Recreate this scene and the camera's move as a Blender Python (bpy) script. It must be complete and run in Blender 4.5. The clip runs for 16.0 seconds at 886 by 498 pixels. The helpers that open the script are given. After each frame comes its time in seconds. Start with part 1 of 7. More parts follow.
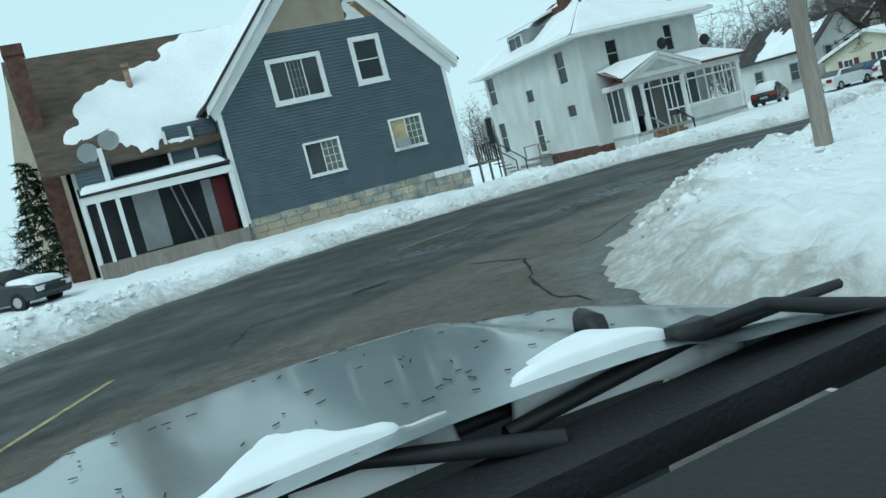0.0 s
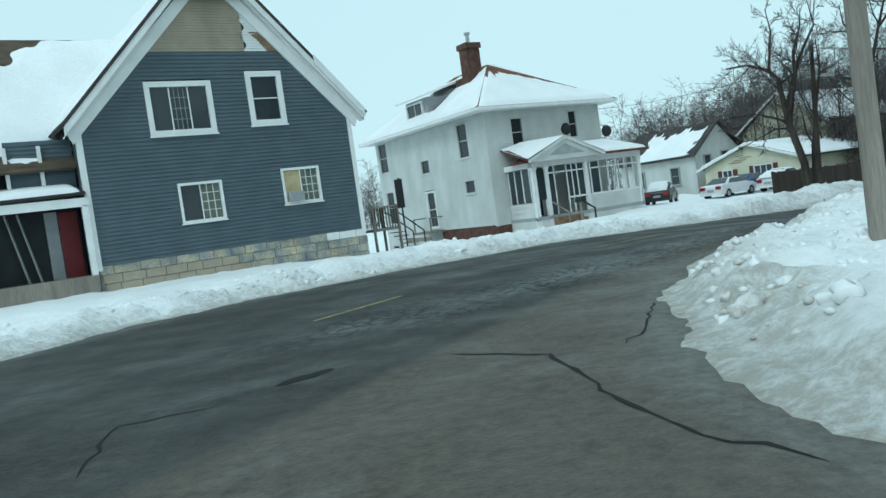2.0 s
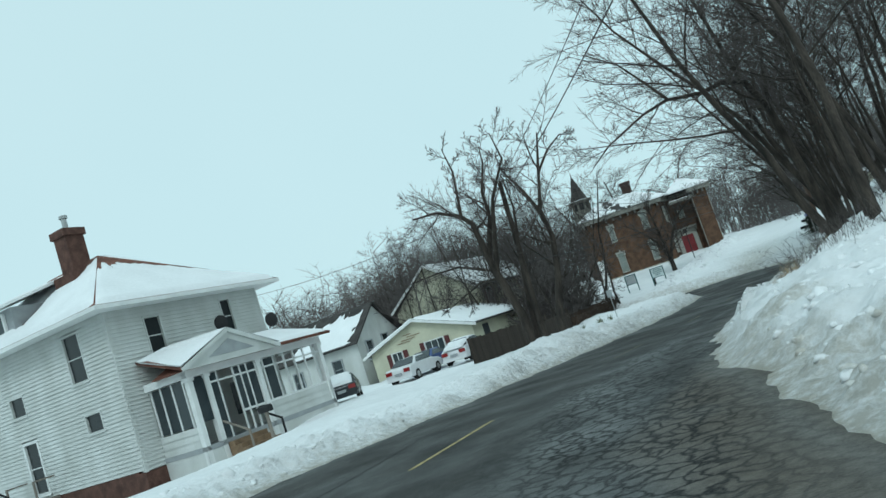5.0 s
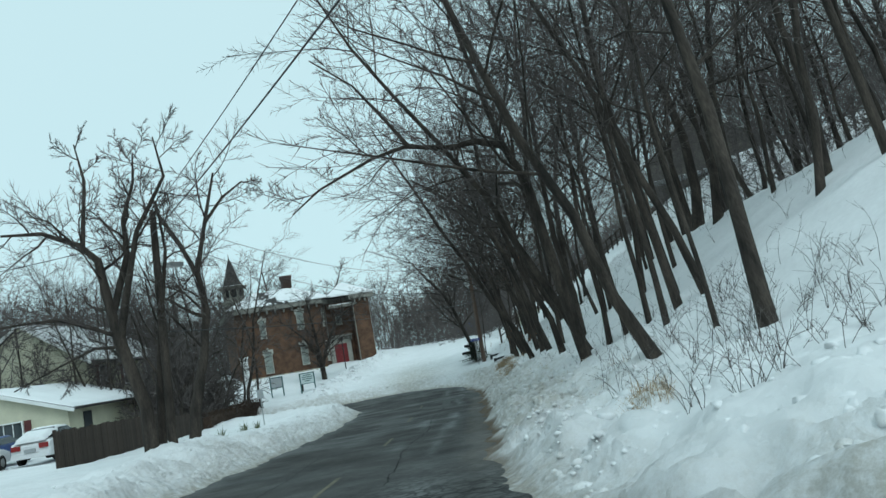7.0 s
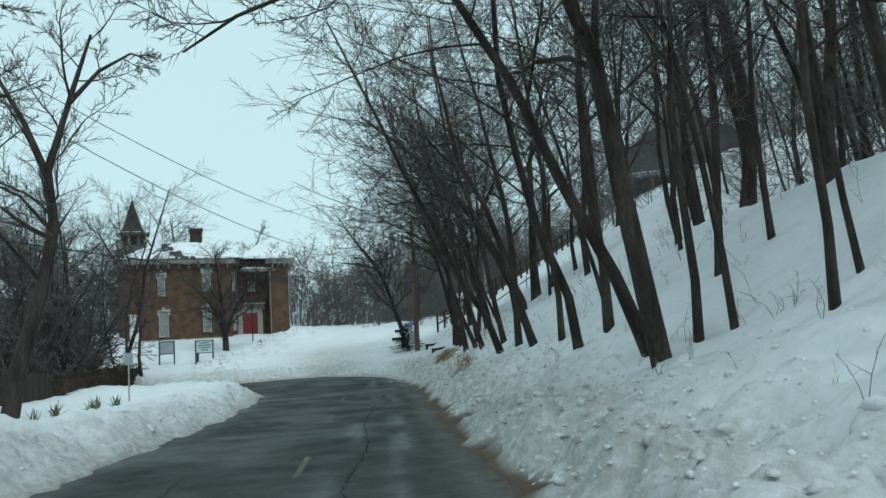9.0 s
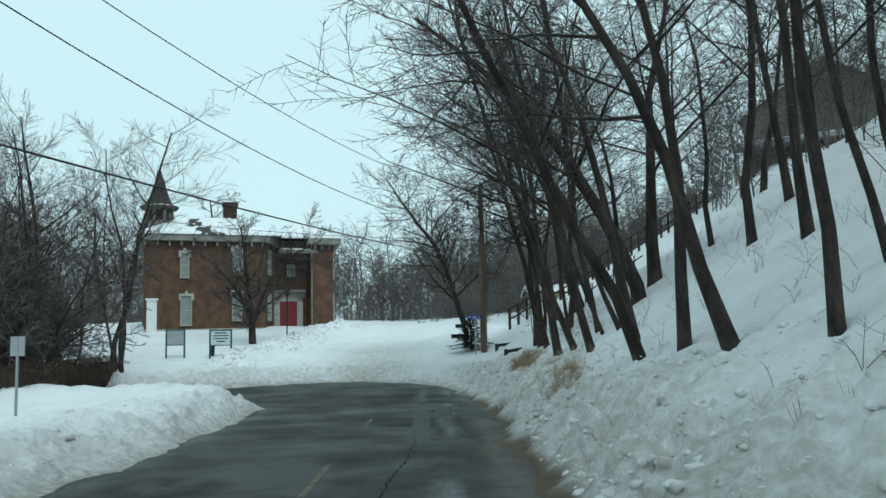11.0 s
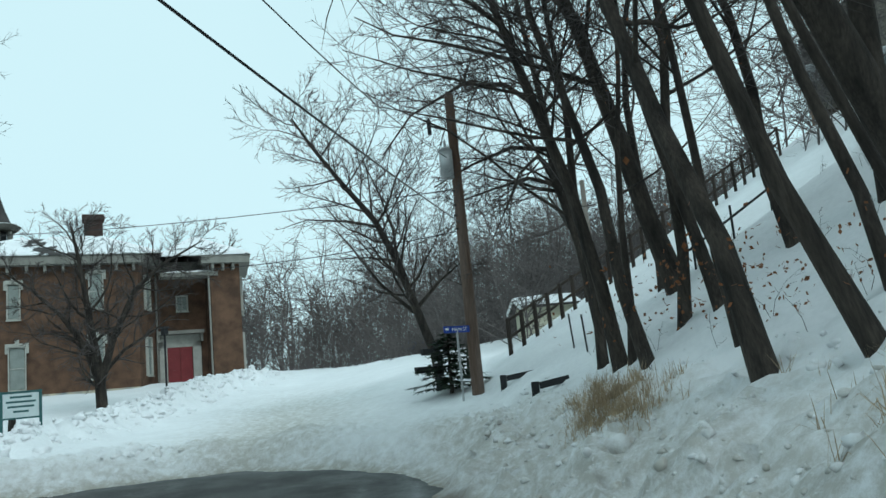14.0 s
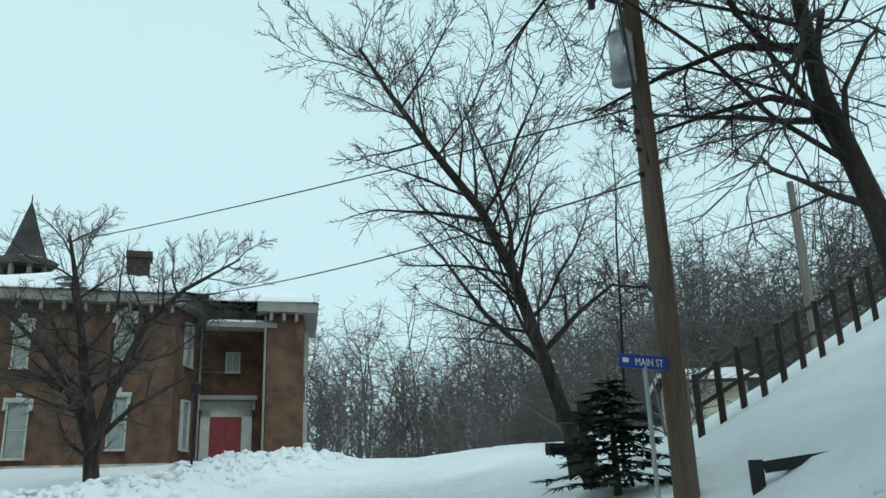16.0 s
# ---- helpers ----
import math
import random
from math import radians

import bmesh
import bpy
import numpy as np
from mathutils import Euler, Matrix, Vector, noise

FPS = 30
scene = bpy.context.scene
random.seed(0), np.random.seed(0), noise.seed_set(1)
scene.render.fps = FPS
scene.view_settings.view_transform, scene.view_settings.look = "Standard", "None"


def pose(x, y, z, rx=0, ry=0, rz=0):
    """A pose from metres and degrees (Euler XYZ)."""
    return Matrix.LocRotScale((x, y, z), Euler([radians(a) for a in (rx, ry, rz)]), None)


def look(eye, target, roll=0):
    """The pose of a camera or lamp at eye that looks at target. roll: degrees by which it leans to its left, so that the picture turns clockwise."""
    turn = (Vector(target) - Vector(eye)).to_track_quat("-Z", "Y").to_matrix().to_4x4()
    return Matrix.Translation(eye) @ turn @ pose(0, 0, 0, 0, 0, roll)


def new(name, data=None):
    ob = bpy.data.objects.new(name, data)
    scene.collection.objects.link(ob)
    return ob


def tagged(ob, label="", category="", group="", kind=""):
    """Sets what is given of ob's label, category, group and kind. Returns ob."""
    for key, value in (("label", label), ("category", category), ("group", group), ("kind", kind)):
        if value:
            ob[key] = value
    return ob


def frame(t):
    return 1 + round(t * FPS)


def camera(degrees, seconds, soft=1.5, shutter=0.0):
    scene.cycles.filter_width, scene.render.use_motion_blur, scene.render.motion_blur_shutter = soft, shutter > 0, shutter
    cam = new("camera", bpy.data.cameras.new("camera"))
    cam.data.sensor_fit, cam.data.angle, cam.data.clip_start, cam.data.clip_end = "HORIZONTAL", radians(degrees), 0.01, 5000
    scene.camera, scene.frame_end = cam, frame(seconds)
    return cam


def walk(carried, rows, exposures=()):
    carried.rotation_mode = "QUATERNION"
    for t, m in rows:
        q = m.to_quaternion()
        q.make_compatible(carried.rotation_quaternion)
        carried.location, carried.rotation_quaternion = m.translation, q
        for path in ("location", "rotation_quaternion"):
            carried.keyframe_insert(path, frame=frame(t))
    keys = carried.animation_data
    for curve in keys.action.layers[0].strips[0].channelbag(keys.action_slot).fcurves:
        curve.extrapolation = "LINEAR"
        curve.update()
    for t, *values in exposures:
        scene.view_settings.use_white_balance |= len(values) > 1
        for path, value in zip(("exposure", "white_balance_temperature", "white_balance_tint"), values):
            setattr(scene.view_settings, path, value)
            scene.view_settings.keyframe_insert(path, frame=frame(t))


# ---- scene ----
cam = camera(57.4, 16.0)
PATH = [
    (0, (1.142, -7.76, 1.863), (0.804, -5.8, 1.648), -14.3),
    (0.5, (0.656, -7.034, 1.843), (0.38, -5.057, 1.718), -9.1),
    (1, (0.038, -6.079, 1.806), (-0.145, -4.089, 1.737), -7.4),
    (1.5, (-0.517, -4.86, 1.773), (-0.574, -2.864, 1.671), -7.6),
    (2, (-0.995, -3.638, 1.736), (-0.949, -1.641, 1.636), -8.0),
    (2.5, (-1.46, -2.255, 1.76), (-1.315, -0.261, 1.683), -8.5),
    (3, (-1.906, -0.422, 1.726), (-1.614, 1.556, 1.656), -9.6),
    (3.5, (-2.183, 1.497, 1.764), (-1.771, 3.453, 1.819), -12.8),
    (3.9, (-2.153, 3.308, 1.782), (-1.643, 5.234, 1.954), -15.3),
    (4, (-2.107, 3.762, 1.783), (-1.564, 5.676, 1.981), -15.3),
    (4.5, (-1.761, 5.979, 1.777), (-1.016, 7.823, 1.995), -16.6),
    (5, (-1.0, 8.299, 1.751), (0.009, 10.014, 1.951), -18.2),
    (5.1, (-0.8, 8.793, 1.752), (0.263, 10.476, 1.95), -18.6),
    (5.2, (-0.57, 9.275, 1.758), (0.546, 10.921, 1.962), -18.9),
    (7.3, (5.092, 17.419, 1.711), (6.766, 18.485, 1.955), -8.8),
    (7.5, (5.715, 18.1, 1.699), (7.384, 19.172, 1.958), -7.8),
    (8, (7.562, 19.709, 1.629), (9.261, 20.731, 1.89), -6.4),
    (8.5, (9.68, 21.351, 1.536), (11.423, 22.305, 1.756), -5.5),
    (9, (11.762, 22.924, 1.446), (13.513, 23.871, 1.639), -3.2),
    (9.5, (14.026, 24.447, 1.317), (15.755, 25.439, 1.491), -4.2),
    (10, (16.624, 26.044, 1.214), (18.318, 27.095, 1.364), -1.5),
    (10.2, (17.786, 26.767, 1.197), (19.466, 27.84, 1.359), -0.4),
    (12.3, (30.137, 34.256, 0.661), (31.791, 35.344, 0.947), -3.1),
    (12.5, (31.229, 34.994, 0.628), (32.883, 36.081, 0.917), -3.2),
    (13, (33.838, 36.773, 0.549), (35.504, 37.834, 0.868), -4.5),
    (13.5, (36.393, 38.556, 0.477), (38.094, 39.557, 0.802), -5.4),
    (14, (38.853, 40.19, 0.413), (40.574, 41.157, 0.735), -5.5),
    (14.5, (41.234, 41.754, 0.347), (42.958, 42.706, 0.696), -5.8),
    (15, (43.535, 43.334, 0.318), (45.238, 44.309, 0.704), -5.3),
    (15.5, (45.643, 44.97, 0.244), (47.293, 46.005, 0.699), -3.4),
    (16, (47.779, 46.644, 0.201), (49.333, 47.765, 0.773), -2.0),
]
walk(cam, [(t, look(eye, target, roll)) for t, eye, target, roll in PATH],
     exposures=[(0.0, 0.0, 6080, 5.0), (2.5, 0.0, 6110, 5.5), (3.5, -0.03, 6240, 6.5), (4.0, -0.12, 6260, 6.5), (5.2, -0.10, 6300, 7.5), (7.5, -0.06, 6320, 8.5), (8.5, -0.08, 6320, 8.5), (10.0, 0.0, 6340, 8.5), (12.5, 0.05, 6330, 8.5), (15.0, 0.08, 6310, 8.5), (16.0, -0.02, 6330, 8.5)])

# ---------------------------------------------------------------- light
world = bpy.data.worlds.new("overcast")
scene.world = world
world.use_nodes = True
wn, wl = world.node_tree.nodes, world.node_tree.links
sky = wn.new("ShaderNodeTexSky")
sky.sky_type = "NISHITA"
sky.sun_disc = False
sky.sun_elevation, sky.sun_rotation = radians(32), radians(200)
sky.dust_density, sky.ozone_density = 3.0, 1.0
cloud = wn.new("ShaderNodeMix")
cloud.data_type = "RGBA"
cloud.inputs["Factor"].default_value = 0.90
tc = wn.new("ShaderNodeTexCoord")
nz = wn.new("ShaderNodeTexNoise")
nz.inputs["Scale"].default_value = 1.6
nz.inputs["Detail"].default_value = 3
rmp = wn.new("ShaderNodeValToRGB")
rmp.color_ramp.elements[0].color = (0.62, 0.875, 0.915, 1)
rmp.color_ramp.elements[1].color = (0.71, 0.945, 0.975, 1)
wl.new(tc.outputs["Generated"], nz.inputs["Vector"])
wl.new(nz.outputs["Fac"], rmp.inputs["Fac"])
scl = wn.new("ShaderNodeVectorMath")
scl.operation = "SCALE"
scl.inputs["Scale"].default_value = 0.10
wl.new(sky.outputs["Color"], scl.inputs[0])
wl.new(scl.outputs["Vector"], cloud.inputs["A"])
wl.new(rmp.outputs["Color"], cloud.inputs["B"])
wl.new(cloud.outputs["Result"], wn["Background"].inputs["Color"])
wn["Background"].inputs["Strength"].default_value = 1.0
sun = new("sun", bpy.data.lights.new("sun", "SUN"))
sun.data.energy, sun.data.angle, sun.data.color = 1.0, radians(20), (0.84, 0.96, 1.0)
sun.matrix_world = look((0, 0, 50), (14, 20, 22))

# ---------------------------------------------------------------- materials


def mat(name, base, rough=0.8, vary=0.12, scale=2.0, bump=0.15, fine=40.0, tint=None, metal=0.0, spec=0.3, island=0.0, stretch=(1, 1, 1)):
    """A surface with two scales of colour change (soft patches and grain) and fine relief."""
    m = bpy.data.materials.new(name)
    m.use_nodes = True
    n, l = m.node_tree.nodes, m.node_tree.links
    b = n["Principled BSDF"]
    t = n.new("ShaderNodeTexCoord")
    mp = n.new("ShaderNodeMapping")
    mp.inputs["Scale"].default_value = stretch
    l.new(t.outputs["Object"], mp.inputs["Vector"])
    big, small = n.new("ShaderNodeTexNoise"), n.new("ShaderNodeTexNoise")
    big.inputs["Scale"].default_value, big.inputs["Detail"].default_value = scale, 5
    small.inputs["Scale"].default_value, small.inputs["Detail"].default_value = fine, 3
    for k in (big, small):
        l.new(mp.outputs["Vector"], k.inputs["Vector"])
    lo = [c * (1 - vary) for c in base]
    hi = [min(1, c * (1 + vary)) for c in (tint or base)]
    r = n.new("ShaderNodeValToRGB")
    r.color_ramp.elements[0].position, r.color_ramp.elements[1].position = 0.32, 0.68
    r.color_ramp.elements[0].color, r.color_ramp.elements[1].color = (*lo, 1), (*hi, 1)
    l.new(big.outputs["Fac"], r.inputs["Fac"])
    mx = n.new("ShaderNodeMix")
    mx.data_type, mx.blend_type = "RGBA", "MULTIPLY"
    mx.inputs["Factor"].default_value = 1.0
    g = n.new("ShaderNodeMapRange")
    g.inputs["From Min"].default_value, g.inputs["From Max"].default_value = 0.3, 0.7
    g.inputs["To Min"].default_value, g.inputs["To Max"].default_value = 1 - vary, 1 + vary * 0.5
    l.new(small.outputs["Fac"], g.inputs["Value"])
    l.new(r.outputs["Color"], mx.inputs["A"])
    l.new(g.outputs["Result"], mx.inputs["B"])
    last = mx.outputs["Result"]
    if island:
        oi, m2, g2 = n.new("ShaderNodeObjectInfo"), n.new("ShaderNodeMix"), n.new("ShaderNodeMapRange")
        m2.data_type, m2.blend_type = "RGBA", "MULTIPLY"
        m2.inputs["Factor"].default_value = 1.0
        g2.inputs["To Min"].default_value, g2.inputs["To Max"].default_value = 1 - island, 1 + island * 0.6
        l.new(oi.outputs["Random"], g2.inputs["Value"])
        l.new(last, m2.inputs["A"])
        l.new(g2.outputs["Result"], m2.inputs["B"])
        last = m2.outputs["Result"]
    l.new(last, b.inputs["Base Color"])
    b.inputs["Roughness"].default_value, b.inputs["Metallic"].default_value = rough, metal
    b.inputs["Specular IOR Level"].default_value = spec
    if bump:
        bp = n.new("ShaderNodeBump")
        bp.inputs["Strength"].default_value, bp.inputs["Distance"].default_value = bump, 0.02
        l.new(small.outputs["Fac"], bp.inputs["Height"])
        l.new(bp.outputs["Normal"], b.inputs["Normal"])
    return m


def glass_mat(name, tint=(0.03, 0.04, 0.045), rough=0.04):
    """Window glass in front of a dark room: a dark, glossy pane."""
    m = bpy.data.materials.new(name)
    m.use_nodes = True
    b = m.node_tree.nodes["Principled BSDF"]
    b.inputs["Base Color"].default_value = (*tint, 1)
    b.inputs["Roughness"].default_value = rough
    b.inputs["Specular IOR Level"].default_value = 0.5
    return m


def snow_mat(name, dirty=False):
    m = mat(name, (0.79, 0.80, 0.81), 0.75, 0.05, 0.5, 0.45, 9.0, spec=0.2)
    n, l = m.node_tree.nodes, m.node_tree.links
    b = n["Principled BSDF"]
    if dirty:
        at = n.new("ShaderNodeAttribute")
        at.attribute_name = "dirt"
        t = n.new("ShaderNodeTexCoord")
        nz = n.new("ShaderNodeTexNoise")
        nz.inputs["Scale"].default_value, nz.inputs["Detail"].default_value, nz.inputs["Roughness"].default_value = 4.5, 8, 0.78
        l.new(t.outputs["Object"], nz.inputs["Vector"])
        ad = n.new("ShaderNodeMath")
        ad.operation = "MULTIPLY_ADD"
        ad.inputs[1].default_value, ad.inputs[2].default_value = 4.2, -2.1
        l.new(nz.outputs["Fac"], ad.inputs[0])
        sm = n.new("ShaderNodeMath")
        sm.operation = "MULTIPLY_ADD"
        sm.use_clamp = True
        sm.inputs[1].default_value = 1.5
        l.new(at.outputs["Fac"], sm.inputs[0])
        l.new(ad.outputs[0], sm.inputs[2])
        ml = n.new("ShaderNodeMath")
        ml.operation = "MULTIPLY"
        ml.use_clamp = True
        l.new(sm.outputs[0], ml.inputs[0])
        m15 = n.new("ShaderNodeMath")
        m15.operation = "MULTIPLY"
        m15.inputs[1].default_value = 1.35
        l.new(at.outputs["Fac"], m15.inputs[0])
        l.new(m15.outputs[0], ml.inputs[1])
        rg = n.new("ShaderNodeAttribute")
        rg.attribute_name = "rubble"
        vr = n.new("ShaderNodeTexVoronoi")
        vr.feature, vr.inputs["Scale"].default_value = "SMOOTH_F1", 5.5
        n2 = n.new("ShaderNodeTexNoise")
        n2.inputs["Scale"].default_value, n2.inputs["Detail"].default_value, n2.inputs["Roughness"].default_value = 5.0, 9, 0.72
        l.new(t.outputs["Object"], n2.inputs["Vector"])
        l.new(t.outputs["Object"], vr.inputs["Vector"])
        hs = n.new("ShaderNodeMath")
        hs.operation = "SUBTRACT"
        l.new(n2.outputs["Fac"], hs.inputs[0])
        l.new(vr.outputs["Distance"], hs.inputs[1])
        bb = n.new("ShaderNodeBump")
        bb.inputs["Distance"].default_value = 0.22
        l.new(rg.outputs["Fac"], bb.inputs["Strength"])
        l.new(hs.outputs[0], bb.inputs["Height"])
        l.new(bb.outputs["Normal"], b.inputs["Normal"])
        mx = n.new("ShaderNodeMix")
        mx.data_type = "RGBA"
        mx.inputs["B"].default_value = (0.31, 0.275, 0.21, 1)
        l.new(ml.outputs[0], mx.inputs["Factor"])
        src = b.inputs["Base Color"].links[0].from_socket
        l.new(src, mx.inputs["A"])
        md, mm = n.new("ShaderNodeAttribute"), n.new("ShaderNodeMix")
        md.attribute_name = "mud"
        mm.data_type = "RGBA"
        mm.inputs["B"].default_value = (0.150, 0.112, 0.078, 1)
        l.new(md.outputs["Fac"], mm.inputs["Factor"])
        l.new(mx.outputs["Result"], mm.inputs["A"])
        l.new(mm.outputs["Result"], b.inputs["Base Color"])
    return m


def asphalt_mat():
    """Patched, worn asphalt: damp dark lanes, dry grey patches, cracks."""
    m = mat("asphalt", (0.034, 0.034, 0.033), 0.75, 0.22, 1.1, 0.7, 28.0, tint=(0.047, 0.046, 0.043), spec=0.28)
    n, l = m.node_tree.nodes, m.node_tree.links
    b = n["Principled BSDF"]
    t = n.new("ShaderNodeTexCoord")
    vor = n.new("ShaderNodeTexVoronoi")
    vor.feature = "DISTANCE_TO_EDGE"
    vor.inputs["Scale"].default_value = 3.4
    wob = n.new("ShaderNodeTexNoise")
    wob.inputs["Scale"].default_value, wob.inputs["Detail"].default_value = 3.0, 4
    add = n.new("ShaderNodeMix")
    add.data_type, add.blend_type = "RGBA", "LINEAR_LIGHT"
    add.inputs["Factor"].default_value = 0.25
    l.new(t.outputs["Object"], wob.inputs["Vector"])
    l.new(t.outputs["Object"], add.inputs["A"])
    l.new(wob.outputs["Color"], add.inputs["B"])
    l.new(add.outputs["Result"], vor.inputs["Vector"])
    cr = n.new("ShaderNodeMapRange")
    cr.inputs["From Min"].default_value, cr.inputs["From Max"].default_value = 0.02, 0.14
    l.new(vor.outputs["Distance"], cr.inputs["Value"])
    at = n.new("ShaderNodeAttribute")
    at.attribute_name = "cracks"
    inv = n.new("ShaderNodeMath")
    inv.operation = "SUBTRACT"
    inv.inputs[0].default_value = 1.0
    l.new(cr.outputs["Result"], inv.inputs[1])
    fac = n.new("ShaderNodeMath")
    fac.operation = "MULTIPLY"
    l.new(inv.outputs[0], fac.inputs[0])
    l.new(at.outputs["Fac"], fac.inputs[1])
    brown = n.new("ShaderNodeAttribute")
    brown.attribute_name = "brown"
    mb = n.new("ShaderNodeMix")
    mb.data_type = "RGBA"
    mb.inputs["B"].default_value = (0.090, 0.076, 0.061, 1)
    src = b.inputs["Base Color"].links[0].from_socket
    grit = n.new("ShaderNodeTexNoise")
    grit.inputs["Scale"].default_value, grit.inputs["Detail"].default_value, grit.inputs["Roughness"].default_value = 5.0, 12, 0.82
    l.new(t.outputs["Object"], grit.inputs["Vector"])
    gr, gm = n.new("ShaderNodeMapRange"), n.new("ShaderNodeMix")
    gr.inputs["From Min"].default_value, gr.inputs["From Max"].default_value = 0.32, 0.68
    gr.inputs["To Min"].default_value, gr.inputs["To Max"].default_value = 0.45, 1.6
    gm.data_type, gm.blend_type = "RGBA", "MULTIPLY"
    gm.inputs["Factor"].default_value = 1.0
    l.new(grit.outputs["Fac"], gr.inputs["Value"])
    l.new(brown.outputs["Fac"], mb.inputs["Factor"])
    l.new(src, mb.inputs["A"])
    wa = n.new("ShaderNodeAttribute")
    wa.attribute_name = "worn"
    mw = n.new("ShaderNodeMix")
    mw.data_type = "RGBA"
    mw.inputs["B"].default_value = (0.20, 0.21, 0.21, 1)
    l.new(wa.outputs["Fac"], mw.inputs["Factor"])
    l.new(mb.outputs["Result"], mw.inputs["A"])
    mx = n.new("ShaderNodeMix")
    mx.data_type = "RGBA"
    mx.inputs["B"].default_value = (0.006, 0.006, 0.006, 1)
    l.new(fac.outputs[0], mx.inputs["Factor"])
    l.new(mw.outputs["Result"], mx.inputs["A"])
    l.new(mx.outputs["Result"], gm.inputs["A"])
    l.new(gr.outputs["Result"], gm.inputs["B"])
    l.new(gm.outputs["Result"], b.inputs["Base Color"])
    wet = n.new("ShaderNodeTexNoise")
    wet.inputs["Scale"].default_value, wet.inputs["Detail"].default_value = 0.5, 3
    l.new(t.outputs["Object"], wet.inputs["Vector"])
    rr = n.new("ShaderNodeMapRange")
    rr.inputs["From Min"].default_value, rr.inputs["From Max"].default_value = 0.35, 0.65
    rr.inputs["To Min"].default_value, rr.inputs["To Max"].default_value = 0.55, 0.9
    l.new(wet.outputs["Fac"], rr.inputs["Value"])
    l.new(rr.outputs["Result"], b.inputs["Roughness"])
    return m


SNOW = snow_mat("snow")
GROUND = snow_mat("trodden_snow", True)
ASPHALT = asphalt_mat()
BLUE = mat("blue_siding", (0.082, 0.112, 0.132), 0.6, 0.10, 1.2, 0.1, 30)
TAN = mat("tan_siding", (0.36, 0.31, 0.24), 0.7, 0.12, 1.2, 0.1, 30)
WHITE = mat("white_paint", (0.74, 0.75, 0.74), 0.55, 0.06, 1.5, 0.1, 30)
OLDWHITE = mat("weathered_white_siding", (0.54, 0.555, 0.53), 0.7, 0.05, 1.0, 0.1, 25, tint=(0.60, 0.615, 0.60), stretch=(1, 1, 0.5))
YELLOW = mat("cream_siding", (0.56, 0.545, 0.42), 0.7, 0.10, 0.8, 0.1, 25)
SHINGLE = mat("brown_shingle", (0.10, 0.075, 0.055), 0.9, 0.30, 1.2, 0.6, 25, stretch=(1, 3, 3))
DARKROOF = mat("dark_shingle", (0.055, 0.050, 0.048), 0.9, 0.3, 1.5, 0.5, 25)
REDROOF = mat("red_shingle", (0.16, 0.065, 0.045), 0.9, 0.3, 1.5, 0.5, 25)
BRICK = mat("brick", (0.096, 0.054, 0.035), 0.85, 0.25, 1.6, 0.4, 22, tint=(0.125, 0.069, 0.043))
REDBRICK = mat("red_brick", (0.105, 0.052, 0.040), 0.85, 0.3, 3, 0.5, 22)
STONE = mat("painted_stone", (0.26, 0.31, 0.34), 0.85, 0.25, 1.6, 0.6, 14, tint=(0.42, 0.37, 0.27), island=0.2)
MORTAR = mat("mortar", (0.28, 0.27, 0.25), 0.9, 0.15, 3, 0.4, 30)
RED = mat("red_door_paint", (0.20, 0.032, 0.036), 0.5, 0.1, 2, 0.05, 30)
# near-black: dark doors, and painted shade in the porch recess and belfry
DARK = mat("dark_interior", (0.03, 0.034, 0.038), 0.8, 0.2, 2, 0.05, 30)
GREY = mat("grey_trim", (0.34, 0.36, 0.37), 0.6, 0.1, 2, 0.1, 30)
METAL = mat("galvanised_metal", (0.42, 0.43, 0.43), 0.45, 0.12, 3, 0.05, 30, metal=0.7, spec=0.5)
BLACK = mat("black_paint", (0.02, 0.02, 0.022), 0.5, 0.2, 3, 0.05, 40)
BARK = mat("bark", (0.036, 0.031, 0.027), 0.95, 0.35, 4, 0.9, 30, tint=(0.058, 0.047, 0.039), stretch=(1, 1, 0.25))
TWIG = mat("twigs", (0.095, 0.082, 0.078), 0.95, 0.25, 2, 0, 30)
# paler than the near twigs: the haze of distance is mixed into this colour
HAZETWIG = mat("far_twigs", (0.125, 0.110, 0.105), 0.95, 0.25, 0.2, 0, 3)
POLEWOOD = mat("weathered_pole", (0.25, 0.22, 0.19), 0.9, 0.2, 3, 0.4, 30, stretch=(1, 1, 0.1))
REDPOLE = mat("creosote_pole", (0.13, 0.075, 0.05), 0.9, 0.25, 2, 0.4, 30, tint=(0.16, 0.12, 0.10), stretch=(1, 1, 0.1))
FENCEWOOD = mat("dark_fence_board", (0.055, 0.042, 0.034), 0.9, 0.25, 3, 0.3, 30, island=0.25, stretch=(1, 1, 0.2))
WOOD = mat("bare_wood", (0.24, 0.16, 0.10), 0.85, 0.25, 3, 0.3, 30)
GLASS = glass_mat("window_glass")
# darker, rougher copy of the glass, made so to weaken the sky's reflection
DIMGLASS = glass_mat("dusty_window_glass", (0.018, 0.022, 0.024), 0.25)
BLIND = mat("pale_blind", (0.24, 0.27, 0.25), 0.5, 0.1, 3, 0, 30)
# greenish reflection on the lower panes, put into their colour
GREENPANE = mat("shaded_blind", (0.13, 0.15, 0.12), 0.5, 0.15, 3, 0, 30)
WARM = mat("warm_curtain", (0.50, 0.40, 0.24), 0.7, 0.15, 3, 0, 30)
STRAW = mat("dry_grass", (0.43, 0.33, 0.22), 0.9, 0.25, 3, 0, 30)
LEAF = mat("dead_leaf", (0.22, 0.09, 0.04), 0.9, 0.3, 3, 0, 30)
EVERGREEN = mat("evergreen", (0.035, 0.055, 0.035), 0.9, 0.3, 3, 0, 30)
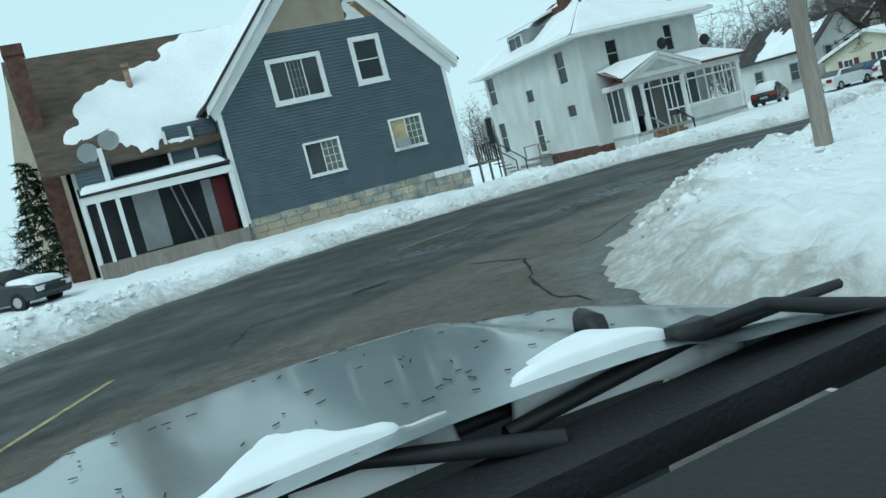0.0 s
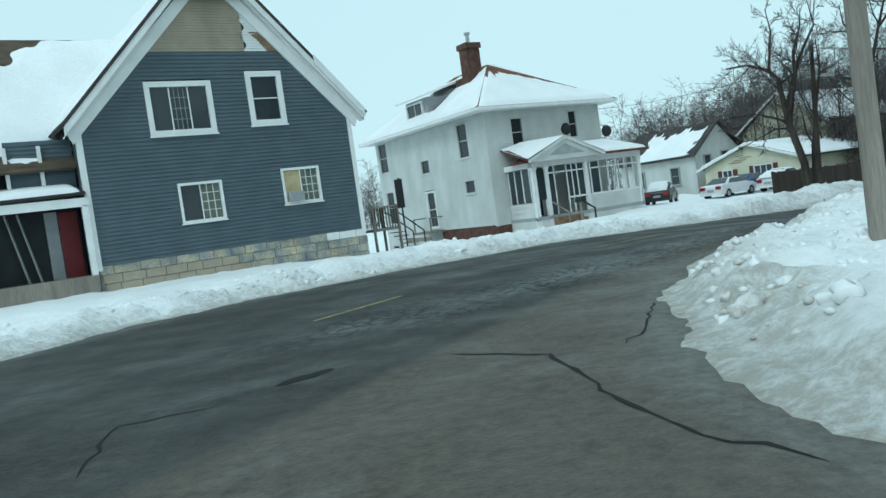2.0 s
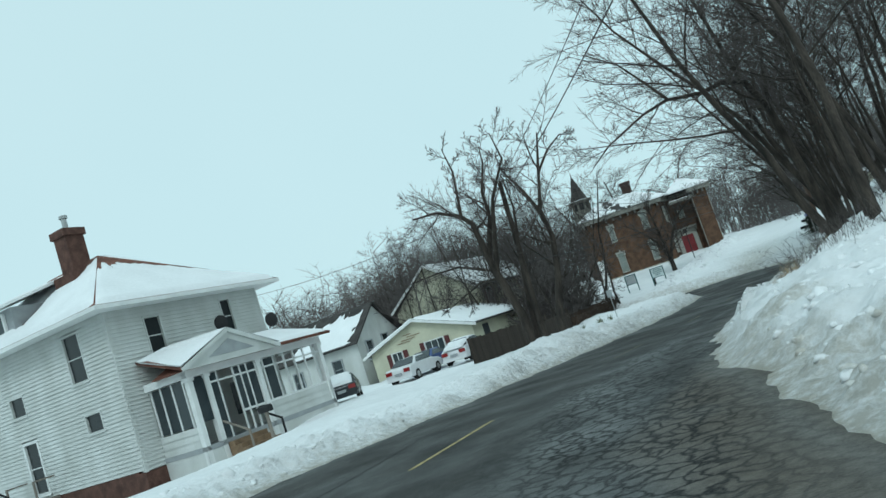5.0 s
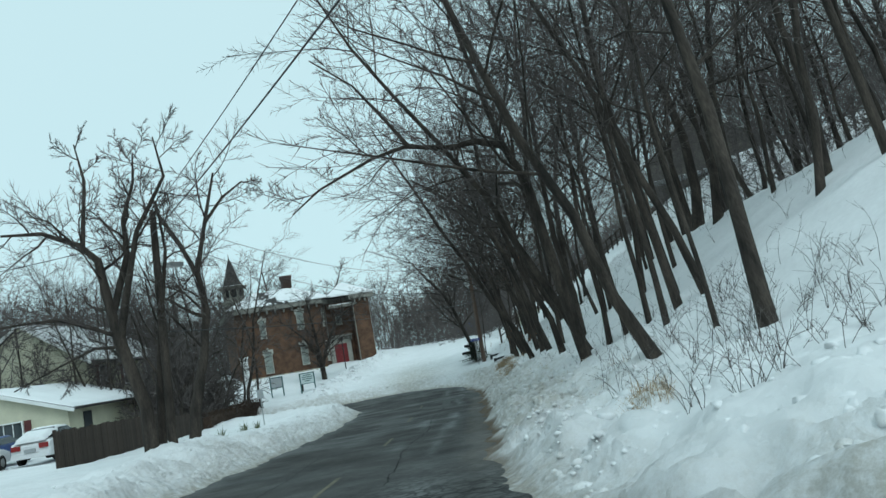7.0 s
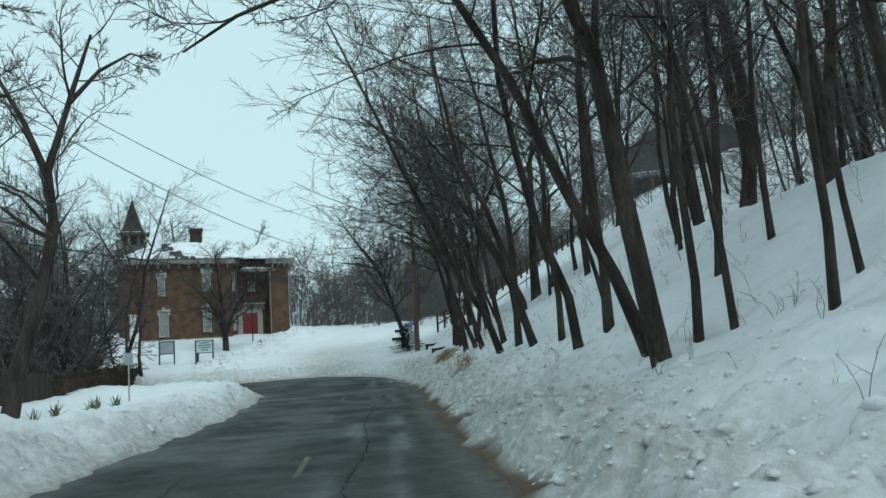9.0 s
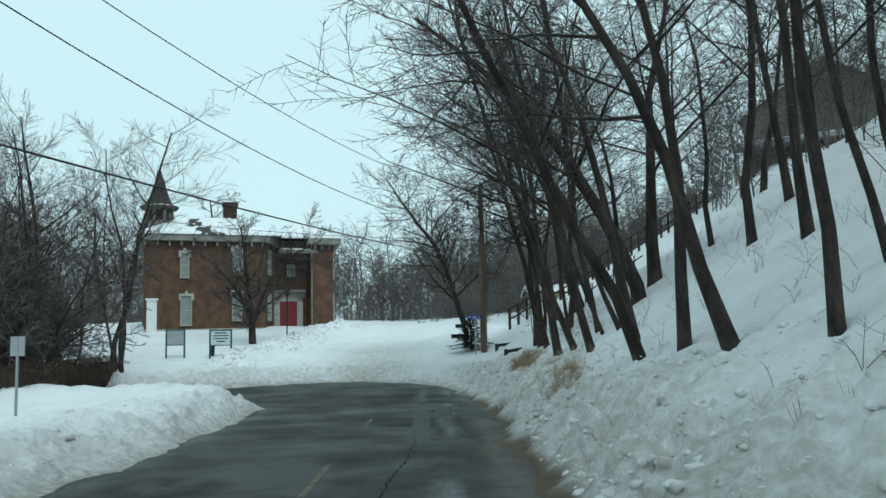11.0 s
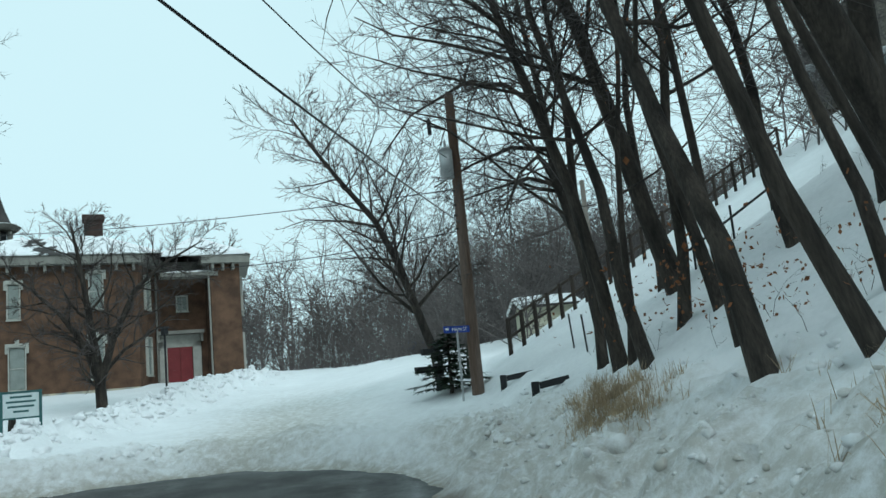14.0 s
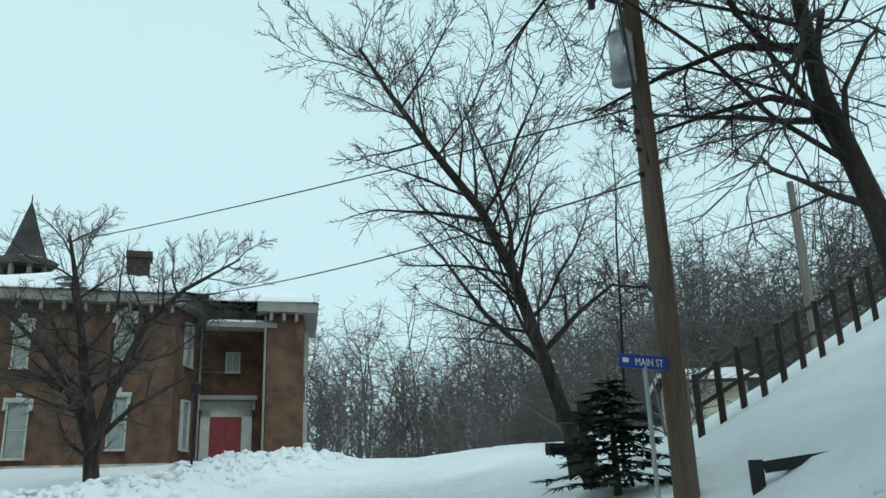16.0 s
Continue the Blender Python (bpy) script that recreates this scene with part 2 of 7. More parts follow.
YUCCA = mat("yucca_leaf", (0.14, 0.16, 0.09), 0.8, 0.25, 3, 0, 30)
FROSTED = mat("frosted_twigs", (0.14, 0.125, 0.12), 0.95, 0.3, 2, 0, 30)
HEDGE = mat("bare_hedge", (0.070, 0.048, 0.036), 0.95, 0.35, 3, 0, 30)
YELLOWLINE = mat("yellow_line", (0.36, 0.29, 0.14), 0.8, 0.35, 6, 0.2, 40)
FADEDLINE = mat("faded_yellow_line", (0.15, 0.135, 0.095), 0.8, 0.4, 6, 0.2, 40)

# ---------------------------------------------------------------- mesh tools


class Mesh:
    """Collects vertices and faces for one part."""

    def __init__(self):
        self.v, self.f = [], []

    def add(self, verts, faces):
        k = len(self.v)
        self.v += [tuple(p) for p in verts]
        self.f += [tuple(i + k for i in f) for f in faces]
        return self

    def box(self, x0, x1, y0, y1, z0, z1):
        return self.add([(x0, y0, z0), (x1, y0, z0), (x1, y1, z0), (x0, y1, z0), (x0, y0, z1), (x1, y0, z1), (x1, y1, z1), (x0, y1, z1)],
                        [(3, 2, 1, 0), (4, 5, 6, 7), (0, 1, 5, 4), (1, 2, 6, 5), (2, 3, 7, 6), (3, 0, 4, 7)])

    def prism(self, poly, off):
        """A planar polygon (3D points) pushed along the vector off."""
        n = len(poly)
        top = [tuple(a + b for a, b in zip(p, off)) for p in poly]
        return self.add(list(poly) + top, [tuple(range(n))[::-1], tuple(range(n, 2 * n))] + [(i, (i + 1) % n, n + (i + 1) % n, n + i) for i in range(n)])

    def bar(self, p, q, w, h=None):
        """A square bar between two points."""
        h = h or w
        p, q = Vector(p), Vector(q)
        d = (q - p).normalized()
        a = d.cross(Vector((0, 0, 1)))
        a = a.normalized() if a.length > 1e-4 else Vector((1, 0, 0))
        b = a.cross(d)
        c = [a * (w / 2 * i) + b * (h / 2 * j) for i, j in ((-1, -1), (1, -1), (1, 1), (-1, 1))]
        return self.add([p + k for k in c] + [q + k for k in c], [(3, 2, 1, 0), (4, 5, 6, 7), (0, 1, 5, 4), (1, 2, 6, 5), (2, 3, 7, 6), (3, 0, 4, 7)])

    def tube(self, p, q, r0, r1=None, n=8, caps=True):
        r1 = r0 if r1 is None else r1
        p, q = Vector(p), Vector(q)
        d = (q - p).normalized()
        a = d.orthogonal().normalized()
        b = d.cross(a)
        ring = lambda c, r: [c + a * (r * math.cos(2 * math.pi * i / n)) + b * (r * math.sin(2 * math.pi * i / n)) for i in range(n)]
        fs = [(i, (i + 1) % n, n + (i + 1) % n, n + i) for i in range(n)]
        if caps:
            fs += [tuple(range(n))[::-1], tuple(range(n, 2 * n))]
        return self.add(ring(p, r0) + ring(q, r1), fs)

    def make(self, name, material, parent=None, label="", smooth=False):
        me = bpy.data.meshes.new(name)
        me.from_pydata(self.v, [], self.f)
        me.materials.append(material)
        if smooth:
            me.polygons.foreach_set("use_smooth", [True] * len(me.polygons))
        me.update()
        ob = new(name, me)
        if parent is not None:
            ob.parent = parent
        if label:
            tagged(ob, label)
        return ob


def thing(name, m, label, category, group="", kind=""):
    e = new(name)
    e.empty_display_size = 0.3
    e.matrix_world = m
    return tagged(e, label, category, group, kind)


def separate(ob):
    """Makes every loose piece of a mesh an object of its own beside it."""
    me = ob.data
    root = list(range(len(me.vertices)))

    def find(i):
        while root[i] != i:
            root[i] = root[root[i]]
            i = root[i]
        return i
    faces = [tuple(p.vertices) for p in me.polygons]
    for f in faces:
        for i in f[1:]:
            root[find(i)] = find(f[0])
    groups = {}
    for f in faces:
        groups.setdefault(find(f[0]), []).append(f)
    for k, fs in enumerate(groups.values()):
        used = sorted({i for f in fs for i in f})
        at = {i: j for j, i in enumerate(used)}
        piece = bpy.data.meshes.new(me.name)
        piece.from_pydata([tuple(me.vertices[i].co) for i in used], [], [tuple(at[i] for i in f) for f in fs])
        piece.materials.append(me.materials[0])
        if k:
            o = new(ob.name.split(".")[0], piece)
            o.parent = ob.parent
            o.matrix_basis = ob.matrix_basis.copy()
        else:
            first = piece
    ob.data = first


def soft_noise(x, y, seed=0):
    """Smooth random heights of about -1 to 1 on a unit lattice."""
    xi, yi = np.floor(x).astype(np.int64), np.floor(y).astype(np.int64)
    fx, fy = x - xi, y - yi
    fx, fy = fx * fx * (3 - 2 * fx), fy * fy * (3 - 2 * fy)

    def h(i, j):
        k = (i * 374761393 + j * 668265263 + seed * 974711) & 0x7FFFFFFF
        k = ((k ^ (k >> 13)) * 1274126177) & 0x7FFFFFFF
        return ((k ^ (k >> 16)) & 0xFFFF) / 32767.5 - 1
    a = h(xi, yi) * (1 - fx) + h(xi + 1, yi) * fx
    b = h(xi, yi + 1) * (1 - fx) + h(xi + 1, yi + 1) * fx
    return a * (1 - fy) + b * fy


def step01(v, a, b):
    t = np.clip((v - a) / (b - a), 0, 1)
    return t * t * (3 - 2 * t)


# ---------------------------------------------------------------- the lie of the land
AX, NX, ORG = np.array((0.839, 0.544)), np.array((-0.544, 0.839)), np.array((6.4, 21.2))


def W(s, n):
    """A place s metres along the road and n metres to its left, in the world."""
    p = ORG + AX * s + NX * n
    return float(p[0]), float(p[1])


ROAD = [(-10.6, -60), (-10.5, -5), (-10.4, 6), (-9.8, 11), (-8, 15.2), (-5, 18.8), (-1, 22)] + [W(*q) for q in (
    (2, 4), (12, 3.9), (24, 3.9), (34, 3.9), (43.3, 4.2), (46.5, 4.8), (48.6, 7.5), (48.4, 12), (45, 20), (38, 34), (44, 38), (51, 22), (54, 11),
    (55.8, 8), (57.4, 4.4), (57.5, 2), (56, -0.2), (54.2, -1.5), (51, -2.2), (45, -2.9), (34, -2.9), (20, -2.9), (10, -2.9), (4.3, -3.3), (-0.5, -4.4),
    (-2.5, -5.2), (-5.6, -6), (-7.8, -6.9), (-10.3, -8.7), (-12.9, -11.2), (-14.5, -12.9))] + [(1.4, 1.2), (2.2, -3), (4, -8), (9, -18), (25, -50), (0, -60)]


def road_gap(x, y):
    """Distance to the asphalt's edge: negative on the asphalt."""
    best = np.full(x.shape, 1e9)
    inside = np.zeros(x.shape, bool)
    for (ax, ay), (bx, by) in zip(ROAD, ROAD[1:] + ROAD[:1]):
        dx, dy = bx - ax, by - ay
        t = np.clip(((x - ax) * dx + (y - ay) * dy) / (dx * dx + dy * dy), 0, 1)
        best = np.minimum(best, np.hypot(x - ax - t * dx, y - ay - t * dy))
        cross = ((ay > y) != (by > y)) & (x < (bx - ax) * (y - ay) / ((by - ay) or 1e-9) + ax)
        inside ^= cross
    return np.where(inside, -best, best)


def road_z(x, y):
    s = (x - ORG[0]) * AX[0] + (y - ORG[1]) * AX[1]
    return np.interp(s, [-60, 0, 28, 48, 52, 60, 68, 85, 110, 300], [0.06, 0.0, -1.05, -1.45, -1.4, -1.15, -0.8, 1.2, 2.2, 4])


def land_z(x, y):
    """The snow-covered ground's height without banks and lumps."""
    s = (x - ORG[0]) * AX[0] + (y - ORG[1]) * AX[1]
    n = (x - ORG[0]) * NX[0] + (y - ORG[1]) * NX[1]
    start = 4.75 - 0.55 * step01(s, 17, 26) - 0.3 * step01(s, 12, 46) + 0.5 * step01(s, 57, 71)
    right = np.maximum(0, -n - start)
    knee = 8.6 + 13 * step01(s, 44, 58)
    hill = 0.62 * np.minimum(right, knee) + 0.16 * np.maximum(right - knee, 0)
    hill = np.minimum(hill, 24)
    crest = 66.3 - 0.37 * (n + 5.6)
    hill = hill * (1 - 0.13 * step01(s, 54, 60)) * (1 - 0.8 * step01(s - crest, 1.2, 9))
    left = np.maximum(0, n - 4)
    lx, ly = (x - 3.5) * 0.866 + (y - 44.0) * 0.5, -(x - 3.5) * 0.5 + (y - 44.0) * 0.866
    dip = (0.80 + 0.11 * np.clip(ly - 4, 0, 10)) * step01(ly, -7.5, -2.5) * (1 - step01(lx, 3, 9)) * step01(lx, -16, -7) * step01(n, 7.5, 10.5)
    return road_z(x, y) + hill * step01(s, -5, 12) + 0.9 * step01(s, 54, 68) * step01(3 - n, 0, 6) * (1 - 0.42 * step01(s, 72, 86)) + 0.42 * step01(s, 50, 56) * (1 - step01(s, 60, 68)) * step01(-n, 2, 4.2) + np.minimum(0.03 * left, 0.5) - dip - 0.02 * np.maximum(0, left - 60) * step01(s, 20, -20)


def ground_z(x, y):
    x, y = np.asarray(x, float), np.asarray(y, float)
    g = road_gap(x, y) + 0.22 * soft_noise(x * 0.9, y * 0.9, 3) + 0.12 * soft_noise(x * 2.7, y * 2.7, 4)
    near = np.exp(-np.maximum(g, 0) / 3.2)
    bill = lambda k, s: 1 - 2 * np.abs(soft_noise(x * k, y * k, s))
    lump = 0.22 * soft_noise(x * 1.0, y * 1.0, 5) + 0.17 * bill(1.7, 6) + 0.15 * bill(3.3, 7) + 0.05 * bill(5.6, 9)
    s = (x - ORG[0]) * AX[0] + (y - ORG[1]) * AX[1]
    n = (x - ORG[0]) * NX[0] + (y - ORG[1]) * NX[1]
    lump = lump * (1 + 0.45 * step01(-n, 2, 4) * step01(s, 3, 10) * (1 - step01(s, 50, 56)))
    ridge = np.exp(-((n - np.interp(s, [60, 68, 77, 84], [10.0, 9.6, 8.2, 6.0])) / 1.1) ** 2) * step01(s, 58, 62) * (1 - step01(s, 82, 88))
    bank = 0.16 * step01(g, 0.0, 0.5) + 0.40 * step01(g, 0.3, 1.6) * (1 - 0.55 * step01(g, 2.2, 4.5))
    bank = bank * (1 - 0.45 * step01(n, 0, 3) * (1 - step01(s, 8, 14))) * (1 - 0.35 * step01(-n, 2, 5) * step01(4 - s, 0, 4))
    z = land_z(x, y) + bank + lump * near * step01(g, 0.15, 0.9) + 0.05 * soft_noise(x * 0.35, y * 0.35, 8) * step01(g, 0, 2)
    z = z + 0.30 * np.exp(-((s - 20.5) / 3.0) ** 2 - ((n - 6.6) / 1.6) ** 2)
    z = z - 0.5 * np.exp(-((s - 60.5) / 2.5) ** 2) * step01(-n, 5.5, 7.5)
    z = z - 0.34 * step01(n, 7.0, 10.0) * (1 - step01(n, 30, 40)) * np.exp(-((s - 1.0) / 7.0) ** 2)
    z = z + 0.035 * bill(1.3, 12) * step01(g, 2, 5)
    z = z + ridge * (0.40 + 0.36 * bill(1.1, 14) + 0.24 * bill(2.3, 15))
    return np.where(g < 0, road_z(x, y) - 0.35 * step01(-g, 0, 0.6), z), g


def gz(x, y):
    return float(ground_z(np.array([x]), np.array([y]))[0][0])


def graded(fine0, fine1, d, far, grow=1.12):
    """Grid lines: even between fine0 and fine1, then ever wider out to far."""
    a = list(np.arange(fine0, fine1 + 1e-6, d))
    lo, hi, k = [], [], d
    p = fine0
    while p > -far:
        k = min(k * grow, 40)
        p -= k
        lo.append(p)
    p, k = fine1, d
    while p < far:
        k = min(k * grow, 40)
        p += k
        hi.append(p)
    return np.array(lo[::-1] + a + hi)


def sheet(name, material, S, N, z_of, keep=None, attrs=()):
    gs, gn = np.meshgrid(S, N, indexing="ij")
    x, y = ORG[0] + AX[0] * gs + NX[0] * gn, ORG[1] + AX[1] * gs + NX[1] * gn
    z, g = z_of(x, y)
    rows, cols = gs.shape
    idx = np.arange(rows * cols).reshape(rows, cols)
    quads = np.stack([idx[:-1, :-1], idx[1:, :-1], idx[1:, 1:], idx[:-1, 1:]], -1).reshape(-1, 4)
    co = np.stack([x, y, z], -1).reshape(-1, 3)
    gg = g.reshape(-1)
    if keep is not None:
        quads = quads[(gg[quads] < keep).any(1)]
        used = np.unique(quads)
        remap = np.zeros(len(co), int)
        remap[used] = np.arange(len(used))
        co, gg, quads = co[used], gg[used], remap[quads]
    me = bpy.data.meshes.new(name)
    me.from_pydata(co.tolist(), [], quads.tolist())
    me.polygons.foreach_set("use_smooth", [True] * len(me.polygons))
    me.materials.append(material)
    for key, fn in attrs:
        at = me.attributes.new(key, "FLOAT", "POINT")
        at.data.foreach_set("value", fn(co[:, 0], co[:, 1], gg).astype(np.float32))
    me.update()
    return tagged(new(name, me), kind="structure")


def dirt(x, y, g):
    s = (x - ORG[0]) * AX[0] + (y - ORG[1]) * AX[1]
    n = (x - ORG[0]) * NX[0] + (y - ORG[1]) * NX[1]
    right = step01(-n, 0, 3) * step01(s, 4, 14)
    d = np.exp(-np.maximum(g, 0) / 0.8) * 0.62
    d = np.maximum(d, 0.36 * step01(n, 1, 3) * step01(s, 10, 18) * (1 - step01(g + 0.6 * soft_noise(x * 0.9, y * 0.9, 65), 0.6, 2.4)))
    d = np.maximum(d, right * 0.47 * (1 - step01(g + 0.5 * soft_noise(x * 0.7, y * 0.7, 61), 1.4, 4.4)))
    corner = step01(-n, 2, 5) * step01(4 - s, 0, 4)
    d = np.maximum(d, corner * 0.50 * (1 - step01(g + 0.7 * soft_noise(x * 0.8, y * 0.8, 64), 0.7, 2.2)))
    lane = np.exp(-((n - 2 - 0.06 * (s - 57)) / 3.5) ** 2) * step01(s, 55, 58) * (1 - step01(s, 66, 86)) * 0.5
    return np.maximum(d, lane)


def mud(x, y, g):
    """The churned brown strip where the bank meets the asphalt."""
    s = (x - ORG[0]) * AX[0] + (y - ORG[1]) * AX[1]
    n = (x - ORG[0]) * NX[0] + (y - ORG[1]) * NX[1]
    return step01(-n, 0, 3) * step01(s, 4, 14) * (1 - step01(s, 50, 54)) * (1 - step01(g + 0.2 * soft_noise(x * 1.3, y * 1.3, 62), 0.12, 0.5))


def broken(x, y, g):
    s = (x - ORG[0]) * AX[0] + (y - ORG[1]) * AX[1]
    n = (x - ORG[0]) * NX[0] + (y - ORG[1]) * NX[1]
    mid = np.interp(s, [-16, -9, -4, 0, 8], [-5.3, -4.7, -3.7, -2.6, -2.2])
    band = np.exp(-((n - mid) / 1.35) ** 2) * step01(s, -17, -12) * (1 - step01(s, 4, 12))
    return np.clip(band * 1.6, 0, 1)


def brownish(x, y, g):
    n = (x - ORG[0]) * NX[0] + (y - ORG[1]) * NX[1]
    s = (x - ORG[0]) * AX[0] + (y - ORG[1]) * AX[1]
    edge = -3.6 + np.minimum(0, s + 5) * 0.5
    strip = 0.8 * step01(s, 6, 14) * step01(-2.3 - n - 0.2 * soft_noise(s * 0.6, n, 63), 0, 0.3)
    return np.maximum(strip, 0.85 * step01(edge - n, 0, 0.5) * (1 - step01(s, 2, 8)))


def rubble(x, y, g):
    return 0.10 + 0.6 * np.exp(-np.maximum(g - 0.3, 0) / 2.6)


def worn(x, y, g):
    """Pale dried salt and old patches."""
    s = (x - ORG[0]) * AX[0] + (y - ORG[1]) * AX[1]
    n = (x - ORG[0]) * NX[0] + (y - ORG[1]) * NX[1]
    f = 0.5 + 0.5 * soft_noise(s * 0.35, n * 2.0, 51)
    strip = np.exp(-((n + 1.75) / 0.22) ** 2) * step01(s, 8, 18) * step01(f, 0.35, 0.6)
    mid = np.exp(-((n + 0.7) / 0.25) ** 2) * step01(s, 10, 20) * step01(0.5 + 0.5 * soft_noise(s * 0.3, n, 52), 0.5, 0.75) * 0.6
    lane = np.interp(s, [-16, -9, -4, 0, 8], [-5.0, -4.3, -3.2, -2.0, -1.6])
    band = 0.8 * np.exp(-((n - lane) / 1.0) ** 2) * step01(s, -18, -12) * (1 - step01(s, 6, 16)) * (0.45 + 0.4 * soft_noise(s * 0.8, n * 1.2, 53))
    rim = 0.35 * np.exp(-np.abs(g + 0.2) / 0.25)
    spots = 0.16 * step01(soft_noise(s * 0.5, n * 0.9, 54) + 0.5 * soft_noise(s * 2, n * 3, 55), 0.35, 0.9)
    return np.clip(np.maximum.reduce([strip * 0.8, mid, band, rim, spots]), 0, 1)


S_LINES = graded(-34, 84, 0.21, 700)
N_LINES = np.concatenate([[q for q in graded(-22, 9, 0.2, 700) if q < -7.01], np.arange(-7, -2.4, 0.11), np.arange(-2.3, 3.3, 0.3), np.arange(3.5, 8.01, 0.11), [q for q in graded(-22, 9, 0.2, 700) if q > 8.1]])
ground = sheet("ground", GROUND, S_LINES, N_LINES, ground_z, attrs=[("dirt", dirt), ("rubble", rubble), ("mud", mud)])
tagged(ground, "snow-covered ground with ploughed lumpy banks beside the road", "ground", kind="structure")
road = sheet("road", ASPHALT, np.arange(-70, 62, 0.25), np.arange(-36, 44, 0.2), lambda x, y: (road_z(x, y), road_gap(x, y)), keep=1.2,
             attrs=[("cracks", broken), ("brown", brownish), ("worn", worn)])
tagged(road, "worn grey asphalt road with cracks and patches", "road", kind="structure")

# ---------------------------------------------------------------- building pieces


def turned(ob, m):
    ob.matrix_basis = m
    return ob


def clapboard(mesh, span, z0, z1, holes=(), pitch=0.15, lip=0.034):
    """Lapped boards on the plane y = 0, facing -y. span(z) gives the left and right end; holes are (x0, x1, z0, z1)."""
    z = z0
    while z < z1 - 0.01:
        t = min(z + pitch, z1)
        a, b = span(z)
        c, d = span(t)
        cuts = sorted((max(h[0], a), min(h[1], b)) for h in holes if h[2] < (z + t) / 2 < h[3])
        edges, pos = [], None
        runs, start = [], (a, c)
        for h0, h1 in cuts:
            runs.append((start[0], start[1], h0, h0))
            start = (h1, h1)
        runs.append((start[0], start[1], b, d))
        for p0, q0, p1, q1 in runs:
            if p1 - p0 > 0.02:
                mesh.add([(p0, -lip, z), (p1, -lip, z), (q1, -0.003, t), (q0, -0.003, t), (p0, 0.0, z), (p1, 0.0, z)], [(0, 1, 2, 3), (4, 5, 1, 0)])
        z = t
    return mesh


def split_boards(wall):
    """Turns the lapped boards of a wall into parts of their own, with flat sheathing behind them."""
    src = [v.co.copy() for v in wall.data.vertices]
    mt = wall.data.materials[0]
    corners, quads, seen = [], [], {}
    for i in range(0, len(src), 6):
        b = bpy.data.meshes.new("board")
        b.from_pydata([tuple(p) for p in src[i:i + 6]], [], [(0, 1, 2, 3), (4, 5, 1, 0)])
        b.materials.append(mt)
        new("board", b).parent = wall
        quad = []
        for p in src[i:i + 4]:
            key = (round(p.x, 2), round(p.z, 2))
            if key not in seen:
                seen[key] = len(corners)
                corners.append((p.x, 0.006, p.z))
            quad.append(seen[key])
        if len(set(quad)) > 2:
            quads.append(tuple(dict.fromkeys(quad)))
    me = bpy.data.meshes.new("wall")
    me.from_pydata(corners, [], quads)
    me.materials.append(mt)
    wall.data = me
    return wall


def window(house, m, x0, x1, z0, z1, trim=0.1, material=None, cols=1, rows=2, glass=None, depth=0.05, fill=()):
    """A window on a wall plane (y = 0 faces outwards): trim frame > panes, muntins, sill."""
    material = material or WHITE
    fr = Mesh()
    for a in ((x0 - trim, x0, z0 - trim, z1 + trim), (x1, x1 + trim, z0 - trim, z1 + trim), (x0, x1, z1, z1 + trim), (x0, x1, z0 - trim, z0)):
        fr.box(a[0], a[1], -depth, 0.10, a[2], a[3])
    w = turned(fr.make("window", material, house), m)
    Mesh().box(x0 - trim - 0.04, x1 + trim + 0.04, -depth - 0.05, 0.0, z0 - trim - 0.05, z0 - trim).make("sill", material, w)
    cw, rh = (x1 - x0) / cols, (z1 - z0) / rows
    for i in range(cols):
        for j in range(rows):
            mt = dict(fill).get((i, j), glass or GLASS)
            Mesh().box(x0 + i * cw + 0.02, x0 + (i + 1) * cw - 0.02, 0.05, 0.065, z0 + j * rh + 0.02, z0 + (j + 1) * rh - 0.02).make("pane", mt, w)
    bars = Mesh()
    for i in range(1, cols):
        bars.box(x0 + i * cw - 0.022, x0 + i * cw + 0.022, 0.02, 0.07, z0, z1)
    for j in range(1, rows):
        bars.box(x0, x1, 0.015, 0.068, z0 + j * rh - 0.022, z0 + j * rh + 0.022)
    if bars.v:
        bars.make("sash", material, w)
    return w


def slab(mesh, a, b, c, d, t):
    """A thick roof plane through four corners, t metres thick upwards along its normal."""
    a, b, c, d = map(Vector, (a, b, c, d))
    n = (b - a).cross(d - a).normalized() * t
    return mesh.prism([a, b, c, d], n)


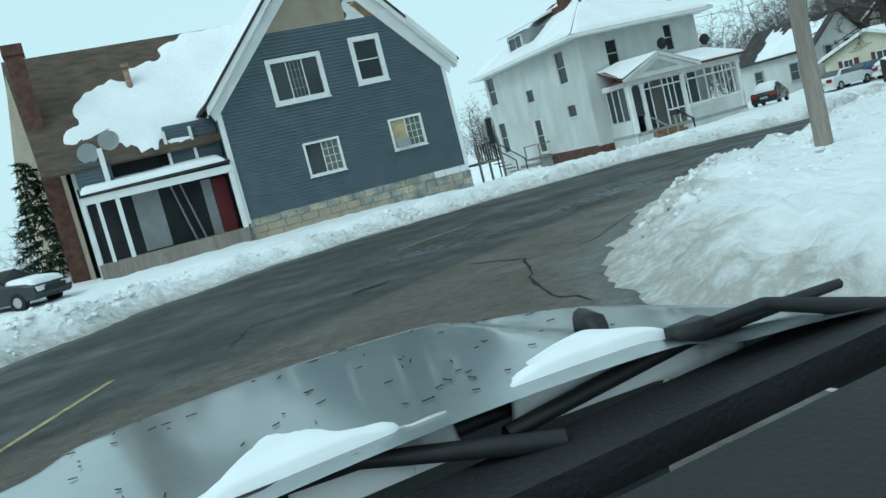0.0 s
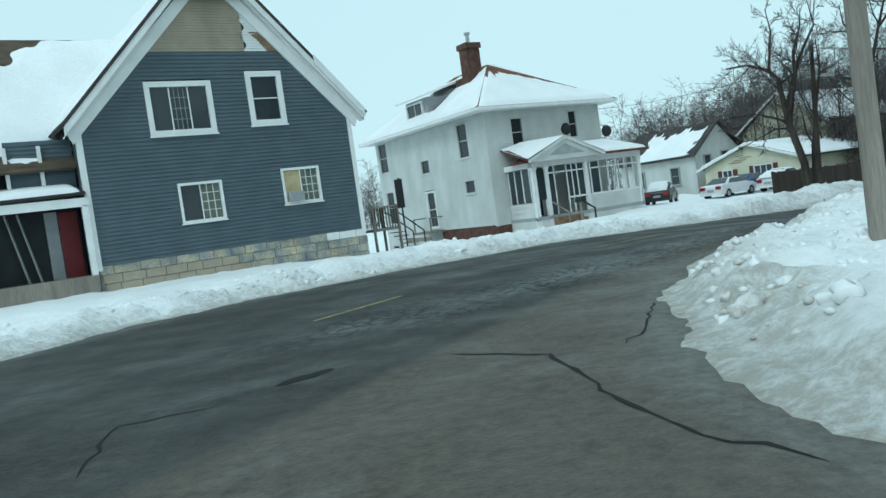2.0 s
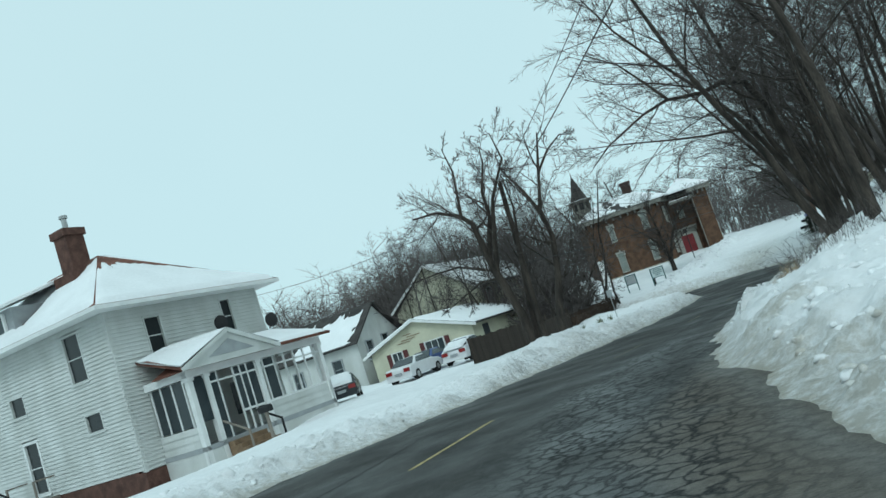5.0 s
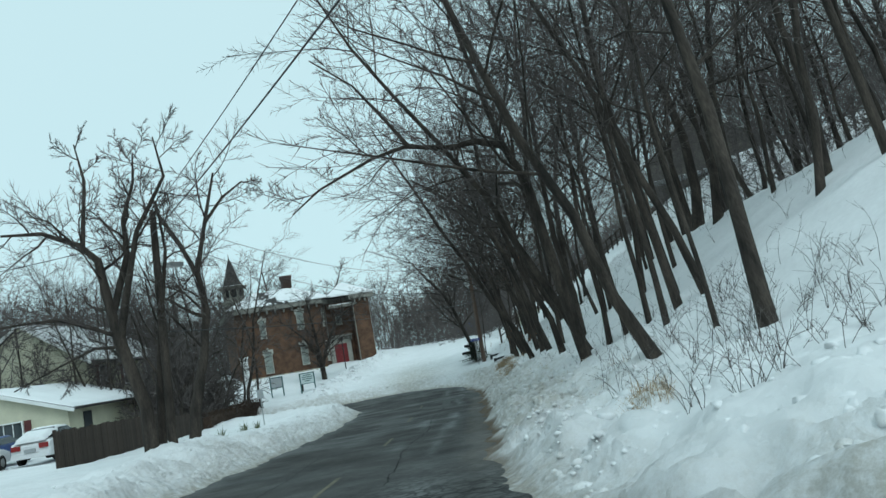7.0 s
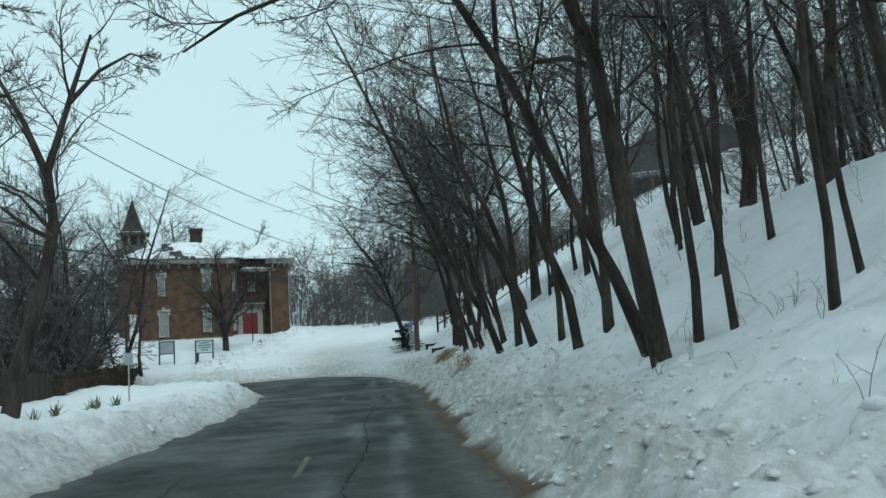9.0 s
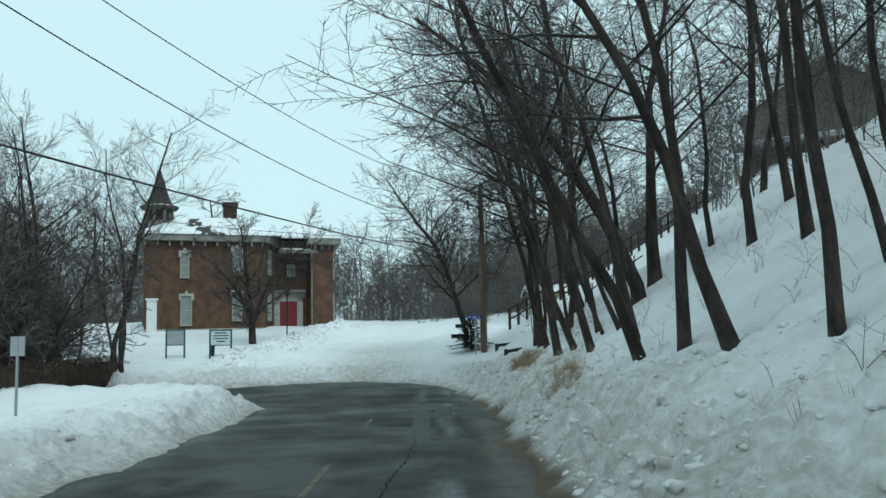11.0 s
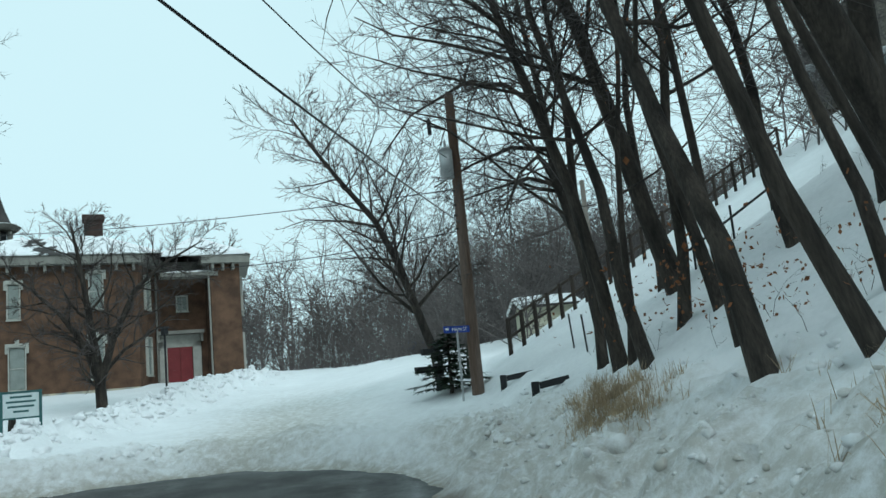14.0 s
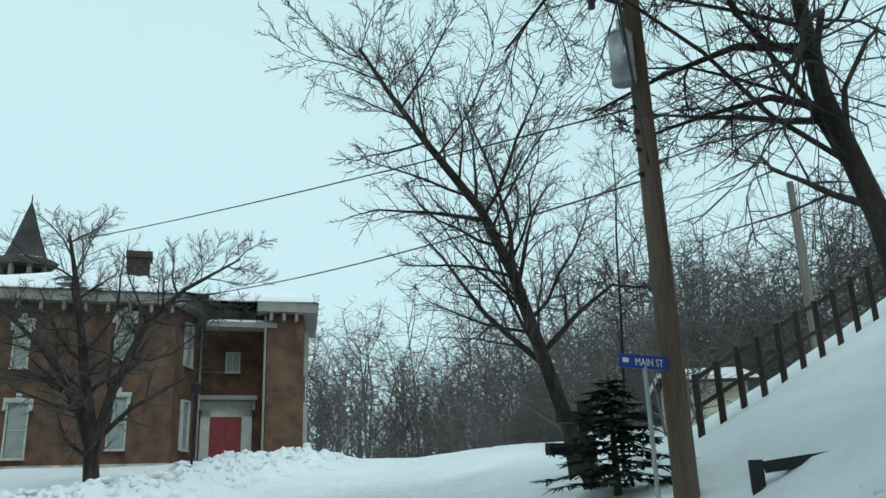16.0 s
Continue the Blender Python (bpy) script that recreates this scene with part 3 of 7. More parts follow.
def snow_patch(a, b, c, d, seed, t=0.10, nu=40, nv=24, edge=0.5, cover=None):
    """Snow lying on a roof plane a-b-c-d (a-b along the eave): a soft, uneven sheet with a ragged edge. cover(u, v) > 0 where snow lies."""
    a, b, c, d = (np.array(p, float) for p in (a, b, c, d))
    u, v = np.meshgrid(np.linspace(0, 1, nu), np.linspace(0, 1, nv), indexing="ij")
    p = (a * (1 - u[..., None]) + b * u[..., None]) * (1 - v[..., None]) + (d * (1 - u[..., None]) + c * u[..., None]) * v[..., None]
    n = np.cross(b - a, d - a)
    n /= np.linalg.norm(n)
    lu, lv = np.linalg.norm(b - a), np.linalg.norm(d - a)
    rim = np.minimum(np.minimum(u, 1 - u) * lu, np.minimum(v, 1 - v) * lv)
    k = np.clip(rim / edge, 0, 1) ** 0.5
    if cover is not None:
        cv = np.vectorize(cover)(u, v) + 0.12 * soft_noise(u * lu * 1.5, v * lv * 1.5, seed) + 0.08 * soft_noise(u * lu * 5, v * lv * 1.2, seed + 1)
        k = k * np.clip(cv * 6, -1, 1)
    h = t * (k + 0.2 * soft_noise(u * lu * 0.7, v * lv * 0.7, seed + 2) * np.clip(k, 0, 1)) + 0.015
    co = (p + n * np.where(k <= 0, -0.06, h)[..., None]).reshape(-1, 3)
    idx = np.arange(nu * nv).reshape(nu, nv)
    q = np.stack([idx[:-1, :-1], idx[1:, :-1], idx[1:, 1:], idx[:-1, 1:]], -1).reshape(-1, 4)
    kk = k.reshape(-1)
    q = q[(kk[q] > 0).any(1)]
    m = Mesh()
    used, inv = np.unique(q, return_inverse=True)
    m.v, m.f = [tuple(x) for x in co[used]], [tuple(int(i) for i in f) for f in inv.reshape(q.shape)]
    return m


FRONT = Matrix.Identity(4)


def side_left(x):
    """The wall plane at x that faces -x, in a house's own axes: wall x runs towards -y."""
    return Matrix(((0, 1, 0, x), (-1, 0, 0, 0), (0, 0, 1, 0), (0, 0, 0, 1)))


# ---------------------------------------------------------------- the blue house
blue = thing("house", pose(-3.4, 31.4, 0, 0, 0, 33), "blue clapboard gabled house with white trim and snowy roof", "house")
AP, RZ = -5.45, 12.55


def gable_span(z):
    if z < 6.35:
        return (-10.95, 0.0)
    h = 5.5 - (z - 6.35) / 1.1
    return (AP - h, AP + h)


HOLES = [(-8.40, -5.85, 5.85, 7.88), (-4.42, -2.88, 6.03, 8.20), (-7.72, -6.0, 2.5, 4.03), (-3.5, -1.8, 2.76, 4.23)]
split_boards(clapboard(Mesh(), gable_span, 1.35, 9.0, HOLES).make("wall", BLUE, blue, "slate-blue lapped board siding"))
split_boards(clapboard(Mesh(), lambda z: (gable_span(z)[0], -4.25), 9.0, 11.7, [], 0.11).make("wall", TAN, blue, "unpainted tan boards under the gable"))
split_boards(clapboard(Mesh(), lambda z: (-4.25 + 0.12 * math.sin(z * 9), max(gable_span(z)[1] - 0.9 * (z < 9.7), -4.1)), 9.0, 11.7, [], 0.11).make("wall", WHITE, blue, "white primed patch"))
split_boards(clapboard(Mesh(), lambda z: (gable_span(z)[1] - 0.95, gable_span(z)[1]), 9.0, 9.8, [], 0.14).make("wall", WOOD, blue, "bare weathered boards"))
core = Mesh()
core.prism([(-10.93, 0.09, 0.2), (-0.02, 0.09, 0.2), (-0.02, 0.09, 6.3), (AP, 0.09, 12.3), (-10.93, 0.09, 6.3)], (0, 11.5, 0))
core.make("wall", BLUE, blue)
for a, e in ((-0.16, 0.03), (-11.0, -10.8)):
    Mesh().box(a, e, -0.05, 0.16, 1.2, 6.4).make("corner_board", WHITE, blue)
rk = Mesh()
for sgn in (-1, 1):
    e, a = AP + sgn * 5.95, AP
    rk.prism([(e, -0.42, 5.95), (a, -0.42, 12.5), (a, -0.42, 12.95), (e - sgn * 0.0, -0.42, 6.4)], (0, 0.06, 0))
    rk.prism([(e - sgn * 0.3, -0.10, 5.75), (a, -0.10, 11.75), (a, -0.10, 12.35), (e - sgn * 0.1, -0.10, 6.2)], (0, 0.10, 0))
    rk.prism([(e, -0.42, 5.95), (a, -0.42, 12.5), (a, 0.0, 12.5), (e, 0.0, 5.95)], (0, 0, 0.05))
rk.make("rake_board", WHITE, blue, "white painted rake boards")
rk = Mesh()
rk.prism([(-1.5, -0.50, 8.35), (0.55, -0.50, 6.1), (0.55, -0.50, 6.45), (-1.5, -0.50, 8.75)], (0, 0.07, 0))
rk.make("rake_board", WHITE, blue)
orn = Mesh()
orn.box(-7.0, -3.9, -0.40, -0.32, 11.0, 11.16)
for k in range(9):
    g = radians(12 + 156 * k / 8)
    r = min(1.05, 1.3 / max(abs(math.cos(g)) * 1.1 + math.sin(g), 0.6))
    orn.bar((AP, -0.36, 11.15), (AP + r * math.cos(g), -0.36, 11.15 + r * math.sin(g)), 0.06, 0.05)
    if k % 2:
        orn.bar((AP + r * 0.62 * math.cos(g) - 0.12, -0.36, 11.15 + r * 0.62 * math.sin(g)), (AP + r * 0.62 * math.cos(g) + 0.12, -0.36, 11.15 + r * 0.62 * math.sin(g)), 0.05, 0.05)
orn.make("gable_ornament", WHITE, blue, "white fretwork under the gable peak")
Mesh().prism([(-6.9, -0.2, 11.1), (-4.0, -0.2, 11.1), (AP, -0.2, 12.5)], (0, 0.05, 0)).make("gable_panel", GREY, blue)
rf = Mesh()
slab(rf, (AP + 6.05, -0.45, 6.22), (AP + 6.05, 12, 6.22), (AP, 12, 12.85), (AP, -0.45, 12.85), 0.12)
slab(rf, (AP - 6.05, 12, 6.22), (AP - 6.05, -0.45, 6.22), (AP, -0.45, 12.85), (AP, 12, 12.85), 0.12)
rf.make("roof", DARKROOF, blue)
snow_patch((AP + 5.95, -0.40, 6.45), (AP + 5.95, 11.9, 6.45), (AP, 11.9, 12.98), (AP, -0.40, 12.98), 11, 0.12).make("roof_snow", SNOW, blue, "thick smooth roof snow", True)
snow_patch((AP - 6.0, 11.9, 6.40), (AP - 6.0, -0.40, 6.40), (AP, -0.40, 12.98), (AP, 11.9, 12.98), 12, 0.14).make("roof_snow", SNOW, blue, "thick smooth roof snow", True)
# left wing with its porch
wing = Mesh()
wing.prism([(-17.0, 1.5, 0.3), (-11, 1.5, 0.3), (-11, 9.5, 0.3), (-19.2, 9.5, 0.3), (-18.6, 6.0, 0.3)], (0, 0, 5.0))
# the porch's shade is put into this wall's near-black colour
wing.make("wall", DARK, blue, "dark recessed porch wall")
endw = Mesh()
clapboard(endw, lambda z: (-3.6 * (1 if z < 5.2 else max(0.02, (10.4 - z) / 5.2)) - 0.6, 3.6 * (1 if z < 5.2 else max(0.02, (10.4 - z) / 5.2)) - 0.6), 0.5, 10.3, [(1.6, 2.2, 1.8, 3.4)], 0.13)
ew = turned(split_boards(endw.make("wall", TAN, blue, "cream lapped boards on the end wall")), Matrix.Translation((-18.25, 4.6, 0)) @ Matrix.Rotation(radians(-72), 4, "Z"))
window(blue, ew.matrix_basis, 1.65, 2.15, 1.85, 3.35, 0.08)
Mesh().box(-17.15, -16.9, 1.38, 1.6, 0.5, 5.2).make("corner_board", WHITE, blue)
ch = Mesh()
ch.box(-18.25, -17.55, 2.3, 3.1, 0.2, 10.6).box(-18.32, -17.48, 2.23, 3.17, 10.3, 10.75)
ch.make("chimney", REDBRICK, blue, "tall red brick chimney on the end wall")
wr = Mesh()
slab(wr, (-18.2, 0.55, 4.95), (-11.0, 0.75, 4.95), (-7.0, 5.5, 10.7), (-18.5, 5.5, 10.7), 0.12)
slab(wr, (-8.0, 10.2, 5.2), (-19.3, 10.2, 5.2), (-18.5, 5.5, 10.7), (-8.0, 5.5, 10.7), 0.12)
wr.make("roof", SHINGLE, blue, "brown shingle roof, half covered by snow")


def wing_cover(u, v):
    return min((0.52 + 0.85 * (u - 0.15) - v) * 1.6, (u - 0.13) * 2.5, (v - max(0.01, 0.26 - 0.55 * u)) * 2.5, 0.6)


snow_patch((-18.1, 0.6, 5.05), (-10.6, 0.8, 5.05), (-6.6, 5.45, 10.8), (-18.4, 5.45, 10.8), 13, 0.10, 90, 60, 0.06, wing_cover).make("roof_snow", SNOW, blue, "patch of old snow with a ragged edge", True)
vp = Mesh()
vp.tube((-13.7, 3.4, 7.9), (-13.7, 3.4, 9.3), 0.14, 0.13, 10).tube((-13.7, 3.4, 9.25), (-13.7, 3.4, 9.4), 0.22, 0.18, 10).tube((-13.7, 3.4, 8.0), (-13.7, 3.4, 8.25), 0.32, 0.15, 10)
vp.make("vent_pipe", mat("rusty_vent", (0.30, 0.20, 0.15), 0.7, 0.25, 4, 0.2, 30), blue, "rusty roof vent pipe", True)
for dx, dz in ((-16.3, 5.6), (-15.4, 5.95)):
    ds = Mesh()
    for k in range(6):
        r0, r1 = 0.07 * k, 0.07 * (k + 1)
        f0, f1 = -0.5 * r0 * r0, -0.5 * r1 * r1
        for j in range(14):
            a0, a1 = 2 * math.pi * j / 14, 2 * math.pi * (j + 1) / 14
            P = lambda r, a, f: (dx + r * math.cos(a), 0.55 + f - r * 0.3 * math.sin(a), dz + r * math.sin(a) * 0.95)
            ds.add([P(r0, a0, f0), P(r1, a0, f1), P(r1, a1, f1), P(r0, a1, f0)], [(0, 1, 2, 3)])
    ds.tube((dx, 0.6, dz), (dx, 1.0, dz - 0.4), 0.02)
    ds.make("satellite_dish", GREY, blue, "small grey satellite dish", True)
pr = Mesh()
slab(pr, (-17.1, -0.25, 3.85), (-11.0, -0.25, 3.95), (-11.0, 1.5, 4.35), (-17.1, 1.5, 4.25), 0.10)
pr.make("porch_roof", DARKROOF, blue)
snow_patch((-17.05, -0.2, 3.98), (-11.1, -0.2, 4.08), (-11.1, 1.5, 4.45), (-17.05, 1.5, 4.35), 15, 0.16, 40, 12, 0.3).make("roof_snow", SNOW, blue, "", True)
pb = Mesh()
pb.box(-17.1, -10.95, -0.2, -0.06, 3.55, 3.86)
pb.make("porch_beam", WHITE, blue)
for px, w in ((-15.75, 0.17), (-16.5, 0.14), (-17.05, 0.12), (-11.08, 0.2)):
    Mesh().box(px - w / 2, px + w / 2, -0.2, -0.2 + w, 0.6, 3.6).make("porch_post", WHITE, blue)
Mesh().box(-17.1, -11.0, -0.25, 1.5, 0.3, 1.1).make("porch_deck", POLEWOOD, blue, "weathered wooden porch deck")
up = Mesh()
clapboard(up, lambda z: (-13.2, -11.0), 4.3, 6.1)
turned(split_boards(up.make("wall", BLUE, blue)), Matrix.Translation((0, 1.0, 0)))
up = Mesh()
clapboard(up, lambda z: (-17.0, -15.6), 4.0, 5.3)
turned(split_boards(up.make("wall", BLUE, blue)), Matrix.Translation((0, 0.6, 0)))
for px in (-13.2, -12.1):
    Mesh().box(px - 0.06, px + 0.06, 0.85, 0.98, 4.3, 5.9).make("wall_stud", WHITE, blue)
Mesh().box(-15.95, -15.75, 0.35, 0.5, 4.1, 5.7).make("wall_stud", WHITE, blue)
Mesh().box(-11.75, -11.1, 1.42, 1.49, 1.1, 3.5).make("door", RED, blue, "red painted entrance door")
Mesh().box(-12.2, -11.78, 1.38, 1.49, 1.1, 3.55).make("door_frame", GREY, blue)
Mesh().box(-15.1, -14.0, 1.40, 1.48, 1.15, 3.65).make("sheet_panel", GREY, blue, "pale grey sheet leaning on the porch wall")
for lx in (-13.0, -12.6):
    Mesh().bar((lx, 1.2, 1.1), (lx - 0.45, 1.42, 3.6), 0.12, 0.05).make("plank", GREY, blue)
# foundation of squared stones
Mesh().box(-10.9, 0.02, 0.02, 0.5, -1.6, 1.37).make("foundation", MORTAR, blue, "old stone foundation, partly painted")
rs = random.Random(12)
for row in range(4):
    x, z0 = -10.9 + rs.uniform(0, 0.3), 0.05 + 0.33 * row
    while x < -0.1:
        wd = rs.uniform(0.45, 0.95)
        e = min(x + wd, 0.05)
        o = Mesh().box(x + 0.012, e - 0.012, -0.03 + rs.uniform(-0.015, 0.015), 0.2, z0 + 0.012, z0 + 0.32)
        o.make("stone", WHITE if x > -2.2 and row == 3 else STONE if x > -6 or row == 3 else TAN, blue)
        x = e
# windows
window(blue, FRONT, -8.20, -6.05, 6.05, 7.68, 0.2, cols=3, rows=1)
mt = Mesh()
for k in range(1, 4):
    mt.box(-7.48 + 0.714 * k / 4 - 0.008, -7.48 + 0.714 * k / 4 + 0.008, 0.03, 0.05, 6.05, 7.68)
for k in range(1, 4):
    mt.box(-7.48, -6.77, 0.03, 0.05, 6.05 + 1.63 * k / 4 - 0.008, 6.05 + 1.63 * k / 4 + 0.008)
mt.make("muntin", GREY, blue)
window(blue, FRONT, -4.20, -3.10, 6.25, 7.98, 0.22, cols=1, rows=2)
window(blue, FRONT, -7.62, -6.1, 2.6, 3.93, 0.1, cols=2, rows=1, fill=[((1, 0), GREENPANE)])
window(blue, FRONT, -3.4, -1.9, 2.86, 4.13, 0.1, cols=2, rows=1, fill=[((0, 0), WARM), ((1, 0), GREENPANE)])
mt = Mesh()
for x0, x1, z0, z1 in ((-6.86, -6.1, 2.6, 3.93), (-2.65, -1.9, 2.86, 4.13)):
    for k in range(1, 3):
        mt.box(x0 + (x1 - x0) * k / 3 - 0.012, x0 + (x1 - x0) * k / 3 + 0.012, 0.03, 0.05, z0, z1)
    for k in range(1, 4):
        mt.box(x0, x1, 0.03, 0.05, z0 + (z1 - z0) * k / 4 - 0.012, z0 + (z1 - z0) * k / 4 + 0.012)
mt.make("muntin", WHITE, blue)
ac = Mesh().box(-3.3, -2.7, -0.25, 0.1, 2.86, 3.25)
for k in range(6):
    ac.box(-3.26, -2.74, -0.262, -0.25, 2.9 + k * 0.055, 2.925 + k * 0.055)
ac.make("air_conditioner", GREY, blue, "grey window air conditioner")

# a small deck with a railing and steps behind the corner
deck = thing("deck", pose(-3.2, 34.6, 0.3, 0, 0, 33), "small weathered deck with railing beside the blue house", "deck")
Mesh().box(0, 1.5, 0, 1.6, 0.75, 0.87).make("platform", POLEWOOD, deck)
for x, y in ((0.06, 0.06), (1.44, 0.06), (1.44, 1.54), (0.06, 1.54)):
    Mesh().box(x - 0.05, x + 0.05, y - 0.05, y + 0.05, -1.8, 1.95).make("post", POLEWOOD, deck)
Mesh().box(0, 1.5, 0.02, 0.10, 1.85, 1.93).make("rail", POLEWOOD, deck)
Mesh().box(1.4, 1.48, 0.1, 1.5, 1.85, 1.93).make("rail", POLEWOOD, deck)
for k in range(9):
    Mesh().box(0.16 + 0.15 * k, 0.20 + 0.15 * k, 0.04, 0.08, 0.87, 1.87).make("baluster", FENCEWOOD, deck)
for y in (0.2, 1.2):
    Mesh().bar((1.5, y, 1.6), (2.9, y, 0.5), 0.05).bar((2.9, y, -0.9), (2.9, y, 0.5), 0.05).make("handrail", BLACK, deck)
for k in range(6):
    Mesh().box(1.5 + 0.24 * k, 1.78 + 0.24 * k, 0.2, 1.2, 0.55 - 0.2 * k, 0.60 - 0.2 * k).make("step", POLEWOOD, deck)

# ---------------------------------------------------------------- the white house
white = thing("house", pose(3.5, 44.0, 0, 0, 0, 30), "weathered white two-storey house with hipped snowy roof", "house")
LW = side_left(0.0)
WF = [(1.85, 2.80, 4.75, 6.52), (6.38, 7.12, 4.98, 6.72)]
WL = [(-13.6, -12.3, 4.77, 6.94), (-13.3, -12.1, 1.04, 3.42), (-7.85, -6.7, 4.1, 5.07), (-3.04, -1.84, 4.56, 6.71), (-2.86, -1.7, 2.36, 3.22), (-7.7, -6.5, 0.5, 2.96)]
HD = 13.9
split_boards(clapboard(Mesh(), lambda z: (0, 9.0), 0.25, 7.0, WF, 0.17, 0.055).make("wall", OLDWHITE, white, "weathered white lapped boards"))
split_boards(turned(clapboard(Mesh(), lambda z: (-HD, 0), -1.9, 7.0, WL + [(-6.2, 0.0, -2.0, 0.31)], 0.17, 0.055).make("wall", OLDWHITE, white), LW))
Mesh().box(0.09, 8.99, 0.09, HD, -2.4, 7.0).make("wall", OLDWHITE, white)
Mesh().box(-0.05, 9.05, -0.02, 0.4, -0.9, 0.22).box(-0.05, 0.3, 0.4, 6.2, -1.8, 0.29).make("foundation", REDBRICK, white, "red painted brick foundation")
for a, e, f, g in ((-0.03, 0.12, -0.04, 0.12), (8.9, 9.03, -0.04, 0.12), (-0.03, 0.1, HD - 0.1, HD + 0.03)):
    Mesh().box(a, e, f, g, 0.2, 7.0).make("corner_board", OLDWHITE, white)
ev, OV = 7.15, 0.95
R1, R2 = (4.4, 4.9, 10.75), (4.4, HD - 4.9, 10.75)
c00, c10, c11, c01 = (-OV, -OV, ev), (9 + OV, -OV, ev), (9 + OV, HD + OV, ev), (-OV, HD + OV, ev)
so = Mesh().prism([(-OV, -OV, ev - 0.16), (9 + OV, -OV, ev - 0.16), (9 + OV, HD + OV, ev - 0.16), (-OV, HD + OV, ev - 0.16)], (0, 0, 0.17))
so.make("soffit", WHITE, white, "white boxed eaves")
rf = Mesh()
rf.add([c00, c10, c11, c01, R1, R2], [(0, 1, 4), (1, 2, 5, 4), (2, 3, 5), (3, 0, 4, 5)])
rf.make("roof", REDROOF, white, "red shingles showing at the ridge")


def up3(p, d=0.03):
    return (p[0], p[1], p[2] + d)


snow_patch(up3(c00), up3(c10), up3(R1), up3(R1), 21, 0.11, 40, 26, 0.35, lambda u, v: min(0.76 - v, ((1 - u) * (1 - v) * 11 - 2.2 * (v - 0.10)) * 0.8)).make("roof_snow", SNOW, white, "", True)
snow_patch(up3(c01), up3(c00), up3(R1), up3(R2), 22, 0.11, 40, 26, 0.35, lambda u, v: min(0.88 - v * 1.02, abs(u - 0.585) * 14 - 0.3 if 0.12 < v < 0.72 else 1)).make("roof_snow", SNOW, white, "", True)
snow_patch(up3(c10), up3(c11), up3(R2), up3(R1), 23, 0.11, 30, 20, 0.35).make("roof_snow", SNOW, white, "", True)
ck = Mesh()
ck.box(2.55, 3.55, 4.4, 5.3, 9.6, 12.0).box(2.45, 3.65, 4.3, 5.4, 11.75, 12.1).box(2.2, 3.9, 4.1, 5.6, 9.3, 9.9)
ck.make("chimney", REDBRICK, white, "red brick chimney with a flue")
Mesh().tube((3.05, 4.85, 12.1), (3.05, 4.85, 12.75), 0.13).tube((3.05, 4.85, 12.7), (3.05, 4.85, 12.85), 0.2).make("flue", METAL, white, "metal flue pipe")
# dormer on the left slope
dm = Mesh()
dm.prism([(0.15, 6.2, 7.5), (0.15, 9.0, 7.5), (0.15, 9.0, 9.05), (0.15, 6.2, 9.05)], (2.4, 0, 0))
dm.make("dormer", GREY, white, "shed-roofed dormer")
dr = Mesh()
slab(dr, (-0.35, 9.5, 9.02), (-0.35, 5.7, 9.02), (3.9, 5.7, 10.25), (3.9, 9.5, 10.25), 0.12)
dr.make("dormer_roof", WHITE, white)
snow_patch((-0.32, 9.45, 9.15), (-0.32, 5.75, 9.15), (3.8, 5.75, 10.36), (3.8, 9.45, 10.36), 25, 0.05).make("roof_snow", SNOW, white, "", True)
window(white, side_left(0.04), -8.7, -6.8, 7.8, 8.8, 0.09, cols=2, rows=1)
for y0 in (9.6, 12.2):
    window(white, side_left(-0.10), -y0 - 0.9, -y0, -1.2, -0.5, 0.06, OLDWHITE, 1, 1)
for h in WF:
    window(white, FRONT, h[0] + 0.07, h[1] - 0.07, h[2] + 0.07, h[3] - 0.07, 0.07, OLDWHITE, 1, 2, DIMGLASS)
for h in WL[:-1]:
    window(white, LW, h[0] + 0.07, h[1] - 0.07, h[2] + 0.07, h[3] - 0.07, 0.07, OLDWHITE, 1, 2 if h[3] - h[2] > 1.3 else 1, DIMGLASS)
h = WL[-1]
window(white, LW, h[0] + 0.12, h[1] - 0.12, h[2] + 0.1, h[3] - 0.12, 0.12, WHITE, 1, 2, DIMGLASS)
stoop = Mesh().box(-1.1, 0, 5.9, 8.2, 0.2, 0.35).box(-1.6, -1.1, 5.9, 8.2, -0.2, 0.0)
for y in (6.0, 8.1):
    stoop.box(-1.05, -0.97, y - 0.04, y + 0.04, 0.3, 1.25).box(-1.05, 0, y - 0.03, y + 0.03, 1.18, 1.25)
stoop.make("stoop", POLEWOOD, white, "small grey wooden stoop")
# porch
PX0, PX1, PY = 1.0, 9.5, -2.64
Mesh().box(PX0, PX1, PY, 0, 0.25, 0.45).make("porch_floor", GREY, white)
sk = Mesh()
sk.box(PX0, 2.0, PY + 0.02, PY + 0.10, -1.3, 0.3).box(4.2, PX1, PY + 0.02, PY + 0.10, -1.3, 0.3)
sk.box(PX1 - 0.1, PX1 - 0.02, PY, 0, -1.3, 0.3).box(PX0 + 0.02, PX0 + 0.10, PY, 0, -1.3, 0.3)
sk.make("porch_skirt", OLDWHITE, white, "peeling white skirting boards")
kn = Mesh()
clapboard(kn, lambda z: (5.15, PX1 - 0.2), 0.45, 1.35, [], 0.3)
turned(split_boards(kn.make("porch_wall", OLDWHITE, white)), Matrix.Translation((0, PY + 0.08, 0)))
kn = Mesh()
clapboard(kn, lambda z: (0, 2.5), 0.45, 1.3, [], 0.3)
turned(split_boards(kn.make("porch_wall", OLDWHITE, white)), Matrix(((0, 1, 0, PX0 + 0.08), (-1, 0, 0, -0.05), (0, 0, 1, 0), (0, 0, 0, 1))))
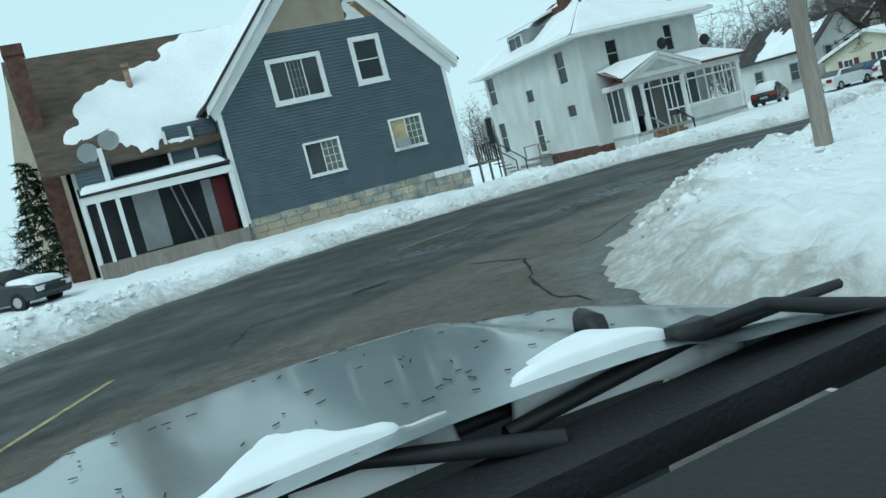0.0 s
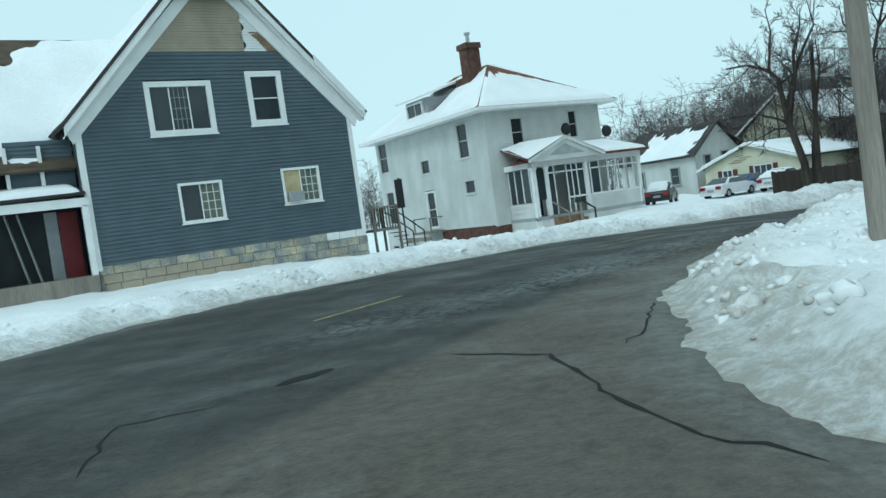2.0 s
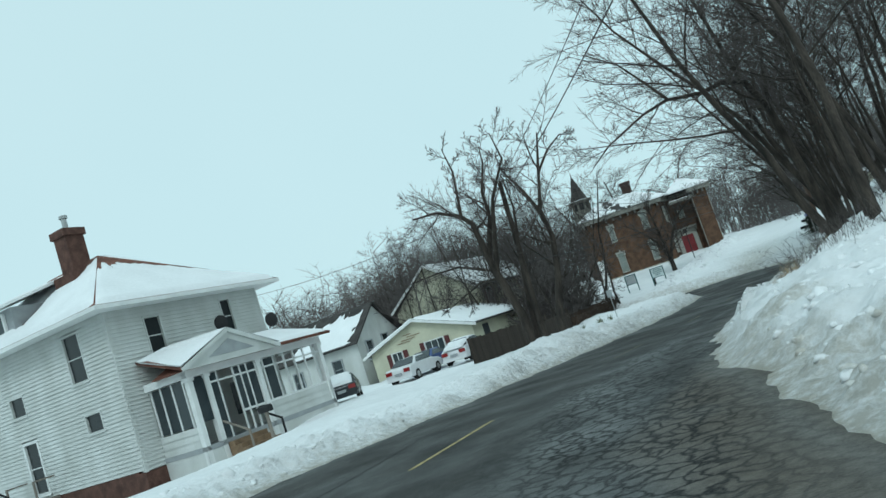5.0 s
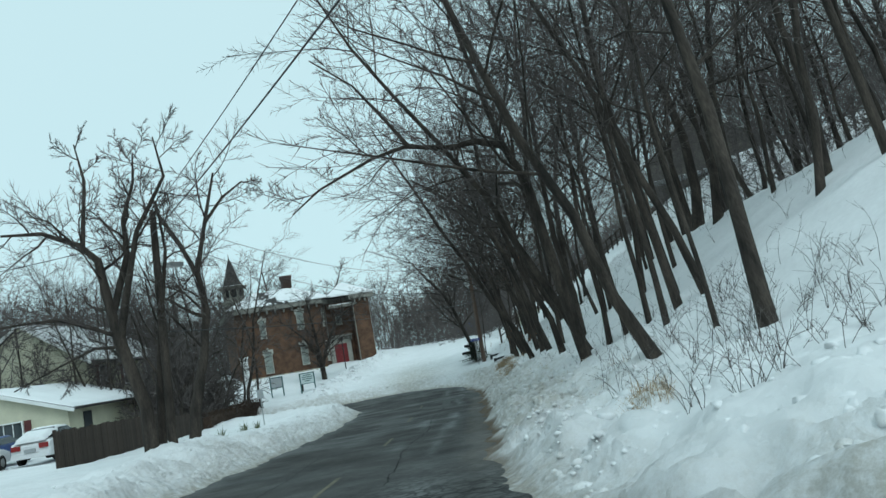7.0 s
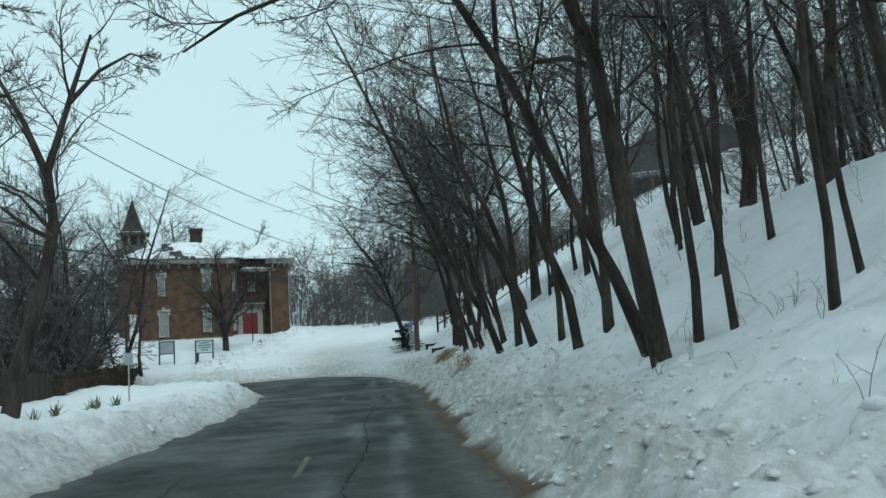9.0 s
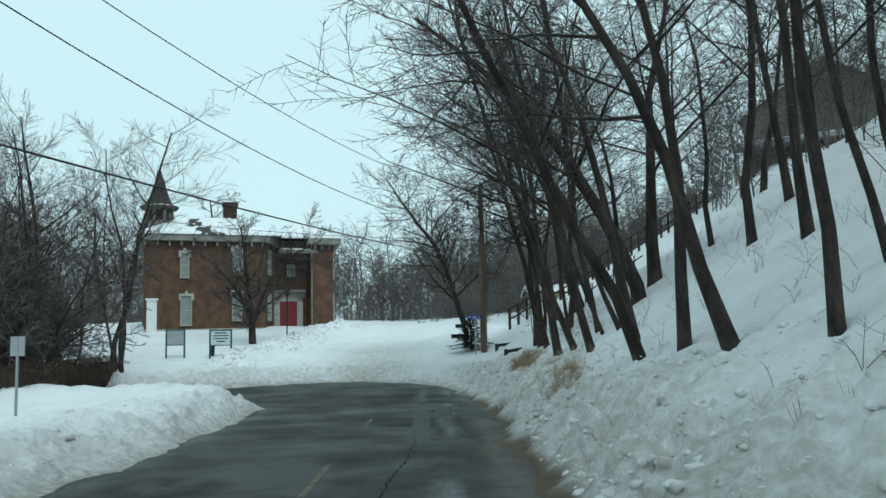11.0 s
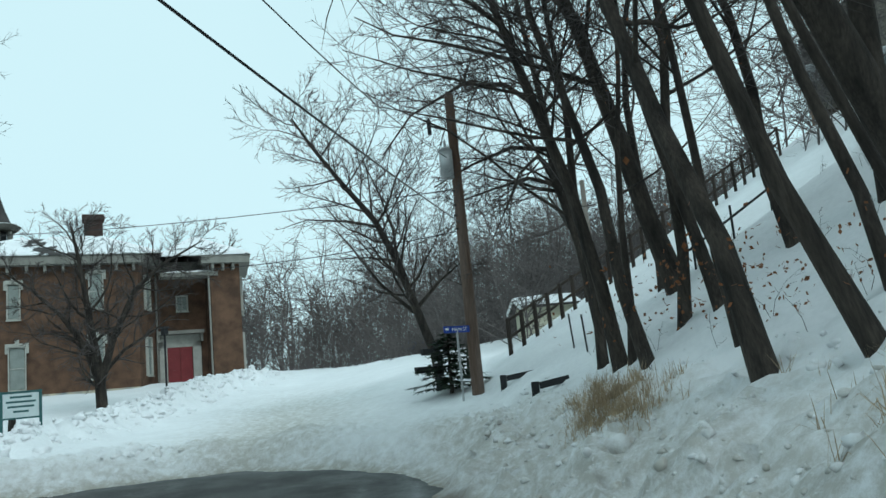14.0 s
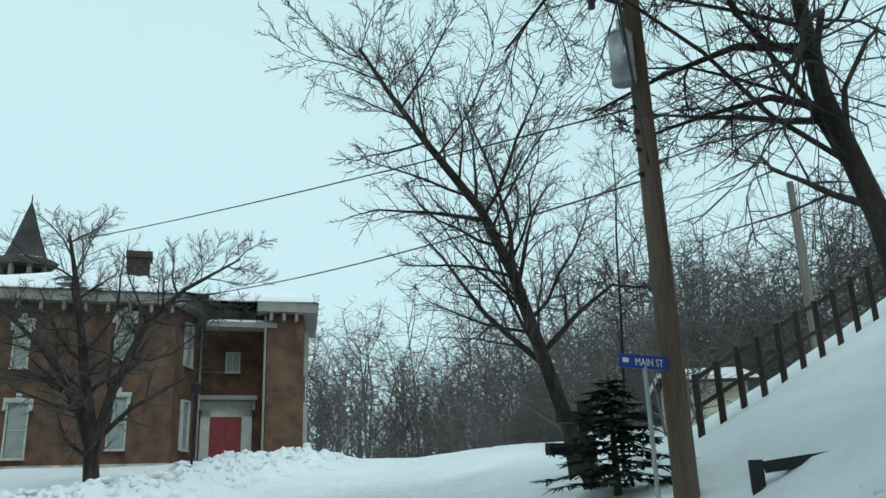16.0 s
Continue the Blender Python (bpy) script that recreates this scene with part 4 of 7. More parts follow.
for cx in (PX0 + 0.12, 2.0, 5.05, PX1 - 0.12):
    Mesh().box(cx - 0.12, cx + 0.12, PY, PY + 0.24, -0.3, 3.3).box(cx - 0.17, cx + 0.17, PY - 0.05, PY + 0.29, 3.15, 3.3).make("porch_column", WHITE, white)
Mesh().box(PX0 - 0.05, PX1 + 0.05, PY - 0.03, PY + 0.25, 3.3, 3.62).box(PX0 - 0.05, PX0 + 0.2, PY, 0, 3.3, 3.62).box(PX1 - 0.2, PX1 + 0.05, PY, 0, 3.3, 3.62).make("porch_beam", WHITE, white)
pf = Mesh()
for x in (2.15, 2.6, 3.55, 3.95, 4.35, 4.9, 5.4, 6.1, 6.8, 7.5, 8.2, 8.9):
    pf.box(x - 0.035, x + 0.035, PY + 0.06, PY + 0.13, 0.45 if x < 5 else 1.35, 3.3)
for y in (-2.2, -1.5, -0.8, -0.2):
    pf.box(PX0 + 0.06, PX0 + 0.13, y - 0.035, y + 0.035, 1.3, 3.3).box(PX1 - 0.13, PX1 - 0.06, y - 0.035, y + 0.035, 1.3, 3.3)
pf.box(2.1, 9.3, PY + 0.06, PY + 0.13, 2.85, 2.93).box(3.55, 9.3, PY + 0.06, PY + 0.13, 1.3, 1.4).box(PX1 - 0.14, PX1 - 0.05, PY, 0, 0.3, 1.35)
pf.make("porch_frame", WHITE, white, "white window frames round the porch")
for x0, x1, z0 in ((2.2, 2.58, 0.5), (3.6, 3.93, 1.4), (3.98, 4.33, 1.4), (4.38, 4.88, 1.4), (5.45, 6.07, 1.4), (1.05, 1.95, 1.4)):
    Mesh().box(x0, x1, PY + 0.09, PY + 0.10, z0, 3.25).make("pane", GLASS, white)
for y0, y1 in ((-2.15, -1.55), (-1.45, -0.85), (-0.75, -0.25)):
    Mesh().box(PX0 + 0.09, PX0 + 0.10, y0, y1, 1.35, 3.25).make("pane", GLASS, white)
Mesh().box(2.65, 3.5, -0.06, -0.01, 0.45, 2.6).make("door", DARK, white, "dark front door")
Mesh().box(5.6, 7.4, -0.06, -0.01, 1.2, 2.7).make("pane", GLASS, white)
rf = Mesh()
slab(rf, (PX0 - 0.5, PY - 0.45, 3.6), (PX1 + 0.45, PY - 0.45, 3.6), (PX1 - 0.2, 0, 4.55), (PX0 - 0.1, 0, 4.55), 0.12)
rf.prism([(PX0 - 0.4, PY - 0.5, 3.6), (5.9, PY - 0.5, 3.6), (3.2, PY - 0.5, 4.7)], (0, 2.2, 0))
rf.make("porch_roof", REDROOF, white)
gb = Mesh()
gb.prism([(PX0 - 0.45, PY - 0.54, 3.58), (5.95, PY - 0.54, 3.58), (3.2, PY - 0.54, 4.72)], (0, 0.05, 0))
gb.bar((PX0 - 0.6, PY - 0.6, 3.62), (3.2, PY - 0.6, 4.82), 0.12, 0.16).bar((6.1, PY - 0.6, 3.62), (3.2, PY - 0.6, 4.82), 0.12, 0.16)
gb.make("porch_gable", OLDWHITE, white, "low triangular porch gable")
gv = Mesh().prism([(1.9, PY - 0.56, 3.85), (4.6, PY - 0.56, 3.85), (3.2, PY - 0.56, 4.45)], (0, 0.02, 0))
gv.make("gable_panel", GREY, white)
snow_patch((3.2, PY - 0.62, 4.88), (PX0 - 0.65, PY - 0.62, 3.74), (PX0 - 0.2, -0.2, 4.60), (2.4, -0.2, 4.95), 31, 0.10, 24, 16, 0.25).make("roof_snow", SNOW, white, "", True)
snow_patch((6.15, PY - 0.62, 3.74), (3.2, PY - 0.62, 4.88), (3.2, -0.4, 4.95), (5.5, -0.4, 4.5), 32, 0.10, 24, 16, 0.25).make("roof_snow", SNOW, white, "", True)
snow_patch((5.6, PY - 0.42, 3.75), (PX1 + 0.42, PY - 0.42, 3.75), (PX1 - 0.25, -0.05, 4.68), (5.6, -0.05, 4.68), 33, 0.10, 30, 16, 0.25).make("roof_snow", SNOW, white, "", True)
for k in range(5):
    Mesh().box(2.15, 4.1, PY - 0.35 * (k + 1), PY - 0.35 * k, -1.2, 0.30 - 0.19 * k).make("step", WOOD, white)
for x in (2.15, 4.1):
    rl = Mesh().bar((x, PY - 0.05, 1.2), (x, PY - 1.35, 0.55), 0.07).bar((x, PY - 1.35, -0.3), (x, PY - 1.35, 0.6), 0.07)
    rl.make("handrail", BLACK if x > 3 else POLEWOOD, white)
for (dx, dz) in ((5.95, 5.55), (9.3, 5.2)):
    ds = Mesh()
    for k in range(5):
        r0, r1 = 0.075 * k, 0.075 * (k + 1)
        for j in range(12):
            a0, a1 = 2 * math.pi * j / 12, 2 * math.pi * (j + 1) / 12
            P = lambda r, a: (dx + r * math.cos(a) * 0.6, -0.35 + 0.6 * r * r - r * math.cos(a) * 0.6, dz + r * math.sin(a))
            ds.add([P(r0, a0), P(r1, a0), P(r1, a1), P(r0, a1)], [(0, 1, 2, 3)])
    ds.tube((dx, -0.35, dz), (dx, 0.0, dz - 0.4), 0.025)
    ds.make("satellite_dish", BLACK, white, "dark satellite dish", True)

# ---------------------------------------------------------------- the brick building
brick = thing("house", pose(70.7, 77.2, 0, 0, 0, -36), "old two-storey brick schoolhouse with red double door", "building")
Mesh().prism([(-10.1, 0, 0.4), (-0.9, 0, 0.4), (0.15, 2.6, 0.4), (0.15, 12, 0.4), (-10.1, 12, 0.4)], (0, 0, 8.3)).make("wall", BRICK, brick, "orange-brown brick wall")
Mesh().prism([(0.1, 3.4, 0.4), (3.3, 3.4, 0.4), (3.3, 8, 0.4), (0.1, 8, 0.4)], (0, 0, 8.3)).make("wall", BRICK, brick)
Mesh().prism([(3.25, 1.0, 0.4), (5.0, 1.0, 0.4), (5.9, 6.5, 0.4), (3.25, 6.5, 0.4)], (0, 0, 8.3)).make("wall", BRICK, brick)
Mesh().prism([(-10.15, -0.05, 0.4), (-0.88, -0.05, 0.4), (0.2, 2.6, 0.4), (0.2, 3.35, 0.4), (3.2, 3.35, 0.4), (3.2, 0.95, 0.4), (5.05, 0.95, 0.4), (6, 6.5, 0.4), (-10.15, 6.5, 0.4)], (0, 0, 1.35)).make("foundation", STONE, brick, "grey stone base course")
cn = Mesh()
cn.prism([(-10.7, -0.6, 8.68), (-0.6, -0.6, 8.68), (0.75, 2.5, 8.68), (0.75, 12, 8.68), (-10.7, 12.4, 8.68)], (0, 0, 0.5))
cn.prism([(0.1, 2.6, 8.70), (2.8, 2.6, 8.70), (2.7, 0.4, 8.70), (5.55, 0.4, 8.70), (6.5, 7.0, 8.70), (0.1, 7.0, 8.70)], (0, 0, 0.46))
CORNICE = mat("weathered_cornice", (0.23, 0.225, 0.20), 0.7, 0.15, 2, 0.1, 30)
cn.make("cornice", CORNICE, brick, "pale wooden cornice on brackets")
for x in np.arange(-10.2, -1.0, 0.9):
    Mesh().box(x, x + 0.14, -0.5, 0.0, 8.3, 8.68).make("bracket", CORNICE, brick)
for x in (3.3, 3.9, 4.5):
    Mesh().box(x, x + 0.14, 0.5, 1.0, 8.3, 8.70).make("bracket", CORNICE, brick)
rf = Mesh()
p = [(-10.8, -0.7, 9.18), (0.4, -0.7, 9.18), (0.8, 12.4, 9.18), (-10.8, 12.4, 9.18), (-7.0, 5.0, 11.2), (-2.5, 5.0, 11.2)]
rf.add(p, [(0, 1, 5, 4), (1, 2, 5), (2, 3, 4, 5), (3, 0, 4)])
rf.add([(0.0, 0.6, 9.17), (5.6, 0.3, 9.17), (6.6, 7.2, 9.17), (0.0, 7.2, 9.17), (2.8, 4.0, 10.9)], [(0, 1, 4), (1, 2, 4), (2, 3, 4), (3, 0, 4)])
rf.make("roof", DARKROOF, brick)
snow_patch(up3(p[0]), up3(p[1]), up3(p[5]), up3(p[4]), 41, 0.14, 70, 26, 0.3, lambda u, v: 0.25 + 0.35 * math.sin(u * 9 + v * 3) + 0.3 * (u > 0.6)).make("roof_snow", SNOW, brick, "patchy roof snow", True)
snow_patch((0.0, 0.62, 9.2), (5.55, 0.35, 9.2), (2.85, 4.0, 10.93), (2.75, 4.0, 10.93), 42, 0.14, 40, 20, 0.3).make("roof_snow", SNOW, brick, "", True)
snow_patch((5.6, 0.35, 9.2), (6.6, 7.1, 9.2), (2.85, 4.05, 10.93), (2.85, 4.0, 10.93), 43, 0.14, 30, 20, 0.3).make("roof_snow", SNOW, brick, "", True)
Mesh().box(-3.6, -2.5, 5.6, 6.5, 10.6, 12.7).box(-3.7, -2.4, 5.5, 6.6, 12.5, 12.85).make("chimney", mat("sooty_brick", (0.06, 0.038, 0.032), 0.9, 0.3, 3, 0.4, 22), brick, "sooty brick chimney")
BX, BY = -8.9, 8.2
tw = Mesh().tube((BX, BY, 9.0), (BX, BY, 10.75), 1.45, 1.40, 8).tube((BX, BY, 10.7), (BX, BY, 10.9), 1.62, 1.62, 8).tube((BX, BY, 10.9), (BX, BY, 11.35), 1.20, 1.20, 8)
tw.make("bell_tower", CORNICE, brick, "grey eight-sided belfry")
for k in range(8):
    a = radians(22.5 + 45 * k)
    Mesh().tube((BX + 1.12 * math.cos(a), BY + 1.12 * math.sin(a), 11.3), (BX + 1.12 * math.cos(a), BY + 1.12 * math.sin(a), 12.35), 0.15, 0.15, 6).make("belfry_post", CORNICE, brick)
# solid dark drum stands in for the shade between the belfry posts
Mesh().tube((BX, BY, 11.3), (BX, BY, 12.3), 0.85, 0.85, 8).make("bell_chamber", DARK, brick, "dark opening of the belfry")
Mesh().tube((BX, BY, 12.3), (BX, BY, 12.62), 1.45, 1.72, 8).make("belfry_cornice", CORNICE, brick)
Mesh().tube((BX, BY, 12.62), (BX, BY, 12.70), 1.66, 1.45, 8).make("roof_snow", SNOW, brick)
sp = Mesh().tube((BX, BY, 12.68), (BX, BY, 13.6), 1.18, 0.80, 8).tube((BX, BY, 13.6), (BX, BY, 16.0), 0.80, 0.06, 8).tube((BX, BY, 15.9), (BX, BY, 16.5), 0.05, 0.03, 6)
sp.make("spire", DARKROOF, brick, "dark slender spire")
STONEWHITE = mat("stone_lintel", (0.40, 0.40, 0.36), 0.8, 0.12, 3, 0.2, 30)
for x0, x1, z0, z1 in ((-7.45, -6.6, 2.1, 4.3), (-7.5, -6.85, 5.85, 7.7), (-3.48, -2.72, 6.2, 8.15), (-3.5, -2.74, 2.4, 4.55)):
    w = window(brick, Matrix.Translation((0, -0.10, 0)), x0 + 0.06, x1 - 0.06, z0, z1, 0.07, STONEWHITE, 1, 2, BLIND, 0.06)
    hd = Mesh().box(x0 - 0.14, x1 + 0.14, -0.1, 0.05, z1 + 0.05, z1 + 0.22).box((x0 + x1) / 2 - 0.1, (x0 + x1) / 2 + 0.1, -0.12, 0.05, z1 + 0.2, z1 + 0.42).box(x0 - 0.14, x0 - 0.02, -0.1, 0.05, z1 - 0.3, z1 + 0.05).box(x1 + 0.02, x1 + 0.14, -0.1, 0.05, z1 - 0.3, z1 + 0.05)
    hd.make("window_hood", STONEWHITE, w)
ang = Matrix.Translation((-0.9, 0, 0)) @ Matrix.Rotation(radians(68), 4, "Z") @ Matrix.Translation((0, -0.10, 0))
for z0, z1 in ((2.4, 4.5), (6.2, 8.1)):
    window(brick, ang, 1.0, 1.7, z0, z1, 0.07, STONEWHITE, 1, 2, BLIND, 0.06)
window(brick, Matrix.Translation((0, 3.30, 0)), 1.55, 2.1, 6.25, 7.1, 0.08, STONEWHITE, 2, 1, BLIND, 0.06)
m = Matrix.Translation((5.0, 1.0, 0)) @ Matrix.Rotation(radians(80.7), 4, "Z") @ Matrix.Translation((0, -0.10, 0))
for y in (1.6, 3.6):
    for z0, z1 in ((2.4, 4.5), (6.0, 8.0)):
        window(brick, m, y - 0.4, y + 0.4, z0, z1, 0.08, STONEWHITE, 1, 2, BLIND, 0.06)
Mesh().box(-9.95, -9.2, -0.08, 0.0, 1.4, 4.0).box(-10.05, -9.1, -0.2, 0.0, 4.0, 4.15).make("side_door", WHITE, brick, "white boarded side door")
ds = Mesh()
ds.box(0.4, 0.85, 3.25, 3.45, 1.4, 4.35).box(2.35, 2.85, 3.25, 3.45, 1.4, 4.35).box(0.4, 2.85, 3.25, 3.45, 4.0, 4.75)
ds.make("door_surround", STONEWHITE, brick, "pale wooden door surround")
Mesh().box(0.25, 3.0, 2.7, 3.45, 4.78, 4.98).box(0.3, 0.45, 2.9, 3.4, 4.3, 4.8).box(2.8, 2.95, 2.9, 3.4, 4.3, 4.8).make("door_hood", CORNICE, brick, "dark wooden hood over the doors")
for x in (0.87, 1.6):
    d = Mesh().box(x, x + 0.71, 3.28, 3.36, 1.6, 4.0)
    for z in (1.8, 2.6, 3.3):
        d.box(x + 0.1, x + 0.61, 3.26, 3.28, z, z + 0.5)
    d.make("door", RED, brick, "red panelled door leaf")
cp = Mesh().box(0.4, 3.7, 0.9, 2.0, 8.0, 8.25)
cp.make("door_canopy", CORNICE, brick, "flat canopy above the entrance")
snow_patch((0.42, 0.92, 8.26), (3.68, 0.92, 8.26), (3.68, 1.98, 8.26), (0.42, 1.98, 8.26), 45, 0.12, 16, 8, 0.2).make("roof_snow", SNOW, brick, "", True)
Mesh().tube((3.15, 0.95, 1.5), (3.15, 0.95, 8.6), 0.06).tube((0.27, 2.75, 1.5), (0.27, 2.75, 8.6), 0.06).make("downpipe", CORNICE, brick)
x, y = 67.6, 73.0
lp = thing("lamp_post", Matrix.Translation((x, y, gz(x, y))), "thin black lamp post by the schoolhouse entrance", "lamp post")
Mesh().tube((0, 0, -0.3), (0, 0, 3.0), 0.05).make("post", BLACK, lp)
Mesh().box(-0.13, 0.13, -0.13, 0.13, 3.0, 3.35).box(-0.18, 0.18, -0.18, 0.18, 3.35, 3.42).make("lantern", BLACK, lp)

# ---------------------------------------------------------------- trees


def limb(mesh, pts, radii, n):
    """A bent, tapering tube through the points."""
    k0 = len(mesh.v)
    up = Vector((0.3, 0.2, 1)).normalized()
    for i, p in enumerate(pts):
        d = (pts[min(i + 1, len(pts) - 1)] - pts[max(i - 1, 0)]).normalized()
        a = d.cross(up)
        a = a.normalized() if a.length > 0.05 else d.orthogonal().normalized()
        b = d.cross(a)
        for j in range(n):
            g = 2 * math.pi * j / n
            mesh.v.append(tuple(p + a * (radii[i] * math.cos(g)) + b * (radii[i] * math.sin(g))))
    for i in range(len(pts) - 1):
        for j in range(n):
            a, b = k0 + i * n + j, k0 + i * n + (j + 1) % n
            mesh.f.append((a, b, b + n, a + n))


def twig(mesh, p, q, r):
    """A last twig: a thin spike folded along its length."""
    d = q - p
    a = d.orthogonal().normalized() * r
    b = d.cross(a).normalized() * r
    mesh.add([p + a, p - a * 0.5 + b * 0.87, p - a * 0.5 - b * 0.87, q], [(1, 0, 3), (0, 2, 3)])


def sprout(rng, meshes, pts, rad, length, level, top, kids, rise, curl, thin):
    """Side branches along a branch that is already there."""
    count, steps = kids[level], len(pts) - 1
    first = 0.14 if level else kids[-1]
    for c in range(count):
        t = first + (1.0 - first) * (c + rng.random() * 0.8) / count
        x = t * steps
        i = min(int(x), steps - 1)
        q = pts[i].lerp(pts[i + 1], x - i)
        axis = (pts[i + 1] - pts[i]).normalized()
        side = axis.orthogonal().normalized()
        side.rotate(Matrix.Rotation(c * 2.4 + rng.random() * 1.5, 3, axis))
        spread = rng.uniform(0.65, 1.25) if level == 0 else rng.uniform(0.45, 1.05)
        nd = (axis * math.cos(spread) + side * math.sin(spread)).normalized()
        nl = length * (1.05 - 0.6 * t) * (rng.uniform(0.30, 0.58) if level == 0 else rng.uniform(0.34, 0.62))
        bough(rng, meshes, q, nd, nl, max(thin, rad[i] * (rng.uniform(0.26, 0.46) if level == 0 else rng.uniform(0.38, 0.56))), level + 1, top, kids, rise + (0.0 if level else 0.01), curl * 1.15, thin)


def bough(rng, meshes, p, d, length, r, level, top, kids, rise, curl, thin):
    """One branch and, along it, its side branches."""
    if level >= top:
        twig(meshes[1], p, p + (d + Vector((rng.gauss(0, 0.15), rng.gauss(0, 0.15), rng.gauss(0.06, 0.15)))) * length, thin * 1.1)
        return
    steps = (7, 5, 3)[level]
    pts, rad = [p.copy()], [r]
    for i in range(steps):
        d = (d + Vector((rng.gauss(0, curl), rng.gauss(0, curl), rng.gauss(0, curl) + rise))).normalized()
        p = p + d * (length / steps)
        pts.append(p.copy())
        rad.append(max(thin, r * (1 - 0.80 * (i + 1) / steps)))
    if level == 0:
        skin = [pts[0], pts[0].lerp(pts[1], 0.22), pts[0].lerp(pts[1], 0.45)] + pts[1:]
        limb(meshes[0], skin, [r * 1.4, r * 1.15, r * 1.02] + [q * 0.98 for q in rad[1:]], 10)
    else:
        limb(meshes[0 if level < 2 else 1], pts, rad, (10, 6, 3)[level])
    sprout(rng, meshes, pts, rad, length, level, top, kids, rise, curl, thin)


def tree_data(name, a, b):
    out = []
    for m, mt, nm in ((a, BARK, "trunk"), (b, TWIG, "crown")):
        me = bpy.data.meshes.new(name + "_" + nm)
        me.from_pydata(m.v, [], m.f)
        me.materials.append(mt)
        me.polygons.foreach_set("use_smooth", [True] * len(me.polygons))
        me.update()
        out.append(me)
    return out


def tree_meshes(name, seed, height, r, lean, kids, top=3, rise=0.04, curl=0.10, thin=0.012, forks=1):
    """The trunk and the crown of one bare tree as mesh data; it leans towards its own +x."""
    rng = random.Random(seed)
    a, b = Mesh(), Mesh()
    for k in range(forks):
        ang = lean if forks == 1 else lean + (k - (forks - 1) / 2) * 26
        d = Vector((math.sin(radians(ang)), 0.10 * rng.gauss(0, 1) + (0.25 * (k % 2) if forks > 1 else 0), math.cos(radians(ang))))
        bough(rng, (a, b), Vector((0, 0, -0.5)), d.normalized(), height, r * (1 if forks == 1 else 0.8), 0, top, kids, rise, curl * 0.65, thin)
    return tree_data(name, a, b)


def bent_tree(name, seed, stems, kids, rise, curl, thin, reach=0.95):
    """A tree with given stems: each is (points, radius at its foot)."""
    rng = random.Random(seed)
    a, b = Mesh(), Mesh()
    longest = 0
    for points, r in stems:
        pts = [Vector(p) for p in points]
        length = sum((q - p).length for p, q in zip(pts, pts[1:]))
        rad = [max(0.02, r * (1 - 0.85 * i / (len(pts) - 1))) for i in range(len(pts))]
        limb(a, pts, rad, 10)
        longest = max(longest, length)
        sprout(rng, (a, b), pts, rad, length * reach, 0, 3, (max(4, round(kids[0] * length / longest)),) + kids[1:], rise, curl, thin)
    return tree_data(name, a, b)


def plant(data, x, y, z, turn, size, label, group=""):
    t = thing("tree", Matrix.Translation((x, y, z)) @ Matrix.Rotation(radians(turn), 4, "Z") @ Matrix.Diagonal((size, size, size, 1)), label, "tree", group)
    for me, nm in zip(data, ("trunk", "crown")):
        o = new(nm, me)
        o.parent = t
    return t


SLIM = [tree_meshes("slim", 100 + k, 11.5, 0.075, 0, (14, 10, 9, 0.34), rise=0.02, curl=0.10, thin=0.0065) for k in range(3)]
MID = [tree_meshes("mid", 150 + k, 14.0, 0.125, 0, (15, 11, 10, 0.33), rise=0.02, curl=0.13, thin=0.007) for k in range(3)]
TALL = [tree_meshes("tall", 200 + k, 16.0, 0.19, 0, (15, 11, 10, 0.33), rise=0.02, curl=0.14, thin=0.0075) for k in range(3)]
YARD = [tree_meshes("yard", 400 + k, 9.6, 0.25, -14 + 22 * k, (13, 11, 10, 0.24), rise=0.0, curl=0.20, thin=0.011) for k in range(3)]
SHRUB = [tree_meshes("shrub", 500 + k, 4.2, 0.05, -8 + 12 * k, (11, 9, 7, 0.05), rise=0.02, curl=0.2, thin=0.008, forks=3) for k in range(2)]
for data in SHRUB:
    data[1].materials[0] = HAZETWIG
NORTH = 123.0  # towards the road from the hillside

# trees on the hillside: along the road, to its left, radius of the trunk, lean towards the road
BANK_TREES = [(7.2, -7.0, .13, 12), (9.1, -6.9, .05, 6), (10.4, -6.2, .13, 10), (12.5, -6.9, .075, 8), (13.2, -8.1, .10, 8), (14.3, -7.7, .11, 8), (15.4, -7.2, .075, 5), (16.6, -8.4, .06, 4), (18.2, -7.1, .07, 9), (18.8, -6.7, .09, 8),
              (20.1, -6.4, .14, 11), (22.2, -9.9, .08, 5), (22.4, -8.7, .10, 5), (24.2, -6.0, .125, 10), (24.6, -6.8, .13, 10), (25.3, -7.9, .06, 6), (25.9, -8.2, .07, 8), (28.0, -6.4, .10, 11),
              (30.2, -8.4, .08, 12), (30.7, -13.4, .26, 4), (30.8, -6.2, .14, 14), (33.0, -6.0, .13, 12), (34.9, -5.8, .14, 13), (37.2, -6.2, .12, 11)]
LANE_TREES = [(40.7, -5.8, .12, 12), (43.0, -7.1, .09, 19), (44.6, -6.0, .115, 12), (44.9, -7.0, .07, 16), (45.7, -6.9, .09, 8), (46.2, -5.6, .15, 11), (47.2, -10.2, .09, 7),
              (48.8, -6.5, .08, 4), (49.8, -10.9, .11, 6), (50.2, -10.1, .28, 4), (50.4, -12.5, .12, 6), (51.1, -5.9, .125, 3), (51.5, -7.4, .13, 9), (52.0, -9.2, .14, 3),
              (52.4, -6.9, .13, 6), (52.1, -5.8, .08, 1), (52.8, -5.8, .15, 9), (53.6, -5.6, .11, 9), (54.9, -7.9, .25, 11), (59.5, -9.0, .14, 8)]


